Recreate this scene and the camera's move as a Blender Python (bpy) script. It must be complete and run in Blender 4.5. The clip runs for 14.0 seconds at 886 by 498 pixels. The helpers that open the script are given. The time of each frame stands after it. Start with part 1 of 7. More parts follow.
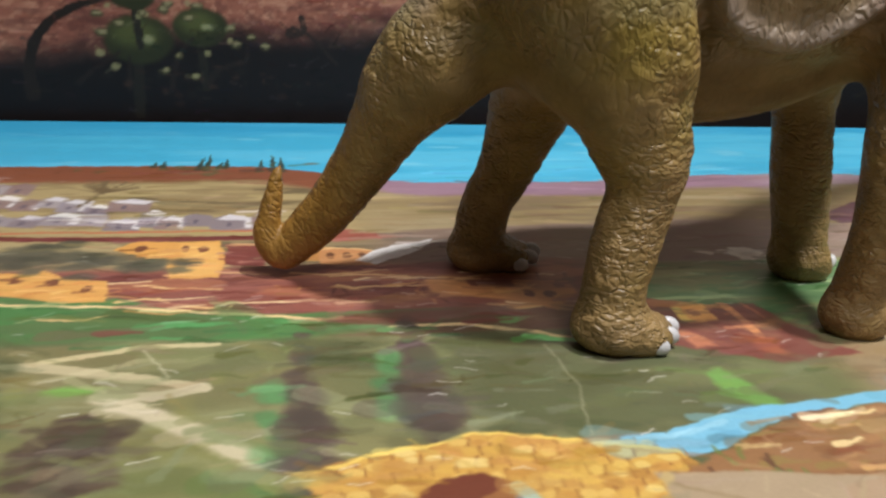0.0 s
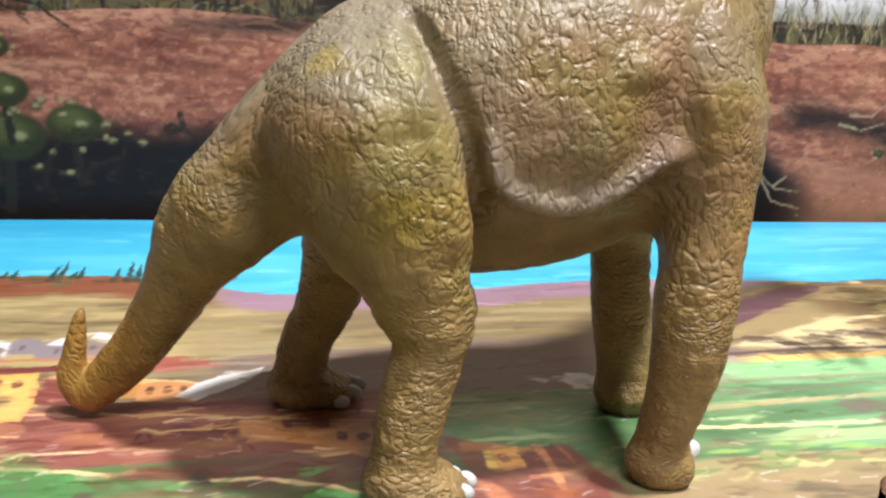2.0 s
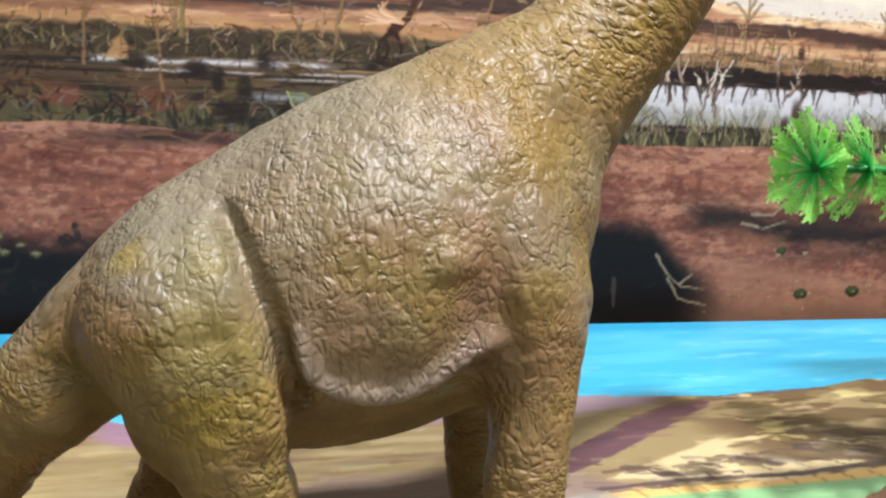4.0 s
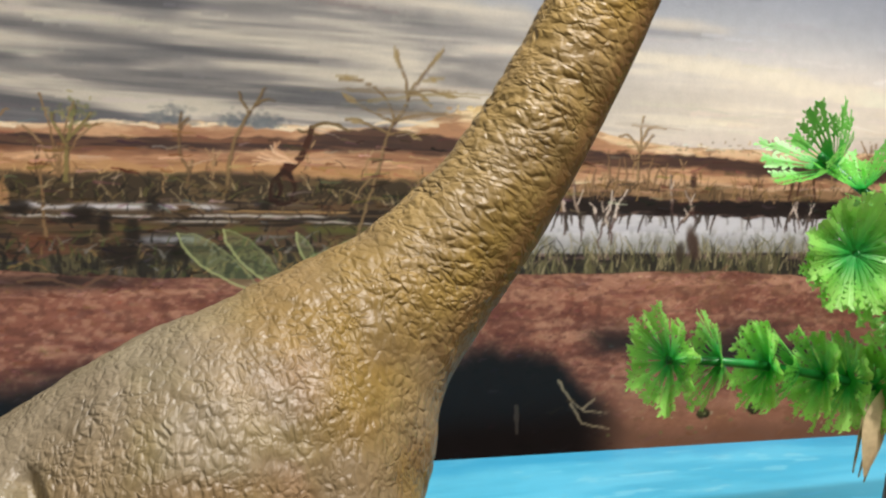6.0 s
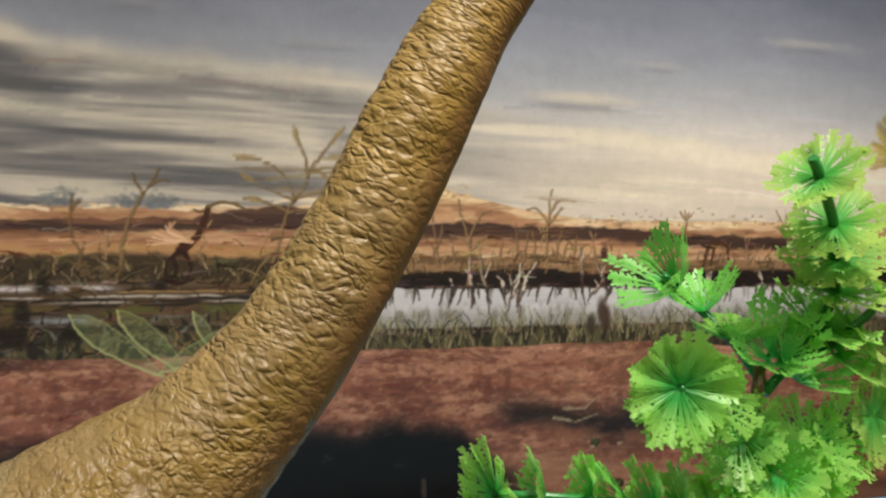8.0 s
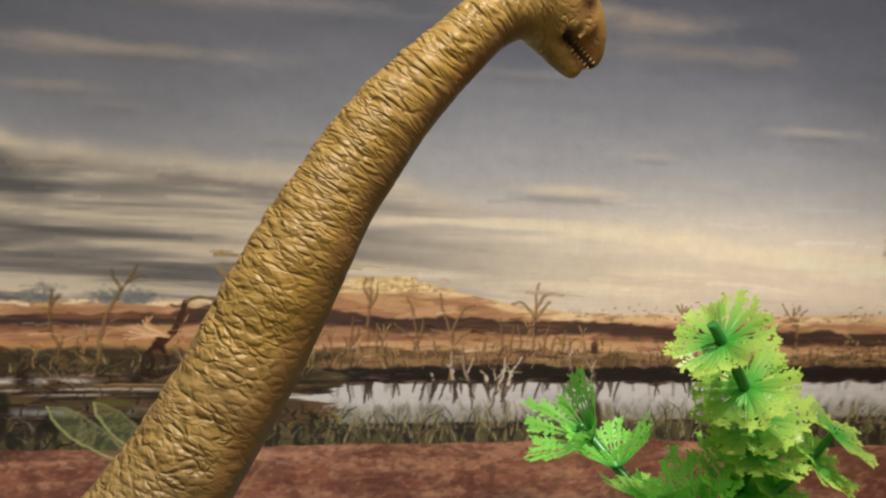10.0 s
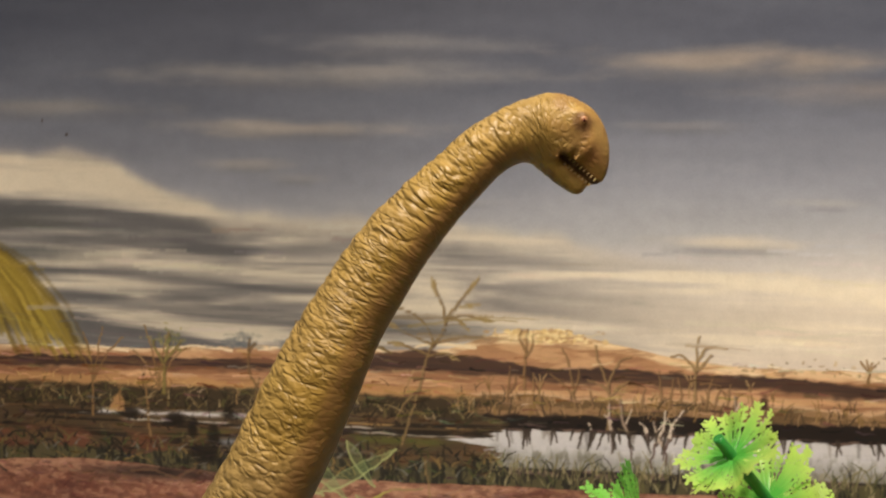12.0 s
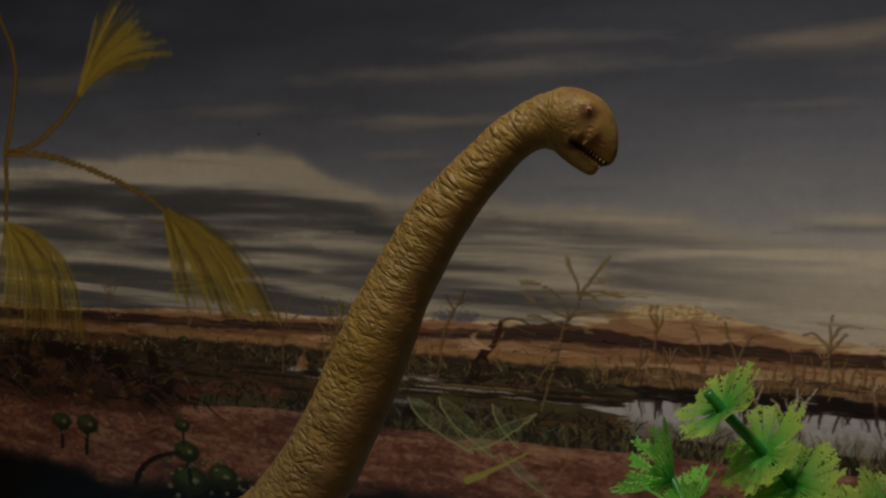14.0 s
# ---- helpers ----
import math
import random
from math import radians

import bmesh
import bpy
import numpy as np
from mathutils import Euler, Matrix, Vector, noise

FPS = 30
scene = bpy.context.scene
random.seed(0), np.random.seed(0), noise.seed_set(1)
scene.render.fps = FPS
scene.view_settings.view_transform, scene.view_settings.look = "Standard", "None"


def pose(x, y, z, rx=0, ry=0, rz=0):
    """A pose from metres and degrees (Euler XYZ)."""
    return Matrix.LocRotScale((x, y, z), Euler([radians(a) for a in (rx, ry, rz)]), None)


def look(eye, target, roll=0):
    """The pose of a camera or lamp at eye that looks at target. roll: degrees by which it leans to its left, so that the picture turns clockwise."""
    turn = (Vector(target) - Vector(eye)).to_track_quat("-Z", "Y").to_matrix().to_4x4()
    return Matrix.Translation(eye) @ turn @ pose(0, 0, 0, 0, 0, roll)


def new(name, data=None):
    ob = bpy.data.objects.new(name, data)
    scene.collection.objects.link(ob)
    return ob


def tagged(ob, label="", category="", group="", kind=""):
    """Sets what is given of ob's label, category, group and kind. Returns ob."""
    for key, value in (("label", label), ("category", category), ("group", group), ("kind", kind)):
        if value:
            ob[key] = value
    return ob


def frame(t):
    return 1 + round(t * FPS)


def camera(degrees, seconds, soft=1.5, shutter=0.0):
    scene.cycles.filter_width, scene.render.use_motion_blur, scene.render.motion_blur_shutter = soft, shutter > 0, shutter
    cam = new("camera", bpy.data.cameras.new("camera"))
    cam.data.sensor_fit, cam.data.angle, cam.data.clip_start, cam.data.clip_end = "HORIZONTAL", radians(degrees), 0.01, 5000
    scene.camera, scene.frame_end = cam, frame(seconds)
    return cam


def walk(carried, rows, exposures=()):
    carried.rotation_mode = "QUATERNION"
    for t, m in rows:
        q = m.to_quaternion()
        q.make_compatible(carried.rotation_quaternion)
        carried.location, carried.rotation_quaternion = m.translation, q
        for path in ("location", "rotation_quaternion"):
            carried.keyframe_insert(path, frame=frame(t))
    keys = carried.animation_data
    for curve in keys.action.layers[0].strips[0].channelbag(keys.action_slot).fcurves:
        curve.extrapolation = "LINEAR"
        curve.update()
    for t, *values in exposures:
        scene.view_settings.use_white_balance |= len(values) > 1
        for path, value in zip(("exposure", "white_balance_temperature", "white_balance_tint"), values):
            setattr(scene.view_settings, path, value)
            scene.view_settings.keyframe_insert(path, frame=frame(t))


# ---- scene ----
# A toy dinosaur and a plastic water plant on a printed mat, before a printed backdrop.
cam = camera(52.8, 14.0, soft=2.4)
PATH = [
    (0, (0.003, 0.013, 0.153), (0.317, 1.879, -0.494), 1.8),
    (0.5, (0.021, 0.014, 0.166), (0.354, 1.888, -0.45), 1.9),
    (1, (0.036, 0.015, 0.177), (0.394, 1.893, -0.412), 2.1),
    (1.5, (0.052, 0.018, 0.184), (0.434, 1.898, -0.381), 2.3),
    (2, (0.07, 0.02, 0.193), (0.482, 1.902, -0.344), 2.5),
    (2.5, (0.087, 0.022, 0.202), (0.521, 1.907, -0.308), 2.7),
    (3, (0.098, 0.023, 0.211), (0.55, 1.911, -0.272), 2.7),
    (3.5, (0.11, 0.025, 0.226), (0.583, 1.915, -0.227), 2.7),
    (4, (0.122, 0.023, 0.242), (0.622, 1.914, -0.177), 2.6),
    (4.2, (0.129, 0.024, 0.248), (0.639, 1.915, -0.153), 2.6),
    (6.3, (0.182, 0.027, 0.32), (0.803, 1.909, 0.048), 2.4),
    (6.5, (0.194, 0.023, 0.325), (0.811, 1.906, 0.056), 2.4),
    (7, (0.214, 0.016, 0.335), (0.836, 1.899, 0.073), 2.5),
    (7.5, (0.234, 0.013, 0.357), (0.863, 1.894, 0.1), 2.7),
    (8, (0.249, 0.012, 0.375), (0.882, 1.892, 0.122), 2.7),
    (8.2, (0.254, 0.01, 0.385), (0.886, 1.891, 0.129), 2.7),
    (10.3, (0.353, -0.001, 0.453), (0.754, 1.948, 0.257), 2.7),
    (10.5, (0.36, -0.006, 0.462), (0.715, 1.952, 0.263), 2.3),
    (11, (0.398, -0.015, 0.485), (0.59, 1.965, 0.282), 1.8),
    (11.5, (0.44, -0.026, 0.496), (0.433, 1.962, 0.279), 1.1),
    (12, (0.473, -0.039, 0.506), (0.276, 1.938, 0.278), 0.5),
    (12.5, (0.509, -0.048, 0.505), (0.147, 1.905, 0.273), -0.2),
    (13, (0.546, -0.057, 0.511), (0.053, 1.866, 0.273), -0.7),
    (13.5, (0.577, -0.073, 0.512), (-0.041, 1.813, 0.263), -1.2),
    (14, (0.602, -0.09, 0.508), (-0.133, 1.752, 0.254), -1.6),
]
EXPOSURES = [(0, -0.01, 6100, 14), (1.0, 0.39, 6100, 14), (2, 0.65, 6050, 13), (3.4, 0.60, 5900, 13), (4.2, 0.38, 5950, 13), (6.3, 0.04, 6600, 13), (7.5, -0.12, 6800, 12), (10.3, -0.27, 7600, 15), (12.0, -0.17, 7850, 16), (12.5, -0.35, 7850, 16), (13.0, -0.75, 7850, 16), (13.5, -1.33, 7800, 15), (14, -2.07, 7700, 15)]
walk(cam, [(t, look(eye, target, roll)) for t, eye, target, roll in PATH], EXPOSURES)

# ---- light: a spot over the table and an added broad fill in a closed pale room ----
world = bpy.data.worlds.new("room_air")
scene.world = world
world.use_nodes = True
world.node_tree.nodes["Background"].inputs[0].default_value = (0.9, 0.95, 1.0, 1)
world.node_tree.nodes["Background"].inputs[1].default_value = 0.02


def ceiling_spot(eye, target, cone, blend, radius, watts, colour):
    spot = bpy.data.lights.new("ceiling_spot", "SPOT")
    spot.spot_size, spot.spot_blend, spot.shadow_soft_size, spot.energy, spot.color = radians(cone), blend, radius, watts, colour
    new("ceiling_spot", spot).matrix_world = look(eye, target)


# broad unseen fill, added to brighten the near sides and the backdrop
def soft_fill(eye, target, size, watts, colour):
    fill_lamp = bpy.data.lights.new("soft_fill", "AREA")
    fill_lamp.shape, fill_lamp.size, fill_lamp.energy, fill_lamp.color = "DISK", size, watts, colour
    new("soft_fill", fill_lamp).matrix_world = look(eye, target)


ceiling_spot((0.60, -0.08, 1.90), (0.42, 0.55, 0.12), 72.0, 1.0, 0.055, 180.0, (1.0, 0.96, 0.90))
soft_fill((0.28, -0.75, 1.86), (0.4, 0.45, 0.2), 0.60, 24.5, (1.0, 0.97, 0.93))


# ---- numbers that vary: hashed noise ----
def hashed(ix, iy, iz, seed):
    h = (ix * 374761393 + iy * 668265263 + iz * 2147483647 + seed * 1274126177) & 0xFFFFFFFF
    h = ((h ^ (h >> 13)) * 1274126177) & 0xFFFFFFFF
    h = h ^ (h >> 16)
    return (h & 0xFFFFFF) / float(0x1000000)


def wobble(u, v, seed=0):
    iu, iv = np.floor(u).astype(np.int64), np.floor(v).astype(np.int64)
    fu, fv = u - iu, v - iv
    fu, fv = fu * fu * (3 - 2 * fu), fv * fv * (3 - 2 * fv)
    a, b = hashed(iu, iv, 0, seed), hashed(iu + 1, iv, 0, seed)
    c, d = hashed(iu, iv + 1, 0, seed), hashed(iu + 1, iv + 1, 0, seed)
    return (a + (b - a) * fu) * (1 - fv) + (c + (d - c) * fu) * fv


def cloudy(u, v, octaves=4, seed=0):
    total, size, out = 0.0, 1.0, 0.0
    for n in range(octaves):
        out = out + size * wobble(u * 2**n, v * 2**n, seed + 17 * n)
        total, size = total + size, size * 0.55
    return out / total


def wobble3(p, seed=0):
    i = np.floor(p).astype(np.int64)
    f = p - i
    f = f * f * (3 - 2 * f)
    out = 0.0
    for dx in (0, 1):
        for dy in (0, 1):
            for dz in (0, 1):
                w = (f[:, 0] if dx else 1 - f[:, 0]) * (f[:, 1] if dy else 1 - f[:, 1]) * (f[:, 2] if dz else 1 - f[:, 2])
                out = out + w * hashed(i[:, 0] + dx, i[:, 1] + dy, i[:, 2] + dz, seed)
    return out


def cells3(p, seed=0):
    """Distance between the two nearest of the scattered seeds: low along the cracks between cells."""
    i = np.floor(p).astype(np.int64)
    near, next_near = np.full(len(p), 9.0), np.full(len(p), 9.0)
    for dx in (-1, 0, 1):
        for dy in (-1, 0, 1):
            for dz in (-1, 0, 1):
                cx, cy, cz = i[:, 0] + dx, i[:, 1] + dy, i[:, 2] + dz
                q = np.stack([cx + hashed(cx, cy, cz, seed), cy + hashed(cx, cy, cz, seed + 1), cz + hashed(cx, cy, cz, seed + 2)], 1)
                d = np.sqrt(((q - p) ** 2).sum(1))
                next_near = np.minimum(next_near, np.maximum(near, d))
                near = np.minimum(near, d)
    return next_near - near


def step(a, b, x):
    t = np.clip((x - a) / (b - a), 0, 1)
    return t * t * (3 - 2 * t)


def linear(c):
    c = np.clip(np.asarray(c, float) / 255.0, 0, 1)
    return np.where(c <= 0.04045, c / 12.92, ((c + 0.055) / 1.055) ** 2.4)


# ---- building helpers ----
def mesh_of(name, verts, faces, mats, smooth=True):
    me = bpy.data.meshes.new(name)
    me.from_pydata([tuple(v) for v in verts], [], [tuple(f) for f in faces])
    for m in mats:
        me.materials.append(m)
    me.polygons.foreach_set("use_smooth", np.full(len(me.polygons), smooth))
    me.update()
    return me


def quick_mesh(name, verts, quads, mats):
    me = bpy.data.meshes.new(name)
    me.vertices.add(len(verts))
    me.vertices.foreach_set("co", np.asarray(verts, np.float32).ravel())
    me.loops.add(quads.size)
    me.loops.foreach_set("vertex_index", np.asarray(quads, np.int32).ravel())
    me.polygons.add(len(quads))
    me.polygons.foreach_set("loop_start", np.arange(0, quads.size, 4, dtype=np.int32))
    me.polygons.foreach_set("use_smooth", np.ones(len(quads), bool))
    for m in mats:
        me.materials.append(m)
    me.update(calc_edges=True)
    return me


def part(name, bm, material, parent=None, label=""):
    me = bpy.data.meshes.new(name)
    bm.to_mesh(me)
    bm.free()
    me.materials.append(material)
    ob = new(name, me)
    if parent:
        ob.parent = parent
    return tagged(ob, label)


def box(lo, hi, bevel=0.0):
    bm = bmesh.new()
    bmesh.ops.create_cube(bm, size=1)
    for v in bm.verts:
        v.co = [lo[n] + (v.co[n] + 0.5) * (hi[n] - lo[n]) for n in range(3)]
    if bevel:
        bmesh.ops.bevel(bm, geom=bm.edges[:], offset=bevel, segments=2, affect="EDGES")
    return bm


# ---- materials ----
def material(name):
    m = bpy.data.materials.new(name)
    m.use_nodes = True
    return m, m.node_tree.nodes, m.node_tree.links, m.node_tree.nodes["Principled BSDF"]


def node(nodes, kind, **values):
    n = nodes.new(kind)
    for key, value in values.items():
        n.inputs[key].default_value = value
    return n


def ramp(nodes, stops):
    r = nodes.new("ShaderNodeValToRGB")
    while len(r.color_ramp.elements) < len(stops):
        r.color_ramp.elements.new(0.5)
    for e, (at, c) in zip(r.color_ramp.elements, stops):
        e.position, e.color = at, (*c, 1)
    return r


def print_material(name, roughness, grain, ripple, gloss=0.5):
    """Ink on coated sheet: the printed colours with fine grain, rubbed gloss and a faint ripple."""
    m, nodes, links, bsdf = material(name)
    bsdf.inputs["Specular IOR Level"].default_value = gloss
    ink = nodes.new("ShaderNodeAttribute")
    ink.attribute_name = "ink"
    at = nodes.new("ShaderNodeTexCoord")
    fine = node(nodes, "ShaderNodeTexNoise", Scale=620.0, Detail=3.0)
    coarse = node(nodes, "ShaderNodeTexNoise", Scale=75.0, Detail=5.0)
    wide = node(nodes, "ShaderNodeTexNoise", Scale=9.0, Detail=3.0)
    for n in (fine, coarse, wide):
        links.new(at.outputs["Object"], n.inputs["Vector"])
    both = nodes.new("ShaderNodeMath")
    both.operation = "ADD"
    links.new(fine.outputs["Fac"], both.inputs[0])
    links.new(coarse.outputs["Fac"], both.inputs[1])
    span = node(nodes, "ShaderNodeMapRange", **{"From Min": 0.5, "From Max": 1.5, "To Min": 1 - grain, "To Max": 1 + grain})
    links.new(both.outputs[0], span.inputs["Value"])
    mul = nodes.new("ShaderNodeVectorMath")
    mul.operation = "SCALE"
    links.new(ink.outputs["Color"], mul.inputs[0])
    links.new(span.outputs[0], mul.inputs["Scale"])
    links.new(mul.outputs[0], bsdf.inputs["Base Color"])
    rough = node(nodes, "ShaderNodeMapRange", **{"To Min": roughness - 0.08, "To Max": roughness + 0.1})
    links.new(coarse.outputs["Fac"], rough.inputs["Value"])
    links.new(rough.outputs[0], bsdf.inputs["Roughness"])
    bump = node(nodes, "ShaderNodeBump", Strength=ripple, Distance=0.004)
    links.new(wide.outputs["Fac"], bump.inputs["Height"])
    links.new(bump.outputs[0], bsdf.inputs["Normal"])
    return m


def plain_material(name, colour, roughness, scale=30.0, vary=0.12, bump_depth=0.0005):
    m, nodes, links, bsdf = material(name)
    at = nodes.new("ShaderNodeTexCoord")
    fine = node(nodes, "ShaderNodeTexNoise", Scale=scale, Detail=6.0)
    links.new(at.outputs["Object"], fine.inputs["Vector"])
    r = ramp(nodes, [(0.3, [c * (1 - vary) for c in colour]), (0.7, [min(1, c * (1 + vary)) for c in colour])])
    links.new(fine.outputs["Fac"], r.inputs["Fac"])
    links.new(r.outputs["Color"], bsdf.inputs["Base Color"])
    bsdf.inputs["Roughness"].default_value = roughness
    bump = node(nodes, "ShaderNodeBump", Strength=0.5, Distance=bump_depth)
    links.new(fine.outputs["Fac"], bump.inputs["Height"])
    links.new(bump.outputs[0], bsdf.inputs["Normal"])
    return m


def skin_material():
    """Moulded vinyl skin: airbrushed tint, cracked scales that follow the limbs with shade coloured in, a soft sheen.
    """
    m, nodes, links, bsdf = material("vinyl_skin")
    bsdf.inputs["Specular IOR Level"].default_value = 0.42
    tint = nodes.new("ShaderNodeAttribute")
    tint.attribute_name = "tint"
    grain = nodes.new("ShaderNodeAttribute")
    grain.attribute_name = "grain"
    depth = nodes.new("ShaderNodeAttribute")
    depth.attribute_name = "depth"
    warp = node(nodes, "ShaderNodeTexNoise", Scale=0.42, Detail=2.5)
    links.new(grain.outputs["Vector"], warp.inputs["Vector"])
    shift = nodes.new("ShaderNodeVectorMath")
    shift.operation = "MULTIPLY_ADD"
    shift.inputs[1].default_value = (1.4, 1.4, 1.4)
    links.new(warp.outputs["Color"], shift.inputs[0])
    links.new(grain.outputs["Vector"], shift.inputs[2])
    heights, slots = [], []
    for scale, crack, keep_scale in ((1.15, 0.24, 0.8), (2.3, 0.26, 1.1)):
        edge = node(nodes, "ShaderNodeTexVoronoi", Scale=scale, Randomness=0.80)
        edge.feature = "DISTANCE_TO_EDGE"
        links.new(shift.outputs[0], edge.inputs["Vector"])
        slot = node(nodes, "ShaderNodeMapRange", **{"From Max": crack, "To Min": 1.0, "To Max": 0.0})
        slot.interpolation_type = "SMOOTHSTEP"
        links.new(edge.outputs["Distance"], slot.inputs["Value"])
        # some cracks are deep, some have closed up
        blend_by = node(nodes, "ShaderNodeTexNoise", Scale=keep_scale, Detail=1.0)
        links.new(grain.outputs["Vector"], blend_by.inputs["Vector"])
        open_by = node(nodes, "ShaderNodeMapRange", **{"From Min": 0.38, "From Max": 0.62, "To Min": -0.10, "To Max": -1.0})
        links.new(blend_by.outputs["Fac"], open_by.inputs["Value"])
        carved = nodes.new("ShaderNodeMath")
        carved.operation = "MULTIPLY"
        links.new(slot.outputs[0], carved.inputs[0])
        links.new(open_by.outputs[0], carved.inputs[1])
        pillow = node(nodes, "ShaderNodeMapRange", **{"From Max": 0.45})
        pillow.interpolation_type = "SMOOTHSTEP"
        links.new(edge.outputs["Distance"], pillow.inputs["Value"])
        plate = nodes.new("ShaderNodeMath")
        plate.operation = "MULTIPLY_ADD"
        plate.inputs[1].default_value = 0.80
        links.new(pillow.outputs[0], plate.inputs[0])
        links.new(carved.outputs[0], plate.inputs[2])
        heights.append(plate.outputs[0])
        slots.append(carved.outputs[0])
    # long creases that run across many scales, one set upright and one level
    sets = []
    for stretch, reach in (((2.3, 1.0, 0.75), 0.055), ((0.75, 1.0, 2.3), 0.060)):
        drawn = nodes.new("ShaderNodeVectorMath")
        drawn.operation = "MULTIPLY"
        drawn.inputs[1].default_value = stretch
        links.new(shift.outputs[0], drawn.inputs[0])
        swirl = node(nodes, "ShaderNodeTexNoise", Scale=0.40, Detail=1.5, Roughness=0.45)
        links.new(drawn.outputs[0], swirl.inputs["Vector"])
        centred = nodes.new("ShaderNodeMath")
        centred.operation = "SUBTRACT"
        centred.inputs[1].default_value = 0.5
        links.new(swirl.outputs["Fac"], centred.inputs[0])
        size_of = nodes.new("ShaderNodeMath")
        size_of.operation = "ABSOLUTE"
        links.new(centred.outputs[0], size_of.inputs[0])
        crease = node(nodes, "ShaderNodeMapRange", **{"From Max": reach})
        crease.interpolation_type = "SMOOTHSTEP"
        links.new(size_of.outputs[0], crease.inputs["Value"])
        sets.append(crease.outputs[0])
    crossed = nodes.new("ShaderNodeMath")
    crossed.operation = "ADD"
    links.new(sets[0], crossed.inputs[0])
    links.new(sets[1], crossed.inputs[1])
    pores = node(nodes, "ShaderNodeTexNoise", Scale=2.6, Detail=4.0)
    links.new(grain.outputs["Vector"], pores.inputs["Vector"])
    # the finer scales come and go
    patch = node(nodes, "ShaderNodeTexNoise", Scale=0.22, Detail=2.0)
    links.new(grain.outputs["Vector"], patch.inputs["Vector"])
    share = node(nodes, "ShaderNodeMapRange", **{"From Min": 0.38, "From Max": 0.62, "To Min": 0.15, "To Max": 0.55})
    links.new(patch.outputs["Fac"], share.inputs["Value"])
    add = nodes.new("ShaderNodeMath")
    add.operation = "MULTIPLY_ADD"
    links.new(heights[1], add.inputs[0])
    links.new(share.outputs[0], add.inputs[1])
    coarse = nodes.new("ShaderNodeMath")
    coarse.operation = "MULTIPLY"
    coarse.inputs[1].default_value = 0.90
    links.new(heights[0], coarse.inputs[0])
    links.new(coarse.outputs[0], add.inputs[2])
    creased = nodes.new("ShaderNodeMath")
    creased.operation = "MULTIPLY_ADD"
    creased.inputs[1].default_value = 0.30
    links.new(crossed.outputs[0], creased.inputs[0])
    links.new(add.outputs[0], creased.inputs[2])
    add2 = nodes.new("ShaderNodeMath")
    add2.operation = "MULTIPLY_ADD"
    add2.inputs[1].default_value = 0.30
    links.new(pores.outputs["Fac"], add2.inputs[0])
    links.new(creased.outputs[0], add2.inputs[2])
    # the mould is worn smooth in places
    worn = node(nodes, "ShaderNodeTexNoise", Scale=0.16, Detail=2.0)
    links.new(grain.outputs["Vector"], worn.inputs["Vector"])
    keep = node(nodes, "ShaderNodeMapRange", **{"From Min": 0.32, "From Max": 0.66, "To Min": 0.6, "To Max": 1.2})
    links.new(worn.outputs["Fac"], keep.inputs["Value"])
    kept = nodes.new("ShaderNodeMath")
    kept.operation = "MULTIPLY"
    links.new(keep.outputs[0], kept.inputs[0])
    links.new(depth.outputs["Fac"], kept.inputs[1])
    scaled = nodes.new("ShaderNodeMath")
    scaled.operation = "MULTIPLY"
    links.new(add2.outputs[0], scaled.inputs[0])
    links.new(kept.outputs[0], scaled.inputs[1])
    bump = node(nodes, "ShaderNodeBump", Strength=1.0, Distance=0.00039)
    links.new(scaled.outputs[0], bump.inputs["Height"])
    links.new(bump.outputs[0], bsdf.inputs["Normal"])
    blot = node(nodes, "ShaderNodeTexNoise", Scale=0.35, Detail=5.0)
    links.new(grain.outputs["Vector"], blot.inputs["Vector"])
    vary = node(nodes, "ShaderNodeMapRange", **{"From Min": 0.3, "From Max": 0.7, "To Min": 0.82, "To Max": 1.16})
    links.new(blot.outputs["Fac"], vary.inputs["Value"])
    mul = nodes.new("ShaderNodeVectorMath")
    mul.operation = "SCALE"
    links.new(tint.outputs["Color"], mul.inputs[0])
    links.new(vary.outputs[0], mul.inputs["Scale"])
    # shade put into the skin colour along the cracks
    crack_shade = node(nodes, "ShaderNodeMapRange", **{"From Min": -0.9, "From Max": 0.0, "To Min": 0.91, "To Max": 1.02})
    links.new(slots[0], crack_shade.inputs["Value"])
    crack_shaded = nodes.new("ShaderNodeVectorMath")
    crack_shaded.operation = "SCALE"
    links.new(mul.outputs[0], crack_shaded.inputs[0])
    links.new(crack_shade.outputs[0], crack_shaded.inputs["Scale"])
    links.new(crack_shaded.outputs[0], bsdf.inputs["Base Color"])
    rough = node(nodes, "ShaderNodeMapRange", **{"To Min": 0.32, "To Max": 0.54})
    links.new(pores.outputs["Fac"], rough.inputs["Value"])
    # the smooth underside is duller
    dull = node(nodes, "ShaderNodeMapRange", **{"From Min": 0.2, "From Max": 0.8, "To Min": 0.80, "To Max": 0.2})
    links.new(depth.outputs["Fac"], dull.inputs["Value"])
    most = nodes.new("ShaderNodeMath")
    most.operation = "MAXIMUM"
    links.new(rough.outputs[0], most.inputs[0])
    links.new(dull.outputs[0], most.inputs[1])
    links.new(most.outputs[0], bsdf.inputs["Roughness"])
    return m


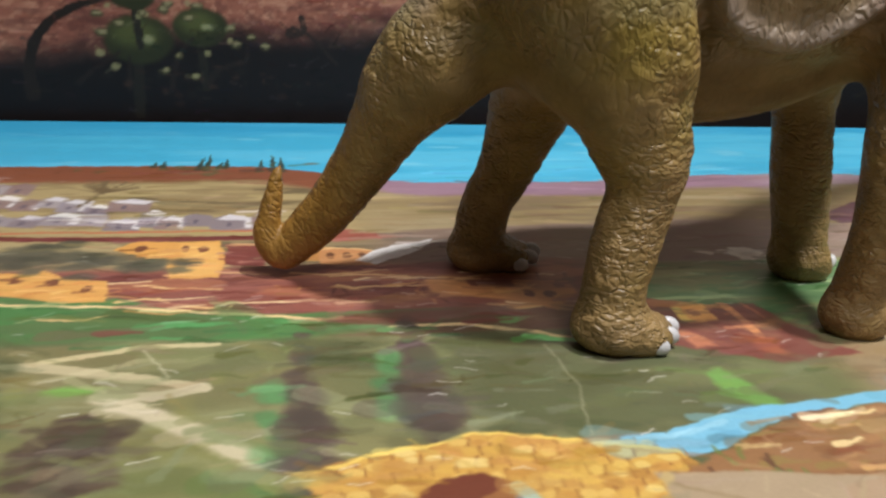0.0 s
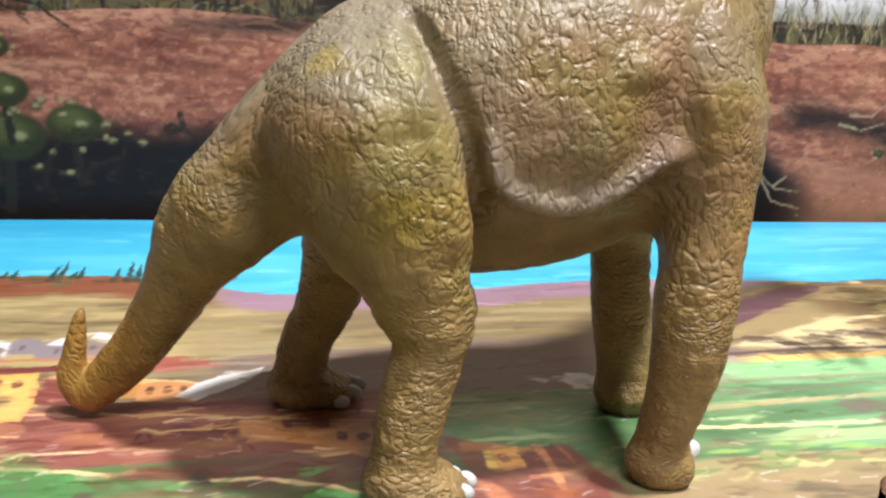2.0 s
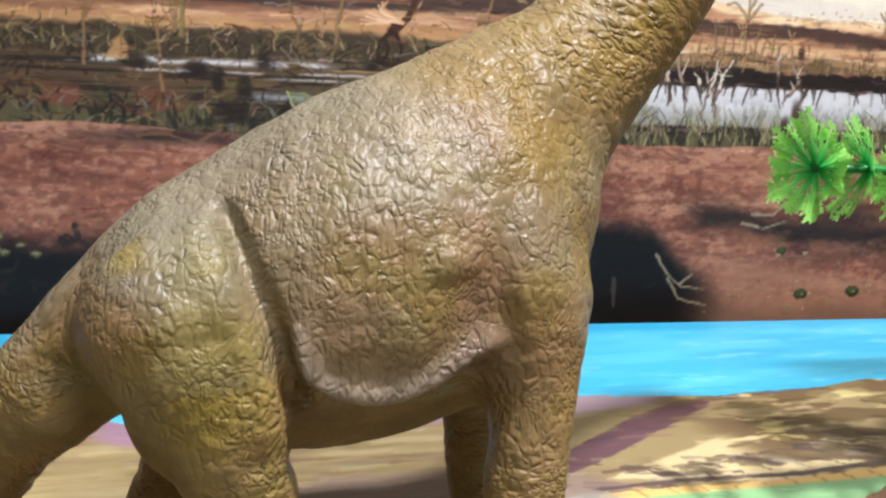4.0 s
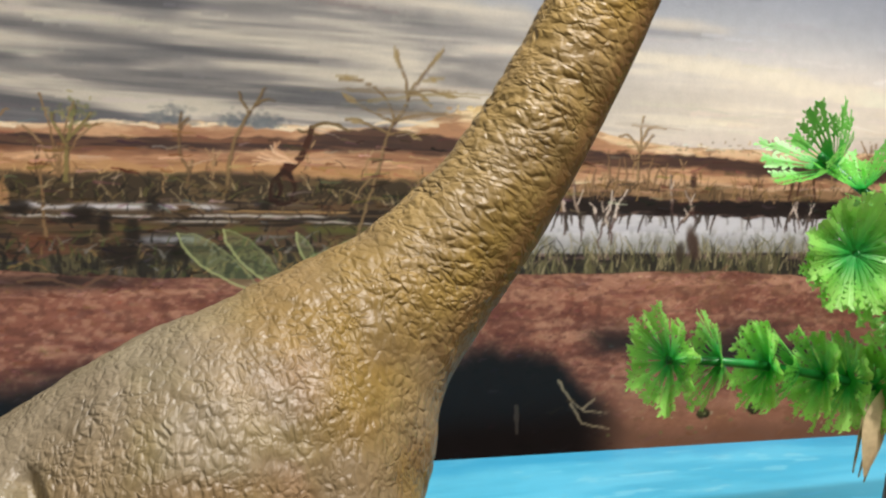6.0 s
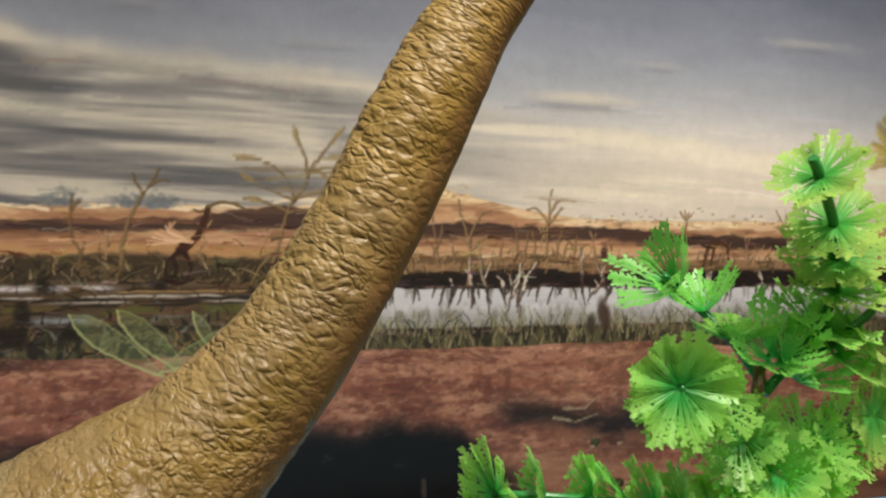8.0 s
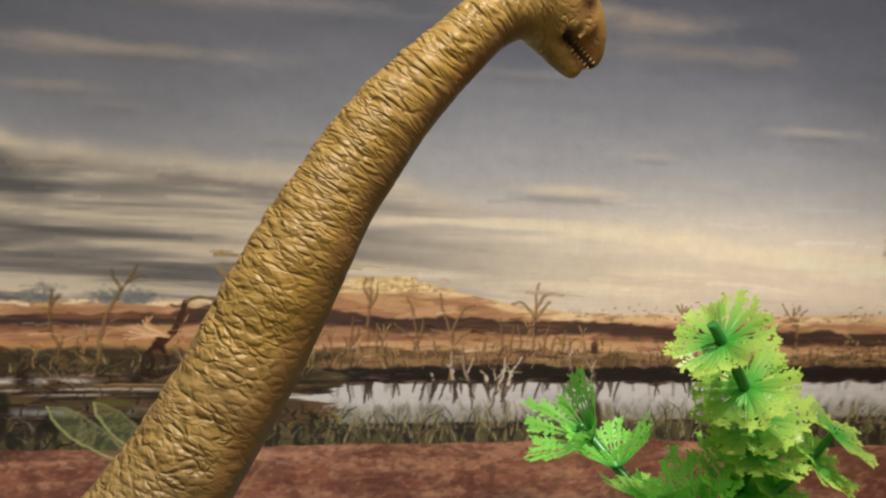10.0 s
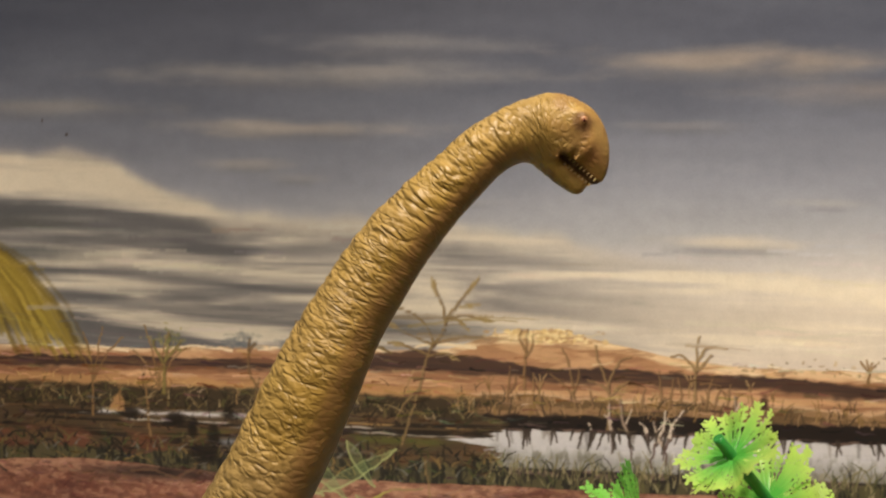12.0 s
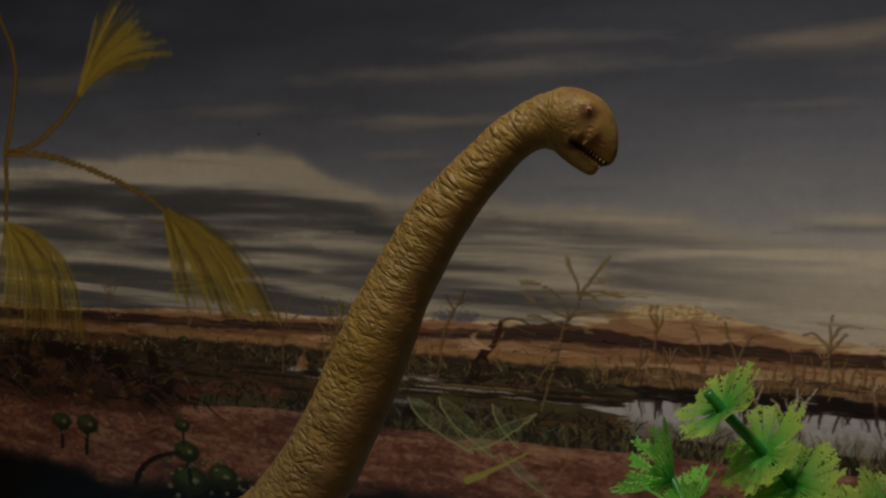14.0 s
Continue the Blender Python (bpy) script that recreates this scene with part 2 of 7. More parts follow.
def leaf_material(name, inner, outer, reach):
    """Translucent moulded plastic, deeper in colour towards the stalk."""
    m, nodes, links, bsdf = material(name)
    at = nodes.new("ShaderNodeTexCoord")
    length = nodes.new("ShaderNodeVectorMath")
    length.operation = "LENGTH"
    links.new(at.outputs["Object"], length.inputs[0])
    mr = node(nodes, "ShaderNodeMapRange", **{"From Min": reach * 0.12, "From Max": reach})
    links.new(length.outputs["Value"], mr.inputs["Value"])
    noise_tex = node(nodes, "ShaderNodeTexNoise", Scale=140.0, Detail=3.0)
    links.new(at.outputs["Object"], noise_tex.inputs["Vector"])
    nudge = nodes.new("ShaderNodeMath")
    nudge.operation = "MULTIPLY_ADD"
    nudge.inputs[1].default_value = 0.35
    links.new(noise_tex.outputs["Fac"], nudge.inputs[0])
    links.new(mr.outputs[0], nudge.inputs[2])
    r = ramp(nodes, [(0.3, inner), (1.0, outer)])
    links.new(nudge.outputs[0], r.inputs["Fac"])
    info = nodes.new("ShaderNodeObjectInfo")
    hue = node(nodes, "ShaderNodeHueSaturation", Saturation=1.0)
    val = node(nodes, "ShaderNodeMapRange", **{"To Min": 0.85, "To Max": 1.15})
    links.new(info.outputs["Random"], val.inputs["Value"])
    links.new(val.outputs[0], hue.inputs["Value"])
    links.new(r.outputs["Color"], hue.inputs["Color"])
    links.new(hue.outputs["Color"], bsdf.inputs["Base Color"])
    bsdf.inputs["Roughness"].default_value = 0.36
    thin = nodes.new("ShaderNodeBsdfTranslucent")
    links.new(hue.outputs["Color"], thin.inputs["Color"])
    mix = node(nodes, "ShaderNodeMixShader", Fac=0.58)
    links.new(bsdf.outputs[0], mix.inputs[1])
    links.new(thin.outputs[0], mix.inputs[2])
    links.new(mix.outputs[0], nodes["Material Output"].inputs["Surface"])
    return m


def solid(name, colour, roughness=0.4):
    return plain_material(name, colour, roughness, scale=260.0, vary=0.15, bump_depth=0.0003)


M_BACK = print_material("printed_poster", 0.5, 0.10, 0.05, 0.28)
M_MAT = print_material("printed_vinyl", 0.33, 0.08, 0.06)
M_WALL = plain_material("painted_wall", (0.40, 0.38, 0.355), 0.8)
M_FLOOR = plain_material("floor_boards", (0.32, 0.22, 0.14), 0.5, scale=8.0)
M_TABLE = plain_material("table_wood", (0.36, 0.25, 0.15), 0.45, scale=18.0)
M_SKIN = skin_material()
M_NAIL = solid("white_nail_paint", (0.56, 0.55, 0.54), 0.38)
M_EYE = solid("pink_eye_paint", (0.40, 0.20, 0.10), 0.3)
M_PUPIL = solid("dark_red_pupil_paint", (0.10, 0.015, 0.012), 0.2)
M_TOOTH = solid("tan_tooth_paint", (0.36, 0.26, 0.12), 0.35)
M_LEAF_BRIGHT = leaf_material("lime_plastic_leaf", (0.09, 0.50, 0.09), (0.52, 0.74, 0.19), 0.030)
M_LEAF_DEEP = leaf_material("deep_green_plastic_leaf", (0.03, 0.44, 0.08), (0.27, 0.76, 0.15), 0.027)
M_LEAF_GREEN = leaf_material("green_plastic_leaf", (0.05, 0.54, 0.10), (0.44, 0.84, 0.20), 0.027)
M_STEM = solid("green_plastic_stem", (0.012, 0.19, 0.035), 0.3)
M_BARK = plain_material("brown_resin", (0.16, 0.085, 0.045), 0.45, scale=90.0, vary=0.5, bump_depth=0.003)
M_DRY = solid("beige_plastic_frond", (0.42, 0.33, 0.19), 0.4)

# ---- the room round the table ----
def setting(name, lo, hi, mat):
    return tagged(part(name, box(lo, hi), mat), kind="structure")


setting("floor", (-1.9, -2.3, -0.85), (2.3, 0.95, -0.75), M_FLOOR)
setting("ceiling", (-1.9, -2.3, 1.95), (2.3, 0.95, 2.05), M_WALL)
setting("wall_north", (-1.9, 0.835, -0.75), (2.3, 0.95, 1.95), M_WALL)
setting("wall_south", (-1.9, -2.4, -0.75), (2.3, -2.3, 1.95), M_WALL)
setting("wall_west", (-2.0, -2.3, -0.75), (-1.9, 0.95, 1.95), M_WALL)
setting("wall_east", (2.3, -2.3, -0.75), (2.4, 0.95, 1.95), M_WALL)


def far_edge(x):
    return 0.800 - 0.0467 * x


def build_table():
    bm = bmesh.new()
    outline = [(-0.45, -0.12), (1.12, -0.12), (1.12, far_edge(1.12)), (-0.45, far_edge(-0.45))]
    low = [bm.verts.new((x, y, -0.034)) for x, y in outline]
    high = [bm.verts.new((x, y, -0.003)) for x, y in outline]
    bm.faces.new(low[::-1])
    bm.faces.new(high)
    for n in range(4):
        bm.faces.new((low[n], low[(n + 1) % 4], high[(n + 1) % 4], high[n]))
    table = new("table")
    tagged(table, "plain brown wooden table under the printed mat", "table")
    part("tabletop", bm, M_TABLE, table)
    for x in (-0.40, 1.03):
        for y in (-0.08, 0.68):
            part("leg", box((x, y, -0.75), (x + 0.05, y + 0.05, -0.034), 0.004), M_TABLE, table)


build_table()


# ---- printed pictures: inks laid on a fine sheet of points ----
class Sheet:
    """Inks brushed over points (u, v) of a flat printed sheet, in metres. Colours are 0 to 255."""

    def __init__(self, u, v, across):
        self.u, self.v, self.across = u, v, across
        rows, cols = v.reshape(-1, across), u.reshape(-1, across)
        self.reach = rows.min(1), rows.max(1), cols.min(0), cols.max(0)
        self.c = np.zeros((len(u), 3))
        self.wu = u + 0.0030 * (cloudy(u * 150, v * 150, 3, 5) - 0.5)
        self.wv = v + 0.0030 * (cloudy(u * 150, v * 150, 3, 9) - 0.5)

    def mix(self, mask, colour, where=slice(None)):
        self.c[where] += np.asarray(mask)[:, None] * (np.asarray(colour, float) - self.c[where])

    def inside(self, lo, hi, pad):
        v0, v1, u0, u1 = self.reach
        rows = np.nonzero((v1 > lo[1] - pad) & (v0 < hi[1] + pad))[0]
        cols = np.nonzero((u1 > lo[0] - pad) & (u0 < hi[0] + pad))[0]
        w = (rows[:, None] * self.across + cols[None, :]).ravel()
        u, v = self.u[w], self.v[w]
        return w[(u > lo[0] - pad) & (u < hi[0] + pad) & (v > lo[1] - pad) & (v < hi[1] + pad)]

    def poly(self, points, colour, soft=0.0012, alpha=1.0):
        p = np.array(points, float)
        w = self.inside(p.min(0), p.max(0), soft + 0.004)
        x, y = self.wu[w], self.wv[w]
        d, odd = np.full(len(w), 9.0), np.zeros(len(w), bool)
        for (ax, ay), (bx, by) in zip(p, np.roll(p, -1, 0)):
            t = np.clip(((x - ax) * (bx - ax) + (y - ay) * (by - ay)) / ((bx - ax) ** 2 + (by - ay) ** 2 + 1e-12), 0, 1)
            d = np.minimum(d, np.hypot(x - ax - t * (bx - ax), y - ay - t * (by - ay)))
            if ay != by:
                odd ^= ((ay > y) != (by > y)) & (x < (bx - ax) * (y - ay) / (by - ay) + ax)
        self.mix(alpha * step(-soft, soft, np.where(odd, d, -d)), colour, w)

    def stroke(self, points, wide, colour, end=None, soft=0.0008, alpha=1.0):
        p = np.array(points, float)
        end = wide if end is None else end
        w = self.inside(p.min(0), p.max(0), wide + end + soft)
        x, y = self.wu[w], self.wv[w]
        m, n = np.zeros(len(w)), len(p) - 1
        for k in range(n):
            (ax, ay), (bx, by) = p[k], p[k + 1]
            t = np.clip(((x - ax) * (bx - ax) + (y - ay) * (by - ay)) / ((bx - ax) ** 2 + (by - ay) ** 2 + 1e-12), 0, 1)
            r = wide + (end - wide) * (k + t) / n
            m = np.maximum(m, step(soft, -soft, np.hypot(x - ax - t * (bx - ax), y - ay - t * (by - ay)) - r))
        self.mix(alpha * m, colour, w)

    def blob(self, cx, cy, rx, ry, colour, soft=0.25, alpha=1.0, turn=0.0):
        r = max(rx, ry) * 1.3
        w = self.inside((cx - r, cy - r), (cx + r, cy + r), 0.004)
        x, y = self.wu[w] - cx, self.wv[w] - cy
        c, s = math.cos(turn), math.sin(turn)
        d = np.hypot((x * c + y * s) / rx, (-x * s + y * c) / ry)
        self.mix(alpha * step(1 + soft, 1 - soft, d), colour, w)


    def dabs(self, count, lo, hi, length, wide, jitter, seed, slant=0.12, alpha=0.7):
        """Short brush marks, each near the colour that lies under it."""
        rng = random.Random(seed)
        pool = self.inside(lo, hi, 0.0)
        for _ in range(count):
            i = pool[rng.randrange(len(pool))]
            x, y, r, a = self.u[i], self.v[i], length * rng.uniform(0.4, 1.4), rng.gauss(0, slant)
            shade = rng.gauss(0, jitter)
            col = np.clip(self.c[i] + shade + np.array([rng.gauss(0, jitter * 0.3) for _ in range(3)]), 8, 245)
            self.stroke([(x - r * math.cos(a), y - r * math.sin(a)), (x, y + rng.gauss(0, r * 0.06)), (x + r * math.cos(a), y + r * math.sin(a))], wide * rng.uniform(0.4, 1.3), col, end=wide * 0.3, alpha=alpha)


def printed(name, us, vs, place, paint, mat):
    """A fine sheet over the lines us and vs, painted, and laid out by place(u, v)."""
    U, V = np.meshgrid(us, vs)
    verts, u, v = place(U.ravel(), V.ravel())
    s = Sheet(u, v, len(us))
    paint(s)
    nu, nv = len(us), len(vs)
    a = (np.arange(nv - 1)[:, None] * nu + np.arange(nu - 1)[None, :]).ravel()
    quads = np.stack([a, a + 1, a + nu + 1, a + nu], 1)
    me = quick_mesh(name, verts, quads, [mat])
    ink = me.attributes.new("ink", "FLOAT_COLOR", "POINT")
    ink.data.foreach_set("color", np.concatenate([linear(s.c), np.ones((len(u), 1))], 1).astype(np.float32).ravel())
    return new(name, me)


def smooth_pairs(points, per=3):
    p = np.array(points, float)
    ext = np.vstack([2 * p[0] - p[1], p, 2 * p[-1] - p[-2]])
    out = []
    for k in range(1, len(ext) - 2):
        a, b, c, d = ext[k - 1 : k + 3]
        for t in np.arange(per) / per:
            out.append(0.5 * (2 * b + (c - a) * t + (2 * a - 5 * b + 4 * c - d) * t**2 + (3 * b - a - 3 * c + d) * t**3))
    return [tuple(q) for q in out] + [tuple(p[-1])]


def line_at(x, pairs):
    xs, ys = zip(*pairs)
    return np.interp(x, xs, ys)


# ---- the backdrop: clouds over a swamp, dunes, red soil ----
def paint_backdrop(s):
    u, v = s.u, s.v
    rng = random.Random(3)
    soft = cloudy(u * 5, v * 22, 4, 31)
    fine = cloudy(u * 14, v * 50, 4, 41)
    # open sky, dark above and warm towards the horizon
    level = v + 0.02 * (soft - 0.5)
    sky = np.stack([np.interp(level, (0.30, 0.34, 0.38, 0.42, 0.47, 0.54, 0.62, 0.72), col) for col in (
        (218, 208, 188, 158, 127, 96, 76, 62), (203, 197, 183, 160, 131, 101, 81, 67), (194, 193, 186, 170, 146, 117, 97, 81))], 1)
    s.c[:] = sky
    glow = np.exp(-(((u - 0.82) / 0.30) ** 2 + ((v - 0.33) / 0.06) ** 2))
    s.mix(0.6 * glow, (240, 224, 206))
    # streaked cloud bank over the western half
    edge = line_at(u, [(-0.6, 0.47), (-0.15, 0.495), (0.0, 0.502), (0.05, 0.49), (0.10, 0.462), (0.18, 0.44), (0.30, 0.436), (0.47, 0.428), (0.60, 0.40), (1.2, 0.35)])
    edge = edge + 0.012 * (cloudy(u * 30, v * 12, 3, 55) - 0.5)
    bank = step(-0.004, 0.012, edge - v)
    s.c += 20 * (cloudy(u * 3.5, v * 16, 4, 78) - 0.5)[:, None]
    stripes = 0.75 * cloudy(u * 2.6 + 2 * cloudy(u * 4, v * 30, 2, 8), v * 46 + 3 * u, 4, 77) + 0.25 * cloudy(u * 5.0, v * 130, 3, 79)
    dark = step(0.36, 0.66, stripes) * (1 - 0.8 * step(0.35, 0.70, u)) * step(0.0, 0.03, edge - v)
    s.mix(bank * (0.66 - 0.45 * step(0.3, 0.8, u)), (180, 170, 160))
    s.mix(bank * 0.86 * dark * (0.45 + 0.55 * step(-0.3, 0.1, 0.35 - u)), (84, 84, 90))
    s.mix(bank * step(0.52, 0.34, stripes) * 0.65, (224, 212, 194))
    rim = np.exp(-(((edge - v - 0.012) / 0.012) ** 2))
    s.mix(0.5 * rim * (1 - step(0.45, 0.6, u)), (202, 191, 178))
    # separate long clouds higher up
    upper_clouds = ((0.34, 0.604, 0.12, 0.010, (146, 143, 146), 0.6), (0.27, 0.577, 0.19, 0.011, (152, 147, 146), 0.7),
                                   (0.24, 0.524, 0.12, 0.008, (164, 154, 148), 0.8), (0.66, 0.587, 0.14, 0.012, (150, 138, 130), 0.85),
                                   (0.80, 0.560, 0.12, 0.010, (140, 130, 126), 0.6), (-0.02, 0.541, 0.13, 0.008, (140, 134, 130), 0.6))
    small_clouds = ((0.66, 0.417, 0.07, 0.007, (204, 192, 178), 0.8), (0.19, 0.488, 0.04, 0.006, (158, 152, 150), 0.6),
                                   (0.62, 0.528, 0.06, 0.005, (138, 135, 138), 0.5), (0.93, 0.490, 0.05, 0.006, (176, 170, 166), 0.6),
                                   (0.24, 0.475, 0.03, 0.005, (150, 148, 150), 0.5), (0.40, 0.452, 0.05, 0.004, (150, 148, 150), 0.4),
                                   (-0.30, 0.590, 0.12, 0.012, (134, 128, 126), 0.5), (0.75, 0.455, 0.03, 0.004, (168, 162, 160), 0.5))
    for cx, cz, rx, rz, col, a in upper_clouds + small_clouds:
        d = np.hypot((u - cx) / rx, (v - cz + 0.006 * (soft - 0.5)) / rz)
        s.mix(0.85 * a * step(1.5, 0.0, d + 1.5 * (cloudy(u * 16, v * 70, 4, 12) - 0.5)), col)
        s.mix(0.45 * a * np.exp(-(((v - cz + rz * 1.1) / (rz * 0.6)) ** 2)) * step(rx, rx * 0.3, np.abs(u - cx)), (98, 98, 105))
    s.c += 12 * (fine - 0.5)[:, None]
    # land: a bright crest, dark ridges, tan slopes, reed banks
    crest = line_at(u, [(-0.6, 0.292), (-0.29, 0.290), (-0.15, 0.296), (0.05, 0.296), (0.20, 0.303), (0.33, 0.302), (0.394, 0.306), (0.437, 0.322), (0.48, 0.328), (0.519, 0.323), (0.575, 0.311), (0.631, 0.301), (0.689, 0.296), (0.80, 0.296), (1.2, 0.300)])
    crest = crest + 0.003 * (cloudy(u * 40, v * 0, 3, 3) - 0.5)
    ragged = v + 0.007 * (cloudy(u * 28, v * 60, 3, 72) - 0.5) + 0.004 * (cloudy(u * 90, v * 150, 2, 73) - 0.5)
    streaks = cloudy(u * 12 + 30 * v, v * 170, 4, 21)
    land = step(-0.0012, 0.0012, crest - v)
    s.mix(land, (172, 128, 96))
    cream = 0.004 + 0.012 * np.exp(-(((u - 0.49) / 0.06) ** 2)) + 0.006 * step(0.56, 0.62, u)
    s.mix(land * step(0.002, -0.004, crest - ragged - cream), (228, 200, 164))
    s.mix(land * step(0.60, 0.72, cloudy(u * 50, v * 200, 3, 26)) * 0.35, (150, 112, 86))
    s.mix(land * step(0.44, 0.66, cloudy(u * 22 + 70 * v, v * 110, 4, 27)) * 0.55, (210, 170, 130))
    s.mix(land * step(0.50, 0.70, cloudy(u * 30 - 60 * v, v * 130, 4, 30)) * 0.6, (138, 98, 74))
    for ax, bx, z in ((0.10, 0.17, 0.2985), (0.20, 0.285, 0.3005), (0.29, 0.335, 0.3015), (0.36, 0.42, 0.3085), (-0.02, 0.06, 0.2955)):
        s.stroke(smooth_pairs([(ax, z - 0.001), ((ax + bx) / 2, z + 0.0025), (bx, z - 0.001)]), 0.0012, (232, 210, 178), end=0.0018, alpha=0.85)
    # a far blue-grey clump and the dark ridge that runs the whole way
    ridge_top = line_at(u, [(-0.6, 0.284), (0.0, 0.287), (0.2, 0.289), (0.28, 0.292), (0.327, 0.300), (0.369, 0.306), (0.40, 0.301), (0.437, 0.296), (0.492, 0.290), (0.556, 0.290), (0.604, 0.288), (0.689, 0.288), (0.777, 0.283), (0.867, 0.281), (1.2, 0.278)])
    ridge_foot = line_at(u, [(-0.6, 0.268), (0.0, 0.275), (0.2, 0.278), (0.33, 0.284), (0.438, 0.281), (0.493, 0.275), (0.56, 0.2785), (0.604, 0.274), (0.69, 0.276), (0.777, 0.270), (0.867, 0.267), (1.2, 0.262)])
    ridge = step(0.0016, -0.0016, ragged - ridge_top) * step(-0.004, 0.003, ragged - ridge_foot)
    s.mix(ridge * 0.95, (60, 45, 41))
    s.mix(ridge * (0.75 - 0.6 * step(0.24, 0.34, u)) * step(0.44, 0.60, streaks), (122, 82, 60))
    s.mix(ridge * step(0.56, 0.70, cloudy(u * 14, v * 180, 3, 24)) * 0.45, (120, 86, 66))
    below = step(0.002, -0.004, ragged - ridge_foot)
    s.mix(below * step(0.50, 0.64, streaks) * 0.7, (134, 92, 68))
    s.mix(below * step(0.45, 0.34, streaks) * 0.6, (204, 162, 120))
    east = step(0.42, 0.435, u + 0.10 * (cloudy(u * 12, v * 150, 3, 92) - 0.5))
    west = 1 - east
    # eastern bank: pale lip, tan reeds, dark undercut
    lip = 0.261 + 0.003 * (cloudy(u * 22, v * 0, 2, 34) - 0.5) - 0.004 * step(0.70, 0.80, u)
    s.mix(east * step(0.0015, -0.0015, ragged - lip), (142, 110, 80))
    s.mix(east * np.exp(-(((ragged - lip + 0.001) / 0.0022) ** 2)) * 0.85, (204, 166, 132))
    s.mix(east * step(0.0, -0.004, ragged - lip) * step(0.50, 0.64, cloudy(u * 40, v * 190, 4, 75)) * 0.75, (92, 72, 50))
    under = step(0.33, 0.38, u + 0.05 * (cloudy(u * 12, v * 90, 3, 93) - 0.5))
    s.mix(under * step(0.0022, -0.0022, ragged - 0.2430 - 0.005 * (cloudy(u * 16, v * 0, 3, 36) - 0.5)), (36, 28, 26))
    s.mix(east * step(0.0012, -0.0012, ragged - 0.2275) * step(0.42, 0.60, cloudy(u * 60, v * 220, 3, 37)), (104, 84, 76))
    # western bank: gold grass, then dark reeds over the marsh
    s.mix(west * step(0.002, -0.002, ragged - 0.267) * 0.8, (176, 134, 90))
    s.mix(west * step(0.004, -0.003, ragged - 0.2575), (62, 51, 38))
    s.mix(west * step(0.003, -0.003, ragged - 0.2575) * step(0.54, 0.68, cloudy(u * 70, v * 150, 4, 38)) * 0.8, (104, 84, 58))
    # water: a pale sheet to the east, broken lines to the west
    shore = 0.2245 + 0.003 * (cloudy(u * 35, v * 0, 3, 91) - 0.5)
    water = step(0.001, -0.001, ragged - shore) * step(0.185, 0.19, v)
    s.mix(water * east, (198, 194, 196))
    s.mix(water * east * step(0.212, 0.190, v + 0.014 * (cloudy(u * 90, v * 60, 3, 93) - 0.5)) * 0.75, (132, 128, 116))
    s.mix(water * east * step(0.48, 0.70, cloudy(u * 160, v * 70, 3, 94)) * step(0.218, 0.196, v) * 0.6, (92, 88, 72))
    s.mix(water * east * step(0.5, 0.75, cloudy(u * 20, v * 300, 3, 44)) * 0.3, (160, 156, 166))
    for _ in range(30):
        x = rng.uniform(0.43, 1.05)
        s.stroke([(x, 0.2245), (x + rng.uniform(-0.002, 0.002), 0.2245 - rng.uniform(0.004, 0.013))], rng.uniform(0.0008, 0.0026), rng.choice(((66, 54, 44), (92, 78, 64), (50, 42, 36))), end=0.0008, soft=0.0016, alpha=0.38)
    marsh = step(0.0015, -0.0015, ragged - 0.2335)
    s.mix(marsh * west, (78, 62, 46))
    s.mix(marsh * west * step(0.46, 0.60, cloudy(u * 8, v * 260, 4, 14)), (42, 34, 28))
    s.mix(marsh * west * step(0.56, 0.68, cloudy(u * 30, v * 150, 4, 15)) * 0.6, (104, 76, 52))
    gaps = cloudy(u * 26, v * 90, 3, 48)
    for z, thick, c, gate, seed, lo, hi in ((0.2295, 0.0026, (196, 190, 190), 0.40, 23, -0.02, 0.30), (0.2255, 0.0011, (150, 118, 78), 0.40, 45, 0.20, 0.42), (0.2215, 0.0012, (170, 160, 150), 0.44, 46, 0.05, 0.42), (0.2165, 0.0011, (168, 156, 146), 0.46, 28, 0.16, 0.42), (0.2095, 0.0042, (84, 82, 44), 0.34, 29, -0.45, 0.40), (0.2005, 0.0040, (128, 126, 128), 0.42, 47, 0.16, 0.44)):
        share = step(gate, gate + 0.12, cloudy(u * 11, v * 40, 3, seed)) * step(0.34, 0.44, gaps)
        s.mix(west * np.exp(-(((0.35 * ragged + 0.65 * v - z) / thick) ** 2)) * share * step(lo - 0.02, lo + 0.01, u) * step(hi + 0.02, hi - 0.02, u), c)
    # red scrub towards the west end of the marsh
    s.mix(step(0.14, 0.06, u) * step(0.215, 0.200, ragged) * step(0.42, 0.58, cloudy(u * 24, v * 60, 4, 49)) * 0.75, (112, 66, 50))
    # grass along the water's edge
    grass = 0.172 + 0.014 * cloudy(u * 30, v * 0, 3, 62) + 0.008 * west
    s.mix(step(0.003, -0.003, ragged - grass), (84, 76, 54))
    s.mix(step(0.004, -0.004, ragged - grass) * step(0.45, 0.62, cloudy(u * 200, v * 45, 3, 63)), (44, 40, 33))
    # scratchy reeds, tufts and twigs
    def tufts(count, lo, hi, z0, z1, tall, wide, inks, lean=0.3, alpha=0.85):
        for _ in range(count):
            x, z = rng.uniform(lo, hi), rng.uniform(z0, z1)
            h, a = tall * rng.uniform(0.4, 1.3), rng.gauss(0, lean)
            s.stroke([(x, z), (x + 0.5 * h * a, z + 0.55 * h), (x + h * a * 1.5, z + h)], wide * rng.uniform(0.6, 1.3), rng.choice(inks), end=0.0003, alpha=alpha)

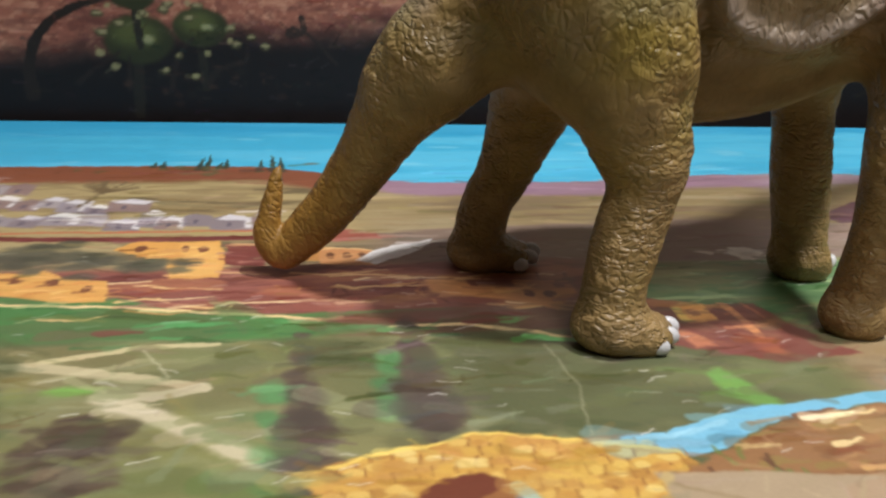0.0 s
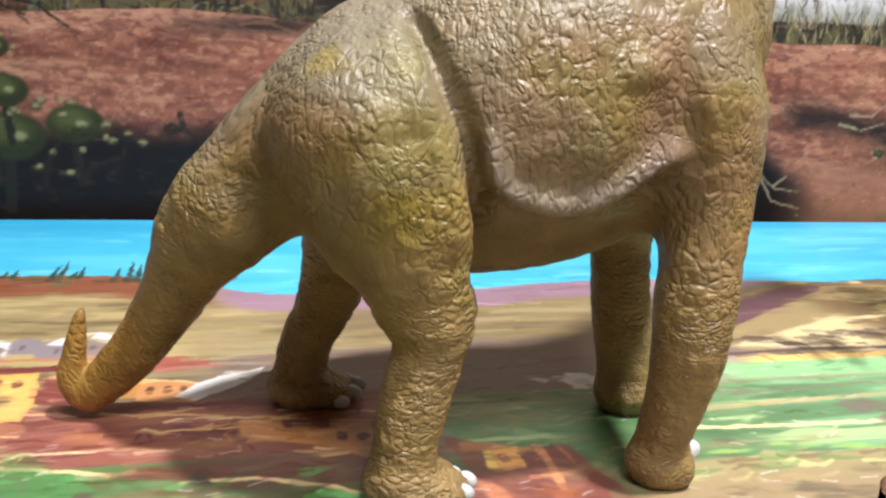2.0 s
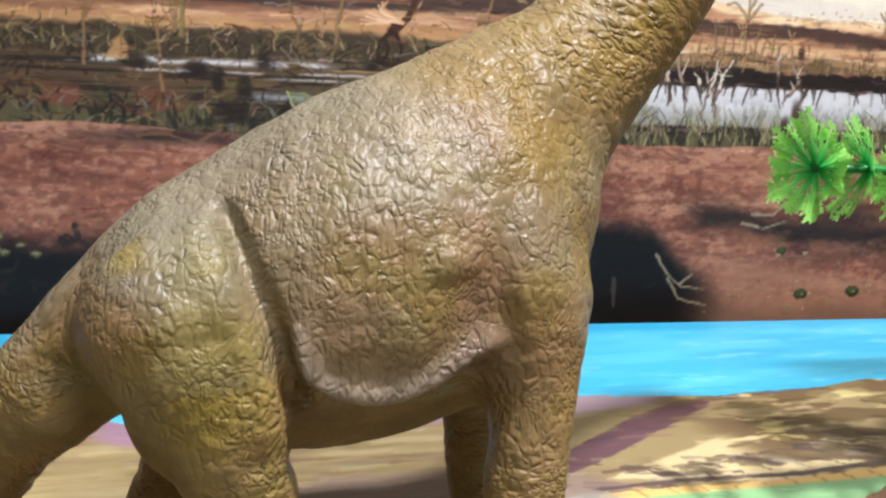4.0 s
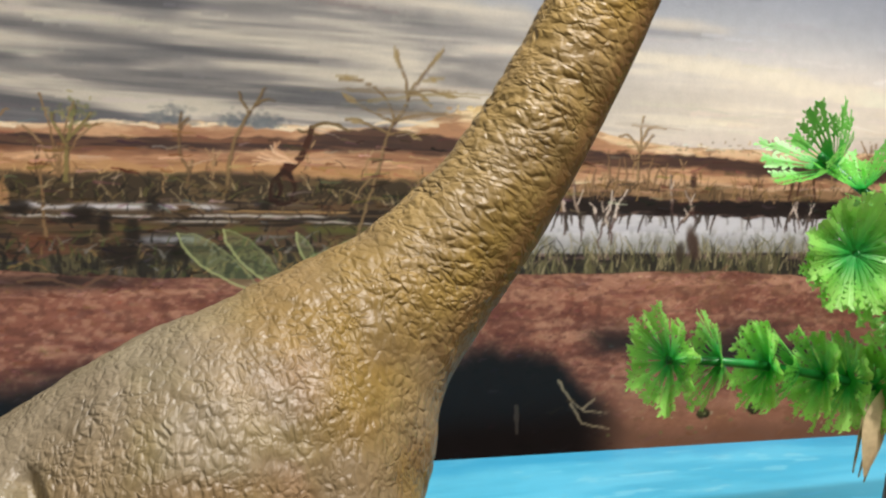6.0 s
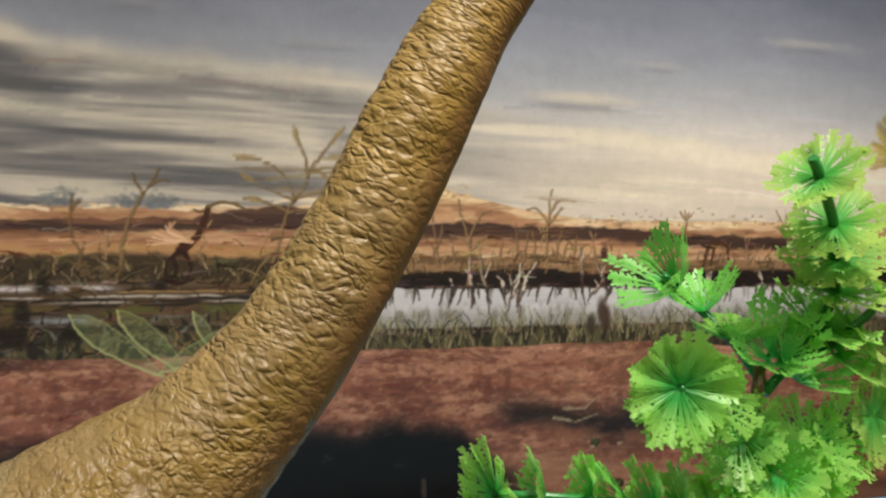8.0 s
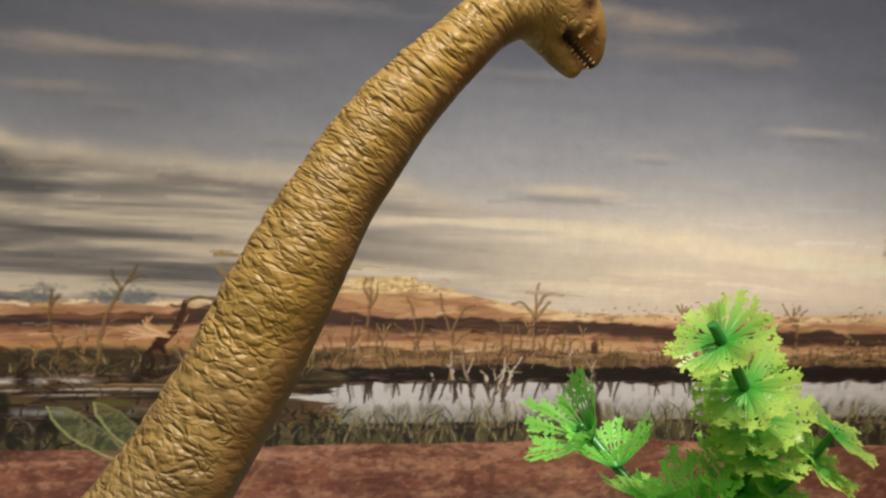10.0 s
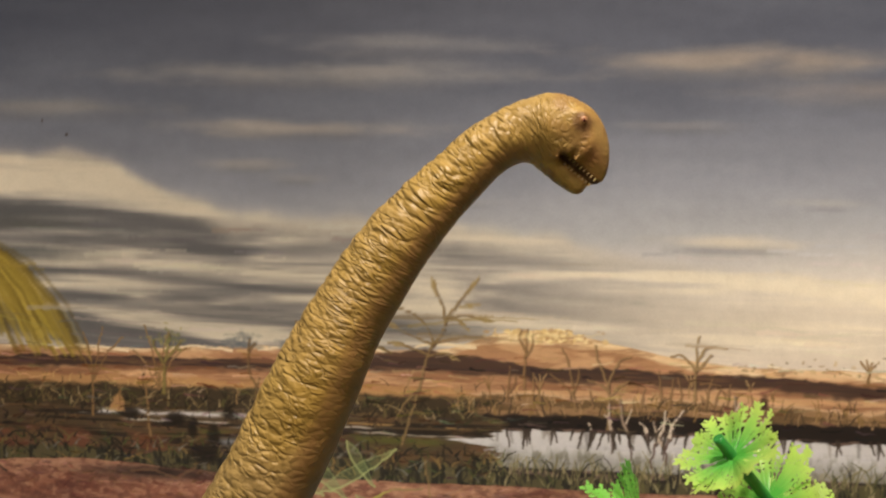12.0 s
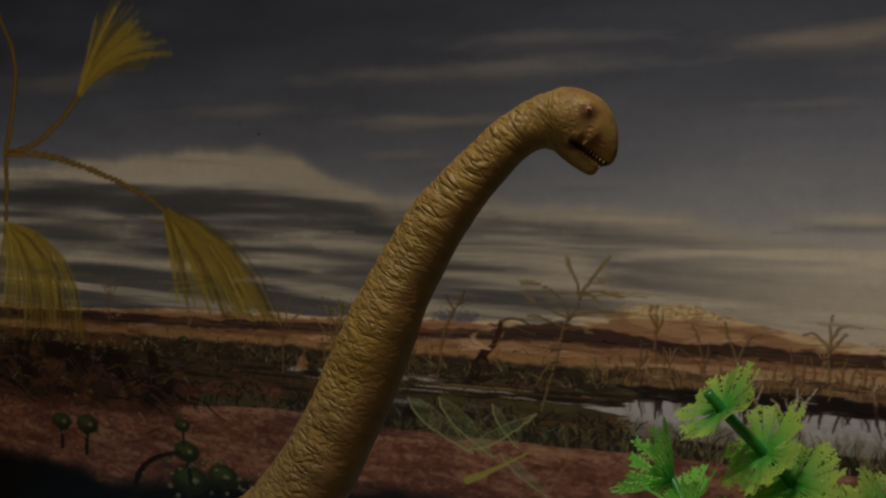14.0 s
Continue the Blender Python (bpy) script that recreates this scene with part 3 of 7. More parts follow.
    tufts(520, 0.42, 1.1, 0.166, 0.186, 0.018, 0.0010, ((74, 74, 48), (126, 116, 84), (40, 36, 30), (154, 140, 106), (98, 92, 60)))
    tufts(700, -0.5, 0.45, 0.164, 0.200, 0.009, 0.0013, ((66, 70, 40), (40, 36, 28), (104, 92, 58), (30, 27, 24), (34, 30, 26), (130, 104, 66), (110, 106, 98)), 0.7)
    tufts(420, -0.5, 0.43, 0.232, 0.250, 0.010, 0.0009, ((40, 34, 27), (112, 94, 62), (34, 30, 24), (160, 140, 106), (86, 80, 48)), 0.6)
    tufts(360, 0.42, 1.1, 0.240, 0.258, 0.010, 0.0008, ((96, 76, 52), (168, 134, 100), (66, 52, 40), (128, 100, 62)), 0.3)
    tufts(110, -0.5, 1.1, 0.256, 0.268, 0.008, 0.0008, ((116, 84, 58), (196, 158, 108), (86, 64, 46)), 0.5)
    for _ in range(160):
        x, z = rng.gauss(0.486, 0.022), 0.316 + rng.uniform(0, 0.012)
        s.blob(x, z, rng.uniform(0.001, 0.003), rng.uniform(0.001, 0.0025), rng.choice(((238, 216, 168), (216, 184, 132), (178, 140, 100))), 0.5, 0.7)
    for cx, w in ((0.181, 0.022), (0.240, 0.024), (0.262, 0.018)):
        for _ in range(110):
            s.blob(rng.gauss(cx, w * 0.5), 0.301 + abs(rng.gauss(0, 0.0055)), rng.uniform(0.001, 0.004), rng.uniform(0.001, 0.0025), rng.choice(((112, 116, 120), (134, 134, 132), (96, 100, 106))), 0.6, 0.32)
    # tangled twigs, roots and their glints along the western marsh
    for _ in range(240):
        x, z = rng.uniform(-0.10, 0.36), rng.choice((rng.gauss(0.240, 0.008), rng.gauss(0.192, 0.012), rng.gauss(0.222, 0.006)))
        r, a = rng.uniform(0.003, 0.011), rng.uniform(0.3, 2.8)
        mid = (x + 0.5 * r * math.cos(a) + rng.uniform(-0.002, 0.002), z + 0.5 * r * math.sin(a))
        s.stroke([(x, z), mid, (x + r * math.cos(a + rng.uniform(-0.6, 0.6)), z + r * math.sin(a))], rng.uniform(0.0005, 0.0013), rng.choice(((24, 20, 18), (32, 26, 21), (28, 23, 20), (52, 40, 30), (70, 54, 38), (112, 94, 68))), end=0.0004, alpha=0.7)
    for x, z, rx, rz in ((0.168, 0.231, 0.008, 0.006), (0.110, 0.224, 0.010, 0.007), (0.150, 0.205, 0.006, 0.014), (0.128, 0.214, 0.005, 0.010), (0.262, 0.232, 0.006, 0.005), (0.06, 0.228, 0.012, 0.006), (0.19, 0.190, 0.012, 0.008), (0.14, 0.185, 0.016, 0.009)):
        s.blob(x, z, rx, rz, (30, 24, 20), 0.5, 0.85)
    # a tan drop-shaped shelter on the far bank
    s.poly([(0.038, 0.230), (0.054, 0.229), (0.055, 0.240), (0.050, 0.250), (0.043, 0.244)], (184, 138, 94), 0.0018, 0.8)
    s.stroke([(0.049, 0.231), (0.050, 0.246)], 0.0010, (136, 96, 64), alpha=0.7)
    # red soil with dark hollows
    top = 0.166 + 0.010 * np.exp(-(((u - 0.0) / 0.12) ** 2)) - 0.014 * step(0.75, 0.95, u) + 0.004 * (cloudy(u * 30, v * 0, 3, 81) - 0.5)
    soil = step(0.0008, -0.0008, v - top)
    tone = cloudy(u * 14, v * 42, 5, 82)
    s.mix(soil, (140, 88, 70))
    s.mix(soil * step(0.030, 0.0, top - v) * 0.55, (190, 146, 120))
    s.mix(soil * step(0.42, 0.66, tone) * 0.75, (102, 58, 48))
    s.mix(soil * step(0.46, 0.78, cloudy(u * 22 + 40 * v, v * 110, 5, 83)) * 0.7, (186, 136, 108))
    s.mix(soil * step(0.50, 0.72, cloudy(u * 150, v * 260, 3, 87)) * 0.40, (200, 152, 122))
    s.mix(soil * step(0.50, 0.72, cloudy(u * 130, v * 240, 3, 89)) * 0.45, (84, 48, 40))
    s.mix(soil * step(0.48, 0.78, cloudy(u * 44 + 50 * v, v * 200, 4, 84)) * 0.55, (92, 54, 46))
    hollow = line_at(u, [(-0.6, 0.09), (-0.25, 0.055), (0.0, 0.075), (0.10, 0.085), (0.30, 0.088), (0.42, 0.094), (0.48, 0.090), (0.55, 0.076), (0.59, 0.045), (0.64, 0.012), (0.75, -0.005), (1.2, -0.02)])
    hollow = hollow + 0.030 * (cloudy(u * 18, v * 18, 4, 85) - 0.5)
    s.mix(soil * step(-0.016, 0.016, hollow - v), (22, 18, 18))
    fall = 0.078 - 0.16 * (u - 0.60)
    s.mix(soil * np.exp(-(((v - fall - 0.018 + 0.030 * (tone - 0.5) - 0.10 * np.clip(u - 0.72, 0, 1)) / 0.015) ** 2)) * step(0.57, 0.62, u) * 0.95, (38, 30, 29))
    s.mix(soil * step(0.0, -0.02, v - fall + 0.01) * step(0.58, 0.66, u) * 0.7, (164, 120, 96))
    s.mix(soil * step(0.5, 0.65, cloudy(u * 40, v * 90, 4, 86)) * step(0.6, 0.7, u) * 0.4, (120, 84, 62))
    s.mix(np.exp(-(((u - 0.09) / 0.07) ** 2 + ((v - 0.165) / 0.007) ** 2)) * 0.9, (38, 28, 26))
    s.mix(np.exp(-(((u - 0.78) / 0.05) ** 2 + ((v - 0.095) / 0.016) ** 2)) * 0.8, (44, 34, 30))
    # dark roots and stumps on the western bank
    s.poly([(-0.62, 0.228), (-0.30, 0.226), (-0.236, 0.221), (-0.16, 0.212), (-0.124, 0.196), (-0.118, 0.176), (-0.150, 0.152), (-0.19, 0.146), (-0.25, 0.150), (-0.62, 0.15)], (74, 46, 36), 0.006, 0.75)
    s.mix(step(-0.10, -0.16, u) * step(0.245, 0.235, v) * step(0.165, 0.18, v) * step(0.46, 0.62, cloudy(u * 45, v * 22, 4, 88)) * 0.85, (34, 25, 21))
    s.mix(step(-0.16, -0.22, u) * step(0.275, 0.262, v) * step(0.235, 0.245, v) * step(0.40, 0.60, cloudy(u * 40, v * 60, 4, 90)) * 0.7, (122, 84, 52))
    for n in range(40):
        x, z = rng.uniform(-0.50, -0.12), rng.uniform(0.165, 0.225)
        s.blob(x, z, rng.uniform(0.006, 0.020), rng.uniform(0.005, 0.012), rng.choice(((36, 26, 22), (62, 42, 32), (96, 60, 44), (118, 76, 54))), 0.5, 0.7)
    for n in range(30):
        x, z = rng.uniform(-0.50, -0.12), rng.uniform(0.17, 0.22)
        s.stroke([(x, z), (x + 0.02, z + rng.uniform(-0.012, 0.012)), (x + 0.045, z + rng.uniform(-0.03, 0.004))], 0.002, rng.choice(((92, 66, 46), (28, 22, 20), (74, 54, 40))), end=0.001, alpha=0.8)
    # bare shrubs of the far bank
    def shrub(x, z, h, col, tips, spread=0.5, thick=0.0016):
        top_x = x + rng.uniform(-0.1, 0.1) * h
        s.stroke([(x, z), (x + rng.uniform(-0.05, 0.05) * h, z + 0.5 * h), (top_x, z + 0.62 * h)], thick, col, end=thick * 0.6)
        for k in range(tips):
            a = math.pi / 2 + spread * (2 * (k + 0.5) / tips - 1) * 1.9
            r = h * rng.uniform(0.35, 0.6)
            mid = (top_x + 0.5 * r * math.cos(a), z + (0.5 + 0.1 * rng.random()) * h + 0.55 * r * math.sin(a))
            tip = (top_x + r * math.cos(a), z + 0.55 * h + r * math.sin(a) * 0.95)
            s.stroke([(top_x, z + 0.45 * h), mid, tip], thick * 0.6, col, end=thick * 0.5)
            s.stroke([mid, tip], thick * 0.9, tuple(min(255, c + 22) for c in col), end=thick * 0.4, alpha=0.7)

    wood = (124, 96, 66)
    for _ in range(30):
        shrub(rng.uniform(-0.45, 1.05), rng.uniform(0.240, 0.266), rng.uniform(0.014, 0.030), rng.choice(((120, 92, 60), (90, 68, 48), (150, 120, 84))), rng.choice((2, 3)), 0.4, 0.0008)
    for x, z, h in ((0.795, 0.285, 0.022), (0.02, 0.225, 0.085), (0.930, 0.262, 0.05), (-0.245, 0.275, 0.06), (0.082, 0.205, 0.11)):
        shrub(x, z, h, wood, 4, 0.5, 0.0014)

    def twigs(lines, thick, ink):
        for n, line in enumerate(lines):
            curve = smooth_pairs(line)
            s.stroke([(x + 0.0010, z - 0.0006) for x, z in curve], thick, (74, 56, 42), end=thick * 0.6, alpha=0.5)
            s.stroke(curve, thick * (1.0 if n == 0 else 0.75), ink, end=thick * 0.45, alpha=0.8)

    twigs([[(0.552, 0.230), (0.552, 0.255), (0.551, 0.274)], [(0.551, 0.272), (0.545, 0.288), (0.539, 0.302), (0.537, 0.314)], [(0.551, 0.274), (0.556, 0.290), (0.563, 0.300), (0.572, 0.303)], [(0.551, 0.268), (0.541, 0.276), (0.531, 0.279)], [(0.552, 0.262), (0.562, 0.274), (0.571, 0.279)]], 0.0015, (146, 118, 84))
    twigs([[(0.634, 0.262), (0.634, 0.280), (0.635, 0.297)], [(0.635, 0.295), (0.634, 0.312), (0.636, 0.326)], [(0.635, 0.300), (0.641, 0.312), (0.650, 0.317), (0.662, 0.315)], [(0.634, 0.290), (0.627, 0.301), (0.618, 0.307), (0.610, 0.305)], [(0.635, 0.292), (0.644, 0.302), (0.648, 0.308)]], 0.0014, (150, 124, 88))
    twigs([[(0.519, 0.248), (0.518, 0.262), (0.516, 0.274)], [(0.516, 0.272), (0.512, 0.292), (0.505, 0.310)], [(0.517, 0.262), (0.506, 0.275), (0.494, 0.284)], [(0.517, 0.266), (0.522, 0.280), (0.521, 0.292)]], 0.0014, (138, 108, 76))
    twigs([[(0.468, 0.268), (0.469, 0.300), (0.470, 0.329)], [(0.469, 0.300), (0.475, 0.312), (0.476, 0.324)], [(0.469, 0.306), (0.463, 0.318), (0.464, 0.328)]], 0.0013, (142, 110, 76))
    twigs([[(0.452, 0.252), (0.453, 0.270), (0.454, 0.290)], [(0.453, 0.262), (0.459, 0.272), (0.460, 0.282)]], 0.0012, (132, 100, 70))
    twigs([[(0.476, 0.258), (0.478, 0.272), (0.477, 0.284)], [(0.484, 0.254), (0.483, 0.264), (0.486, 0.276)], [(0.494, 0.250), (0.488, 0.262)]], 0.0012, (150, 116, 80))
    for x, z, h, lean in ((0.602, 0.262, 0.030, -0.1), (0.610, 0.258, 0.024, 0.15), (0.622, 0.256, 0.028, -0.15), (0.645, 0.258, 0.026, 0.2), (0.652, 0.254, 0.022, 0.3), (0.664, 0.250, 0.030, 0.1), (0.690, 0.252, 0.026, -0.2), (0.582, 0.250, 0.022, 0.2), (0.536, 0.252, 0.020, -0.2)):
        twigs([[(x, z), (x + 0.4 * lean * h, z + 0.5 * h), (x + lean * h, z + h)]], 0.0012, (138, 108, 78))
    twigs([[(0.229, 0.250), (0.230, 0.266), (0.232, 0.279), (0.238, 0.296), (0.245, 0.310), (0.254, 0.324), (0.260, 0.335)], [(0.247, 0.314), (0.240, 0.322), (0.238, 0.330)], [(0.251, 0.320), (0.262, 0.325), (0.268, 0.324)]], 0.0017, (128, 104, 70))
    twigs([[(0.195, 0.248), (0.196, 0.260), (0.189, 0.274), (0.188, 0.290), (0.190, 0.310)], [(0.196, 0.258), (0.199, 0.270)], [(0.189, 0.298), (0.196, 0.306)]], 0.0016, (112, 88, 60))
    twigs([[(0.098, 0.250), (0.099, 0.275), (0.102, 0.295), (0.106, 0.313)], [(0.100, 0.285), (0.112, 0.298), (0.118, 0.308)], [(0.100, 0.278), (0.090, 0.296), (0.088, 0.306)]], 0.0020, (124, 112, 66))
    for _ in range(60):
        s.blob(rng.gauss(0.103, 0.010), rng.gauss(0.306, 0.006), rng.uniform(0.0008, 0.0024), rng.uniform(0.0008, 0.0022), rng.choice(((136, 132, 84), (108, 112, 70), (160, 146, 100))), 0.5, 0.5)
    for _ in range(90):
        s.blob(rng.uniform(0.68, 1.05), rng.gauss(0.297, 0.005), rng.uniform(0.0008, 0.003), rng.uniform(0.0008, 0.002), rng.choice(((150, 124, 90), (116, 96, 72), (190, 164, 120))), 0.5, 0.5)
    # the tall bare tree with pods
    tree = ([(0.346, 0.205), (0.352, 0.225), (0.362, 0.258), (0.372, 0.298), (0.379, 0.312)], [(0.377, 0.308), (0.388, 0.326), (0.392, 0.338), (0.402, 0.352), (0.412, 0.366), (0.422, 0.377)], [(0.389, 0.332), (0.387, 0.348), (0.381, 0.362), (0.377, 0.374)], [(0.378, 0.311), (0.372, 0.326), (0.358, 0.340), (0.344, 0.346), (0.326, 0.347)], [(0.377, 0.310), (0.362, 0.316), (0.348, 0.322), (0.330, 0.332)],
            [(0.378, 0.311), (0.392, 0.316), (0.410, 0.319), (0.426, 0.319)], [(0.391, 0.336), (0.406, 0.341), (0.420, 0.338), (0.436, 0.336)], [(0.392, 0.338), (0.402, 0.336), (0.411, 0.328)], [(0.374, 0.300), (0.358, 0.305), (0.340, 0.312), (0.332, 0.310)], [(0.372, 0.298), (0.388, 0.302), (0.402, 0.296)], [(0.364, 0.264), (0.350, 0.250), (0.340, 0.232)])
    twigs(tree, 0.0016, (134, 110, 76))
    for ax, az, bx, bz in ((0.381, 0.360, 0.375, 0.379), (0.410, 0.362, 0.423, 0.379), (0.342, 0.347, 0.322, 0.348), (0.350, 0.321, 0.328, 0.334), (0.420, 0.338, 0.438, 0.335), (0.404, 0.348, 0.424, 0.352), (0.402, 0.335, 0.413, 0.325), (0.392, 0.300, 0.404, 0.294), (0.350, 0.308, 0.332, 0.312)):
        s.stroke([(ax, az), ((ax + bx) / 2, (az + bz) / 2)], 0.0012, (150, 128, 88), end=0.0024, alpha=0.65)
        s.stroke([((ax + bx) / 2, (az + bz) / 2), (bx, bz)], 0.0030, (158, 136, 96), end=0.0006, alpha=0.65)
    # pale dead roots by the water, and their dark mirror
    def snag(x, z, h, lean):
        line = [(x, z), (x + 0.35 * lean * h + rng.uniform(-0.15, 0.15) * h, z + 0.45 * h), (x + lean * h, z + h)]
        s.stroke([(q + 0.0012, r - 0.0005) for q, r in line], 0.0019, (70, 54, 48), end=0.0009, alpha=0.8)
        s.stroke(line, 0.0016, rng.choice(((206, 190, 176), (180, 162, 146), (150, 130, 114))), end=0.0007)
        k = rng.uniform(0.3, 0.6)
        bx, bz = x + lean * h * k * 0.8, z + h * k
        s.stroke([(bx, bz), (bx + rng.choice((-1, 1)) * rng.uniform(0.08, 0.25) * h, bz + rng.uniform(0.25, 0.5) * h)], 0.0010, (198, 180, 164), end=0.0005)
        s.stroke([(x, z), (x - 0.4 * lean * h, z - 0.5 * h), (x - 0.3 * lean * h, z - 0.7 * h)], 0.0014, (86, 66, 60), end=0.0006, alpha=0.8)

    for x, z, h, lean in ((0.556, 0.226, 0.030, -0.1), (0.572, 0.224, 0.036, -0.25), (0.590, 0.226, 0.012, -0.6), (0.598, 0.216, 0.034, 0.25), (0.606, 0.214, 0.026, -0.4), (0.611, 0.222, 0.030, 0.45), 
                          (0.536, 0.226, 0.010, -0.4), (0.690, 0.220, 0.016, 0.8), (0.701, 0.232, 0.020, -0.55), (0.676, 0.240, 0.028, -0.15), (0.822, 0.222, 0.020, 0.5), (0.834, 0.224, 0.016, -0.5), (0.848, 0.222, 0.018, 0.3), (0.90, 0.222, 0.02, -0.3)):
        snag(x, z, h, lean)
    for k in range(60):
        x = rng.uniform(0.44, 0.95)
        s.stroke([(x, 0.227), (x + rng.uniform(-0.008, 0.008), 0.221 - rng.uniform(0.002, 0.016))], 0.0016, (58, 48, 42), end=0.0006, alpha=0.85)
    s.blob(0.705, 0.196, 0.007, 0.018, (62, 44, 36), 0.4, 0.85, 0.25)
    s.blob(0.690, 0.186, 0.005, 0.012, (50, 40, 32), 0.4, 0.8)
    # a dark stump with one raised limb
    s.blob(0.280, 0.263, 0.0050, 0.0055, (64, 36, 27), 0.4)
    for line in ([(0.278, 0.262), (0.268, 0.252), (0.266, 0.236)], [(0.282, 0.260), (0.288, 0.250), (0.285, 0.236)], [(0.272, 0.256), (0.276, 0.246), (0.272, 0.238)], [(0.268, 0.236), (0.278, 0.233), (0.290, 0.237)]):
        s.stroke(smooth_pairs(line), 0.0022, (46, 28, 22), end=0.0012)
    s.stroke(smooth_pairs([(0.284, 0.266), (0.292, 0.275), (0.298, 0.288), (0.302, 0.302)]), 0.0034, (64, 38, 28), end=0.0024)
    s.stroke(smooth_pairs([(0.302, 0.302), (0.312, 0.306), (0.324, 0.305), (0.336, 0.300)]), 0.0018, (112, 92, 62), end=0.0010)
    for k in range(7):
        s.stroke([(0.288, 0.270), (0.264 + 0.001 * k, 0.270 + 0.0022 * k), (0.250 + 0.004 * k, 0.272 + 0.0030 * k)], 0.0013, rng.choice(((214, 172, 136), (190, 146, 110), (226, 190, 156))), end=0.0009, alpha=0.8)
    s.blob(0.700, 0.262, 0.004, 0.008, (70, 50, 40), 0.4)
    for dx in (-0.014, -0.006, 0.012):
        s.stroke([(0.838, 0.275), (0.838 + dx, 0.268), (0.838 + dx * 1.3, 0.245)], 0.002, (74, 48, 34), end=0.0014)
    # curling roots in the dark hollow
    for pts in ([(0.560, 0.055), (0.573, 0.036), (0.590, 0.022), (0.618, 0.018)], [(0.575, 0.030), (0.590, 0.008), (0.622, 0.000)], [(0.59, 0.024), (0.604, 0.034)], [(0.355, 0.084), (0.372, 0.076), (0.39, 0.078), (0.395, 0.088)],
                [(0.665, 0.098), (0.690, 0.096), (0.700, 0.105)], [(0.655, 0.088), (0.68, 0.082), (0.705, 0.09)]):
        s.stroke(pts, 0.0016, (168, 154, 124), end=0.0008, alpha=0.75)
    s.stroke([(0.515, 0.030), (0.517, 0.004)], 0.003, (96, 90, 80), end=0.002, alpha=0.5)
    for x0 in (0.70, 0.08):
        s.stroke([(x0 - 0.02, 0.165), (x0, 0.168), (x0 + 0.03, 0.160), (x0 + 0.05, 0.172)], 0.0014, (120, 88, 66), alpha=0.6)
    # round green fruits on dark stalks
    def fruit(x, z, r):
        if r > 0.010 and x < 0.3:
            s.stroke([(x, z), (x + rng.uniform(-0.3, 0.3) * r, z - 2.2 * r)], r * 0.16, (34, 32, 26))
        s.blob(x, z, r, r * 0.72, (42, 46, 27), 0.12)
        s.blob(x - 0.10 * r, z + 0.20 * r, r * 0.66, r * 0.40, (84, 90, 48), 0.6, 0.75)
        s.blob(x + 0.25 * r, z + 0.02 * r, r * 0.2, r * 0.13, (180, 180, 138), 0.5, 0.55)
        for k in range(3):
            a = rng.uniform(0, 6.28)
            s.blob(x + 1.25 * r * math.cos(a), z + 0.95 * r * math.sin(a), r * 0.13, r * 0.11, (138, 134, 92), 0.4, 0.85)

    for x, z, r in ((-0.131, 0.067, 0.029), (-0.079, 0.078, 0.023), (-0.134, 0.106, 0.020), (-0.342, 0.128, 0.017), (-0.297, 0.128, 0.019), (-0.127, 0.256, 0.008),
                    (-0.138, 0.141, 0.012), (0.705, 0.058, 0.006), (0.735, 0.010, 0.008), (0.80, 0.012, 0.009)):
        fruit(x, z, r)
    s.stroke(smooth_pairs([(-0.222, 0.020), (-0.222, 0.045), (-0.212, 0.071), (-0.186, 0.092), (-0.145, 0.104)]), 0.0062, (34, 28, 24), end=0.0022)
    for line in ([(-0.183, 0.031), (-0.174, 0.038), (-0.148, 0.056)], [(-0.141, 0.026), (-0.140, 0.052)], [(-0.105, 0.026), (-0.100, 0.052), (-0.086, 0.069)], [(-0.074, 0.028), (-0.065, 0.042), (-0.041, 0.051), (-0.040, 0.064)],
                 [(0.008, 0.088), (0.009, 0.075), (-0.005, 0.073), (0.0, 0.078), (0.016, 0.071), (0.039, 0.047)]):
        s.stroke(smooth_pairs(line), 0.0028, (36, 30, 26), end=0.0014, alpha=0.85)
    for x, z in ((-0.164, 0.088), (-0.147, 0.080), (-0.127, 0.090), (-0.105, 0.097), (-0.081, 0.096), (-0.089, 0.085), (-0.054, 0.077), (-0.049, 0.064), (-0.036, 0.070), (-0.024, 0.062), (-0.111, 0.041), (-0.085, 0.036), (-0.098, 0.054), (-0.161, 0.073), (-0.109, 0.092)):
        r = rng.uniform(0.0036, 0.0056)
        s.blob(x, z, r, 0.66 * r, (64, 64, 40), 0.25, 0.9)
        s.blob(x + 0.1 * r, z + 0.15 * r, 0.7 * r, 0.36 * r, (150, 142, 104), 0.5, 0.8)
    for k in range(40):
        s.blob(rng.gauss(-0.09, 0.05), rng.gauss(0.034, 0.010), rng.uniform(0.001, 0.005), rng.uniform(0.001, 0.003), rng.choice(((44, 32, 26), (30, 27, 22), (58, 42, 32))), 0.5, 0.6)
    for k in range(24):
        s.blob(rng.uniform(-0.34, -0.14), rng.uniform(0.235, 0.285), rng.uniform(0.0015, 0.004), rng.uniform(0.0015, 0.003), (150, 132, 84), 0.4, 0.8)
    for k in range(30):
        s.blob(rng.uniform(0.62, 0.9), rng.uniform(-0.02, 0.06), rng.uniform(0.001, 0.003), rng.uniform(0.001, 0.002), rng.choice(((170, 160, 128), (108, 118, 70))), 0.4, 0.7)
    # heavy cloud low in the west
    for k in range(26):
        x, z = rng.uniform(-0.42, -0.02), rng.choice((0.345, 0.372, 0.392, 0.425, 0.44)) + rng.gauss(0, 0.005)
        s.blob(x, z, rng.uniform(0.05, 0.12), rng.uniform(0.005, 0.010), rng.choice(((78, 80, 84), (68, 72, 78), (92, 90, 90))), 0.8, 0.52)
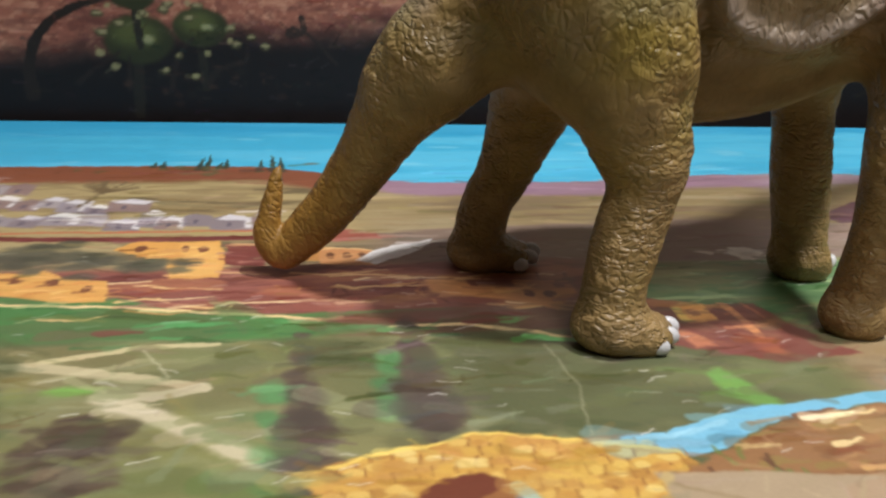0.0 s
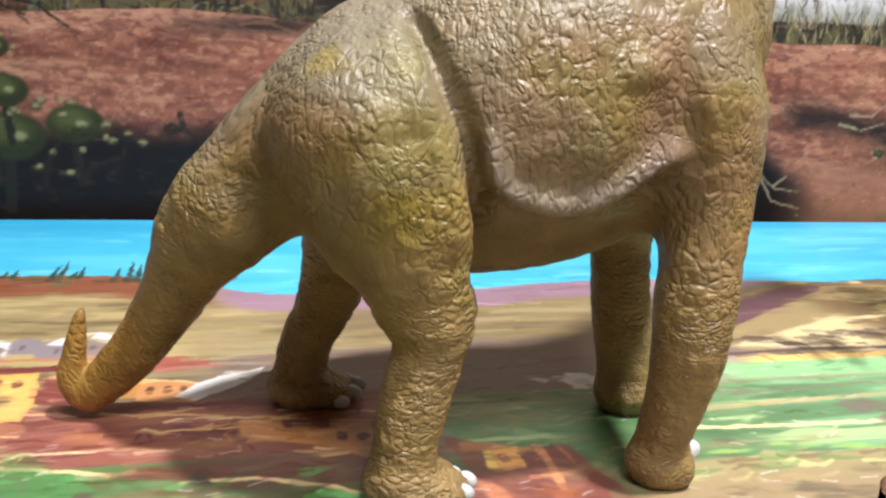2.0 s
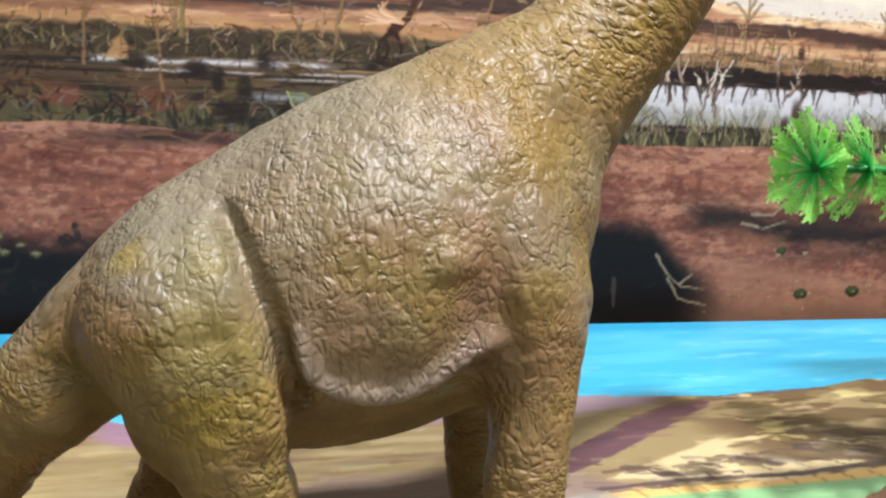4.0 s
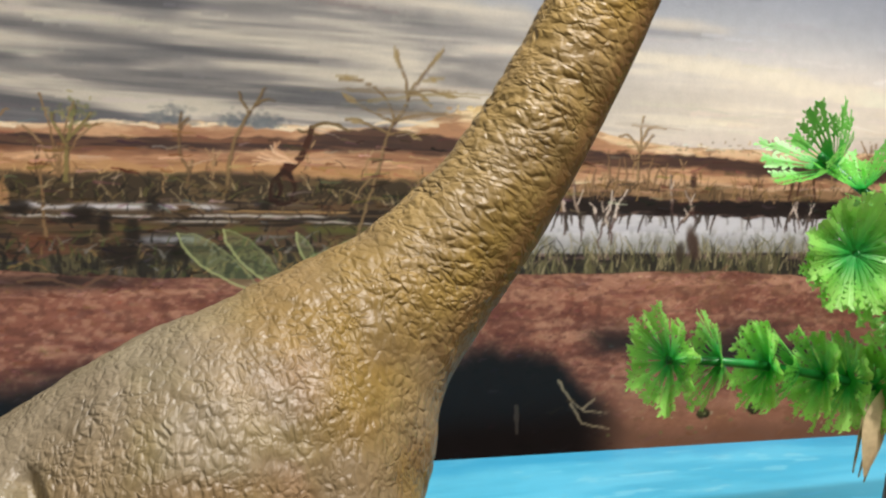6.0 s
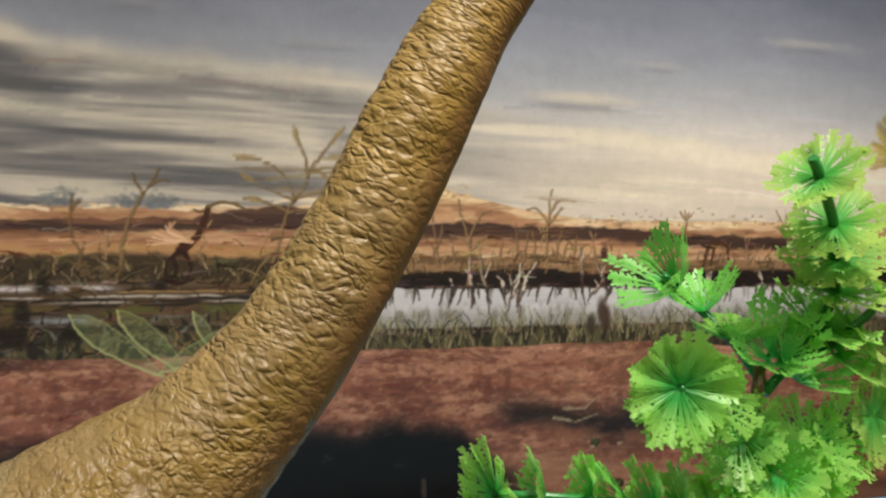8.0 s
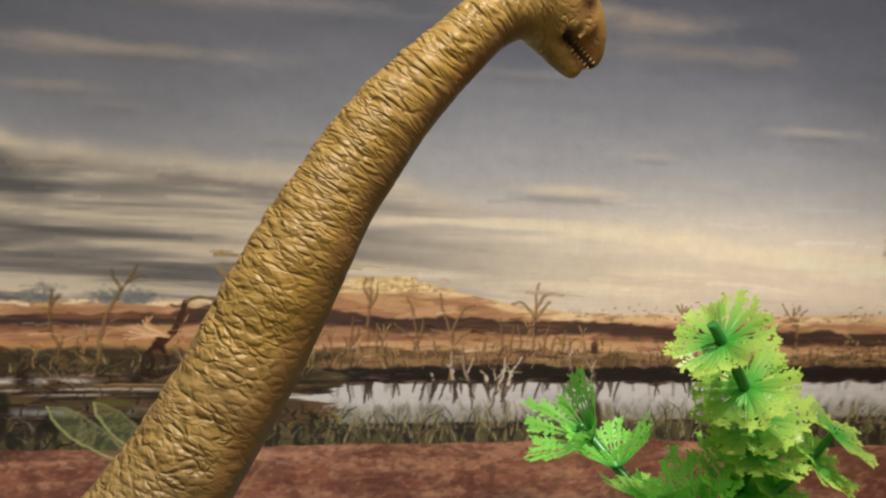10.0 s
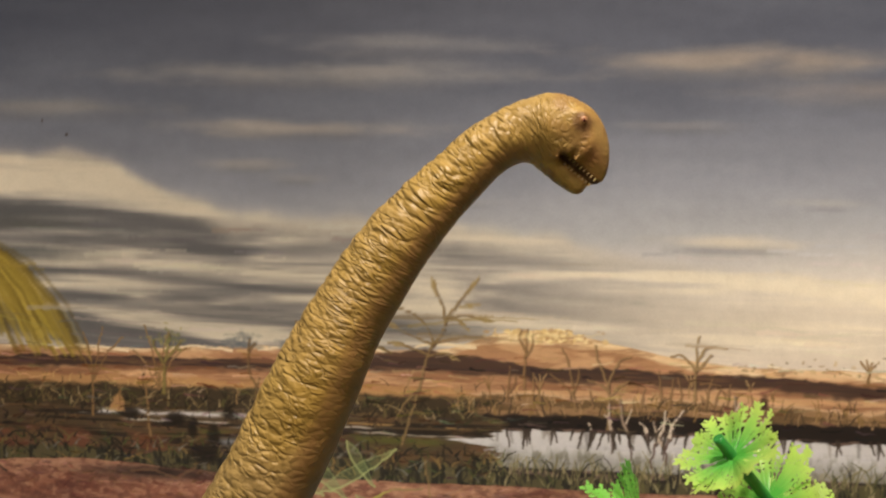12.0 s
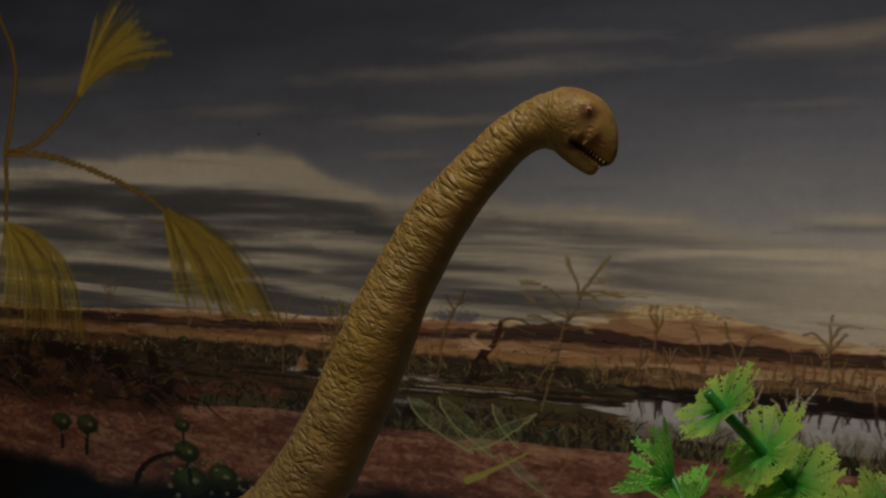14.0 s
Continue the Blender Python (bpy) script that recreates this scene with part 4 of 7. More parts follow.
    # drooping palm fronds
    def frond(stalk, ends, count, wide0):
        """A plume of bowed hairs from the end of a stalk to a row of tips, the outer hairs bowed most."""
        hx, hz = stalk[-1]
        s.stroke(smooth_pairs(stalk), 0.0040, (104, 82, 40), end=0.0030)
        s.stroke(smooth_pairs(stalk), 0.0022, (150, 120, 62), end=0.0014, alpha=0.6)
        (ax, az), (mx, mz), (bx, bz), bow = ends
        for k in range(count):
            f = rng.random() ** 0.7
            tx = (1 - f) ** 2 * ax + 2 * f * (1 - f) * mx + f * f * bx
            tz = (1 - f) ** 2 * az + 2 * f * (1 - f) * mz + f * f * bz
            reach = rng.uniform(0.70, 1.03)
            tx, tz = hx + (tx - hx) * reach, hz + (tz - hz) * reach
            lift = bow * f * rng.uniform(0.8, 1.2)
            nx, nz = -(tz - hz), tx - hx
            path = [(hx + (tx - hx) * t + nx * lift * 4 * t * (1 - t) * 0.5, hz + (tz - hz) * t + nz * lift * 4 * t * (1 - t) * 0.5) for t in (0.04, 0.25, 0.5, 0.75, 1.0)]
            ink = rng.choice(((160, 134, 52), (118, 98, 42), (186, 162, 82), (92, 74, 34), (146, 126, 58), (172, 152, 66)))
            s.stroke(path, wide0 * rng.uniform(0.6, 1.3), ink, end=0.0016, soft=0.0022, alpha=rng.uniform(0.25, 0.6))

    frond([(-0.402, 0.497), (-0.345, 0.512), (-0.297, 0.543), (-0.268, 0.570)], ((-0.225, 0.690), (-0.150, 0.685), (-0.118, 0.612), 0.25), 105, 0.0022)
    frond([(-0.402, 0.497), (-0.340, 0.496), (-0.284, 0.484), (-0.220, 0.462), (-0.170, 0.440), (-0.143, 0.423)], ((-0.138, 0.296), (-0.040, 0.284), (0.026, 0.286), 0.27), 150, 0.0022)
    frond([(-0.402, 0.497), (-0.405, 0.45), (-0.412, 0.405)], ((-0.470, 0.262), (-0.360, 0.240), (-0.286, 0.256), 0.50), 125, 0.0022)
    frond([(-0.402, 0.497), (-0.378, 0.57), (-0.371, 0.627), (-0.395, 0.690)], ((-0.42, 0.76), (-0.48, 0.74), (-0.52, 0.69), 0.2), 70, 0.0026)
    frond([(1.19, 0.30), (1.15, 0.37), (1.105, 0.375)], ((1.03, 0.355), (1.02, 0.385), (1.05, 0.43), 0.2), 70, 0.002)
    # broken detail of the banks, the reeds and the soil
    s.dabs(620, (-0.55, 0.228), (1.1, 0.300), 0.008, 0.0011, 28, 101)
    s.dabs(500, (-0.50, 0.168), (0.45, 0.236), 0.005, 0.0010, 22, 102, 0.30)
    s.dabs(400, (-0.55, 0.12), (-0.10, 0.225), 0.005, 0.0014, 30, 106, 0.8)
    s.dabs(1300, (-0.50, -0.02), (1.0, 0.165), 0.006, 0.0012, 20, 103, 0.35, 0.45)
    s.dabs(1300, (-0.50, 0.06), (1.0, 0.168), 0.003, 0.0008, 26, 105, 0.5, 0.5)
    s.dabs(160, (-0.55, 0.31), (1.1, 0.43), 0.040, 0.0022, 9, 104, 0.04, 0.5)
    # thin see-through leaves
    for ax, az, bx, bz, wide in ((0.187, 0.207, 0.266, 0.148, 0.011), (0.226, 0.210, 0.290, 0.146, 0.010), (0.290, 0.207, 0.318, 0.160, 0.005), (0.262, 0.152, 0.340, 0.200, 0.007), (0.300, 0.150, 0.352, 0.108, 0.006)):
        side = [(ax + (bx - ax) * t, az + (bz - az) * t, wide * math.sin(math.pi * t**0.7)) for t in [k / 9 for k in range(10)]]
        length = math.hypot(bx - ax, bz - az)
        nx, nz = -(bz - az) / length, (bx - ax) / length
        one = [(x + nx * w, z + nz * w) for x, z, w in side]
        two = [(x - nx * w, z - nz * w) for x, z, w in side]
        s.poly(one + two[::-1], (126, 144, 96), 0.002, 0.34)
        s.stroke(one, 0.0008, (150, 158, 108), alpha=0.55)
        s.stroke(two, 0.0011, (166, 172, 116), alpha=0.8)
    s.stroke([(0.258, 0.115), (0.285, 0.128), (0.334, 0.157)], 0.0048, (170, 164, 84), end=0.0008, alpha=0.9)
    s.stroke([(0.334, 0.157), (0.368, 0.160)], 0.001, (140, 130, 84), alpha=0.6)
    s.stroke([(0.37, 0.19), (0.376, 0.15), (0.352, 0.112), (0.33, 0.105)], 0.0012, (150, 120, 80), alpha=0.6)
    # ink brightness scaled across the sheet to make up for the lamps' uneven light
    at = (-0.45, -0.30, -0.12, 0.10, 0.25, 0.45, 0.65, 0.9)
    above = step(0.29, 0.32, v)
    s.c *= (above * np.interp(u, at, (1.28, 1.16, 1.03, 0.91, 0.89, 0.98, 1.05, 1.15)) + (1 - above) * np.interp(u, at, (1.05, 0.98, 0.95, 1.02, 1.02, 1.0, 1.02, 1.04)))[:, None]
    s.c *= 1 - above[:, None] * np.array((0.010, 0.0, 0.020))
    s.c[:] = np.clip(s.c, 4, 246)
    # specks
    for x, z, r in ((-0.022, 0.528, 0.0016), (0.003, 0.515, 0.0014), (0.30, 0.40, 0.0008)):
        s.blob(x, z, r, r, (58, 52, 48), 0.3)


def on_wall(u, v):
    return np.stack([u, np.full(len(u), 0.828) - 0.0006 * np.sin(u * 9), v], 1), u, v


BACK_U = np.concatenate([np.linspace(-0.62, -0.46, 30, endpoint=False), np.linspace(-0.46, -0.10, 210, endpoint=False), np.linspace(-0.10, 0.92, 990, endpoint=False), np.linspace(0.92, 1.16, 80)])
BACK_V = np.concatenate([np.linspace(-0.09, 0.15, 130, endpoint=False), np.linspace(0.15, 0.34, 230, endpoint=False), np.linspace(0.34, 0.76, 150)])
backdrop = printed("backdrop", BACK_U, BACK_V, on_wall, paint_backdrop, M_BACK)
tagged(backdrop, "printed poster of a cloudy swamp behind the toy", "backdrop poster", kind="structure")


# ---- the mat: a painted valley with sea, houses, terraces, cypresses and a bridge ----
def paint_mat(s):
    u, v = s.u, s.v
    rng = random.Random(8)
    brush = cloudy(u * 14 + 3 * cloudy(u * 6, v * 8, 2, 4), v * 75, 4, 7)
    patch = cloudy(u * 26, v * 30, 4, 13)
    # sea to the far edge
    s.c[:] = (72, 178, 214)
    s.mix(step(0.40, 0.70, cloudy(u * 7, v * 40, 4, 1)) * 0.55, (108, 202, 232))
    s.mix(step(0.64, 0.78, cloudy(u * 26, v * 90, 4, 2)) * 0.35, (168, 222, 236))
    s.mix(step(0.735, 0.76, v + 0.03 * (patch - 0.5)) * 0.45, (44, 150, 198))
    s.mix(step(0.56, 0.64, u) * step(0.60, 0.63, v) * step(0.66, 0.645, v) * 0.6, (52, 128, 150))
    coast = line_at(u, [(-0.5, 0.650), (-0.09, 0.645), (-0.02, 0.640), (0.015, 0.624), (0.05, 0.606), (0.08, 0.592), (0.20, 0.590), (0.30, 0.606), (0.385, 0.604), (0.50, 0.588), (0.58, 0.592), (0.63, 0.606), (0.70, 0.60), (1.2, 0.60)])
    coast = coast + 0.005 * (cloudy(u * 70, v * 0, 3, 17) - 0.5)
    inland = coast - v
    land = step(-0.0008, 0.0008, inland)
    s.mix(land, (150, 132, 92))
    # far hills
    west = step(0.055, 0.02, u)
    s.mix(land * west * step(0.05, 0.035, inland + 0.02 * (brush - 0.5)), (132, 80, 56))
    s.mix(land * west * step(0.04, 0.05, inland) * step(0.50, 0.60, brush) * 0.8, (178, 160, 112))
    s.mix(land * west * step(0.04, 0.05, inland) * step(0.42, 0.34, brush) * 0.8, (104, 92, 66))
    mid = step(0.03, 0.06, u) * step(0.37, 0.33, u)
    s.mix(land * mid * step(0.040, 0.028, inland + 0.012 * (patch - 0.5)), (154, 124, 138))
    s.mix(land * mid * step(0.028, 0.040, inland) * step(0.45, 0.6, brush) * 0.7, (176, 160, 124))
    s.mix(land * mid * step(0.03, 0.045, inland) * step(0.42, 0.34, brush) * 0.6, (124, 106, 84))
    hill = line_at(u, [(0.02, 0.47), (0.06, 0.488), (0.12, 0.492), (0.20, 0.500), (0.28, 0.496), (0.34, 0.478), (0.37, 0.46), (0.5, 0.44)])
    s.mix(step(-0.002, 0.002, hill - v) * step(0.03, 0.06, u) * step(0.42, 0.36, u), (138, 118, 102))
    s.mix(step(-0.002, 0.002, hill - v) * step(0.05, 0.1, u) * step(0.40, 0.36, u) * step(0.52, 0.62, brush) * 0.6, (136, 116, 98))
    # eastern fields: plum slope with a darker band, cream fields, dark hedges
    east = step(0.30, 0.36, u)
    s.mix(land * east * step(0.03, 0.02, inland + 0.3 * (u - 0.4)), (164, 142, 148))
    s.poly([(0.35, 0.475), (0.42, 0.505), (0.50, 0.545), (0.60, 0.590), (0.75, 0.59), (0.95, 0.56), (0.95, 0.45), (0.45, 0.455)], (206, 186, 138), 0.002)
    s.poly([(0.325, 0.481), (0.36, 0.500), (0.41, 0.532), (0.450, 0.557), (0.474, 0.572), (0.480, 0.580), (0.472, 0.586), (0.452, 0.582), (0.41, 0.562), (0.36, 0.528), (0.325, 0.505)], (100, 72, 76), 0.0012)
    s.stroke([(0.484, 0.584), (0.53, 0.590), (0.59, 0.592)], 0.004, (96, 78, 76), end=0.003, alpha=0.8)
    s.mix(step(0.44, 0.48, u + 0.2 * (v - 0.5)) * land * step(0.43, 0.46, v) * step(0.47, 0.57, cloudy(u * 20, v * 70, 4, 36)), (112, 92, 62))
    s.mix(step(0.50, 0.60, u) * land * step(0.40, 0.44, v) * 0.55, (118, 98, 64))
    s.mix(step(0.42, 0.50, u) * land * step(0.43, 0.46, v) * step(0.58, 0.68, cloudy(u * 30, v * 90, 4, 37)) * 0.8, (214, 196, 128))
    for k in range(34):
        x, y = rng.uniform(0.45, 0.72), rng.uniform(0.47, 0.575)
        s.stroke([(x, y), (x + rng.uniform(0.01, 0.03), y - rng.uniform(0.004, 0.012))], rng.uniform(0.0015, 0.005), rng.choice(((92, 78, 52), (116, 100, 58), (84, 66, 52), (152, 140, 78))), end=0.001, alpha=0.8)
    for k in range(70):
        x = rng.uniform(0.365, 0.54)
        y = 0.474 + 0.14 * (x - 0.37) + rng.gauss(0, 0.008)
        r = rng.uniform(0.004, 0.012)
        s.stroke([(x, y), (x + r, y - rng.uniform(-0.2, 0.5) * r), (x + 1.6 * r, y - rng.uniform(0.2, 1.2) * r)], rng.uniform(0.0012, 0.0042), rng.choice(((84, 70, 60), (98, 82, 64), (74, 60, 54), (120, 104, 74), (146, 134, 118))), end=0.0008, alpha=0.75)
    s.stroke([(0.34, 0.452), (0.40, 0.452), (0.46, 0.449), (0.55, 0.455), (0.75, 0.47)], 0.0050, (226, 182, 100), end=0.009)
    s.stroke([(0.34, 0.463), (0.40, 0.465), (0.47, 0.462), (0.62, 0.475)], 0.0022, (92, 74, 66), end=0.003)
    for k in range(12):
        x = 0.36 + 0.02 * k
        s.stroke([(x, 0.459), (x + 0.006, 0.445)], 0.0009, (160, 116, 62), alpha=0.8)
    s.blob(0.330, 0.448, 0.020, 0.012, (150, 142, 132), 0.3, 0.8)
    for k in range(10):
        s.blob(0.334 + rng.uniform(-0.008, 0.008), 0.437 + rng.uniform(-0.003, 0.003), rng.uniform(0.0012, 0.0045), rng.uniform(0.001, 0.002), (232, 230, 228), 0.3)
    for k in range(8):
        s.blob(0.235 + rng.uniform(-0.018, 0.016), 0.437 + rng.uniform(-0.003, 0.003), rng.uniform(0.002, 0.006), rng.uniform(0.001, 0.0026), rng.choice(((196, 186, 178), (170, 160, 156))), 0.3)
    # the green shelf in the middle
    green = step(0.145, 0.165, u + 0.10 * (0.40 - v)) * step(0.428, 0.422, v + 0.004 * (patch - 0.5)) * step(0.330, 0.345, v + 0.04 * (u - 0.3))
    s.mix(green, (92, 126, 78))
    s.mix(green * step(0.28, 0.36, u) * 0.8, (124, 172, 118))
    s.mix(green * step(0.48, 0.60, brush) * 0.7, (72, 108, 66))
    s.mix(green * step(0.60, 0.68, cloudy(u * 12, v * 130, 4, 25)) * 0.8, (168, 188, 126))
    s.mix(green * step(0.40, 0.33, brush) * 0.5, (146, 128, 84))
    s.mix(step(0.30, 0.34, u) * step(0.452, 0.447, v) * step(0.425, 0.43, v), (134, 184, 122))
    s.mix(step(0.36, 0.40, u) * step(0.39, 0.40, v) * step(0.44, 0.43, v) * step(0.45, 0.6, brush) * 0.6, (112, 158, 104))
    s.stroke([(0.29, 0.415), (0.34, 0.412), (0.42, 0.418), (0.52, 0.420)], 0.0014, (118, 110, 88), alpha=0.8)
    s.stroke([(0.28, 0.395), (0.33, 0.398), (0.40, 0.402)], 0.0028, (178, 152, 104), end=0.0016, alpha=0.8)
    s.stroke([(0.26, 0.378), (0.31, 0.374), (0.37, 0.372), (0.46, 0.378)], 0.0017, (224, 206, 150), alpha=0.9)
    for k in range(14):
        x, y = rng.uniform(0.37, 0.42), rng.uniform(0.372, 0.395)
        s.blob(x, y, rng.uniform(0.004, 0.009), rng.uniform(0.003, 0.006), (108, 100, 82), 0.4, 0.7)
    for k in range(10):
        s.blob(rng.uniform(0.27, 0.40), rng.uniform(0.345, 0.365), rng.uniform(0.005, 0.012), 0.002, rng.choice(((84, 130, 80), (150, 190, 90), (96, 92, 70))), 0.4, 0.7)
    s.mix(step(0.215, 0.235, u) * step(0.349, 0.343, v + 0.004 * (patch - 0.5)) * step(0.310, 0.318, v + 0.02 * (u - 0.3)), (152, 136, 90))
    for k in range(70):
        x, y = rng.uniform(0.20, 0.36), rng.uniform(0.305, 0.350)
        r = rng.uniform(0.006, 0.022)
        s.stroke([(x, y), (x + 0.5 * r, y + rng.uniform(-0.002, 0.003)), (x + r, y + rng.uniform(-0.003, 0.005))], rng.uniform(0.0008, 0.0032), rng.choice(((104, 128, 72), (126, 150, 84), (204, 190, 120), (118, 98, 64), (172, 152, 98), (92, 104, 62))), end=0.0008, alpha=0.75)
    # the near meadow
    near = step(0.352, 0.345, v + 0.006 * (patch - 0.5)) * step(0.235, 0.20, u + 0.6 * (v - 0.32))
    s.mix(near, (108, 112, 70))
    s.mix(near * step(0.45, 0.62, cloudy(u * 14, v * 20, 4, 58)) * 0.8, (86, 90, 58))
    s.mix(near * step(0.52, 0.68, cloudy(u * 22 + 5, v * 42, 4, 59)) * 0.8, (134, 136, 88))
    s.mix(near * step(0.02, -0.06, u) * step(0.50, 0.60, patch) * 0.6, (142, 146, 72))
    s.mix(near * step(0.42, 0.68, cloudy(u * 8, v * 14, 3, 57)) * 0.55, (134, 120, 76))
    s.mix(near * step(0.05, -0.02, u) * step(0.29, 0.25, v) * 0.5, (124, 132, 66))
    s.mix(step(0.338, 0.32, v) * step(0.20, 0.23, u), (150, 126, 88))
    s.mix(step(0.338, 0.32, v) * step(0.20, 0.23, u) * step(0.48, 0.6, brush) * 0.8, (98, 84, 60))
    s.mix(step(0.42, 0.30, v) * step(0.36, 0.42, u) * 0.7, (140, 118, 76))
    # western meadow and terraces
    s.mix(step(0.405, 0.398, v + 0.006 * (patch - 0.5)) * step(0.346, 0.354, v) * step(0.02, -0.02, u), (86, 116, 66))
    s.mix(step(0.405, 0.398, v) * step(0.345, 0.352, v) * step(0.12, 0.08, u) * step(0.46, 0.58, cloudy(u * 18, v * 90, 4, 67)) * 0.85, (74, 128, 66))
    terrace = step(0.372, 0.376, v + 0.05 * step(-0.02, -0.14, u) * -1 + 0.004 * (patch - 0.5)) * step(0.440, 0.428, v + 0.006 * (patch - 0.5)) * step(0.155, 0.135, u)
    s.mix(terrace, (142, 84, 70))
    s.mix(terrace * step(0.50, 0.60, cloudy(u * 20, v * 60, 4, 68)) * 0.8, (112, 60, 54))
    s.mix(terrace * step(0.58, 0.66, cloudy(u * 24, v * 70, 3, 69)) * 0.7, (172, 108, 74))
    s.mix(step(0.0, 0.03, u) * step(0.16, 0.14, u) * step(0.375, 0.37, v) * step(0.345, 0.35, v) * 0.8, (112, 72, 56))
    for k in range(26):
        x, y = rng.uniform(-0.13, 0.10), rng.uniform(0.372, 0.428)
        s.stroke([(x, y), (x + rng.uniform(0.006, 0.02), y + rng.uniform(-0.005, 0.004)), (x + rng.uniform(0.02, 0.05), y + rng.uniform(-0.008, 0.003))], rng.uniform(0.0008, 0.0018), rng.choice(((228, 186, 120), (206, 150, 84), (236, 206, 150))), end=0.0006, alpha=0.9)
    for k in range(26):
        x, y = rng.uniform(-0.03, 0.14), rng.uniform(0.385, 0.415)
        s.stroke([(x, y), (x + rng.uniform(-0.002, 0.004), y - rng.uniform(0.004, 0.010))], rng.uniform(0.0006, 0.0014), rng.choice(((88, 42, 42), (216, 158, 88), (146, 84, 58))), end=0.0004, alpha=0.75)
    s.stroke([(-0.14, 0.395), (-0.08, 0.388), (-0.02, 0.374), (0.01, 0.366)], 0.0014, (232, 200, 136))
    s.stroke([(0.04, 0.356), (0.07, 0.357), (0.10, 0.345), (0.112, 0.339)], 0.0016, (232, 200, 136))
    s.stroke([(0.095, 0.341), (0.113, 0.336)], 0.0034, (120, 200, 110), end=0.002)
    for k in range(16):
        x, y = rng.uniform(-0.09, 0.09), rng.uniform(0.343, 0.368)
        s.stroke([(x, y), (x + rng.uniform(0.01, 0.03), y + rng.uniform(-0.003, 0.003))], rng.uniform(0.001, 0.004), rng.choice(((84, 158, 86), (108, 176, 92), (66, 112, 62), (126, 60, 54))), end=0.001, alpha=0.7)
    # houses of the hill town
    def house(x, y, w, h, wall, windows):
        s.poly([(x, y), (x + w, y - 0.15 * h), (x + w, y + 0.85 * h), (x + 0.5 * w, y + 1.05 * h), (x, y + h)], wall, 0.0006)
        s.stroke([(x, y + h), (x + 0.5 * w, y + 1.07 * h), (x + w, y + 0.86 * h)], 0.0008, (236, 196, 132))
        for k in range(windows):
            wx = x + w * (k + 0.7) / (windows + 0.5)
            s.blob(wx, y + 0.55 * h, 0.0022, 0.0045, (112, 70, 44), 0.25)

    gold, ochre = (220, 160, 78), (198, 134, 66)
    s.poly([(-0.092, 0.464), (-0.082, 0.478), (-0.060, 0.476), (-0.040, 0.476), (-0.034, 0.445), (-0.036, 0.420), (-0.058, 0.420), (-0.064, 0.445)], gold, 0.0010)
    s.poly([(-0.060, 0.474), (-0.041, 0.474), (-0.036, 0.445), (-0.038, 0.424), (-0.054, 0.424)], (232, 178, 92), 0.002, 0.7)
    s.poly([(-0.15, 0.436), (-0.122, 0.432), (-0.118, 0.436), (-0.104, 0.424), (-0.086, 0.420), (-0.082, 0.394), (-0.100, 0.394), (-0.15, 0.412)], gold, 0.0010)
    for k in range(22):
        x, y = rng.choice(((-0.07, 0.455), (-0.048, 0.45), (-0.11, 0.412), (-0.13, 0.42)))
        x, y = x + rng.uniform(-0.012, 0.012), y + rng.uniform(-0.012, 0.012)
        s.stroke([(x, y), (x + rng.uniform(0.003, 0.010), y + rng.uniform(-0.003, 0.003))], rng.uniform(0.0008, 0.0022), rng.choice(((240, 196, 104), (200, 130, 62), (228, 150, 78))), end=0.0006, alpha=0.6)
    for x, y in ((-0.078, 0.465), (-0.056, 0.464), (-0.047, 0.463), (-0.128, 0.424), (-0.110, 0.420), (-0.094, 0.410)):
        s.blob(x, y, 0.0024, 0.0050, (124, 76, 52), 0.25)
    for x, y, w, h, col, n in ((-0.008, 0.442, 0.030, 0.020, ochre, 3), (0.012, 0.436, 0.028, 0.022, (206, 142, 84), 3),
                               (-0.035, 0.438, 0.020, 0.030, (124, 62, 54), 0), (-0.20, 0.415, 0.04, 0.022, gold, 2)):
        house(x, y, w, h, col, n)
    s.poly([(-0.16, 0.490), (-0.08, 0.484), (-0.02, 0.484), (0.0, 0.476), (-0.08, 0.477), (-0.16, 0.482)], (112, 56, 52), 0.001)
    s.poly([(0.0, 0.488), (0.03, 0.492), (0.055, 0.478), (0.03, 0.470), (0.005, 0.472)], (160, 92, 76), 0.001)
    for line in (((-0.26, 0.600), (-0.165, 0.572)), ((-0.25, 0.560), (-0.105, 0.532)), ((-0.25, 0.512), (-0.022, 0.496))):
        (x0, y0), (x1, y1) = line
        x = x0
        while x < x1:
            f = (x - x0) / (x1 - x0)
            y, w, h = y0 + (y1 - y0) * f + rng.uniform(-0.006, 0.006), rng.uniform(0.012, 0.026), rng.uniform(0.018, 0.032)
            s.poly([(x, y), (x + w, y - 0.002), (x + 0.96 * w, y + 0.8 * h), (x + 0.4 * w, y + 1.05 * h), (x, y + 0.85 * h)], rng.choice(((150, 142, 148), (132, 122, 128), (166, 158, 160), (142, 120, 116))), 0.0012, 0.9)
            if rng.random() < 0.75:
                s.poly([(x + 0.1 * w, y + 0.75 * h), (x + 0.4 * w, y + 1.10 * h), (x + 1.05 * w, y + 0.85 * h), (x + 0.8 * w, y + 0.60 * h)], rng.choice(((232, 228, 224), (216, 212, 212), (236, 232, 222))), 0.0012, 0.92)
            if rng.random() < 0.4:
                s.poly([(x + 0.75 * w, y + 0.1 * h), (x + w, y), (x + w, y + 0.7 * h), (x + 0.78 * w, y + 0.65 * h)], (228, 224, 220), 0.001, 0.85)
            s.blob(x + 0.4 * w, y + 0.35 * h, 0.0014, 0.004, (96, 88, 98), 0.3, 0.8)
            x += w * rng.uniform(0.75, 1.05)
    s.stroke([(-0.2, 0.497), (-0.1, 0.494), (0.0, 0.492)], 0.0014, (186, 96, 62), alpha=0.8)
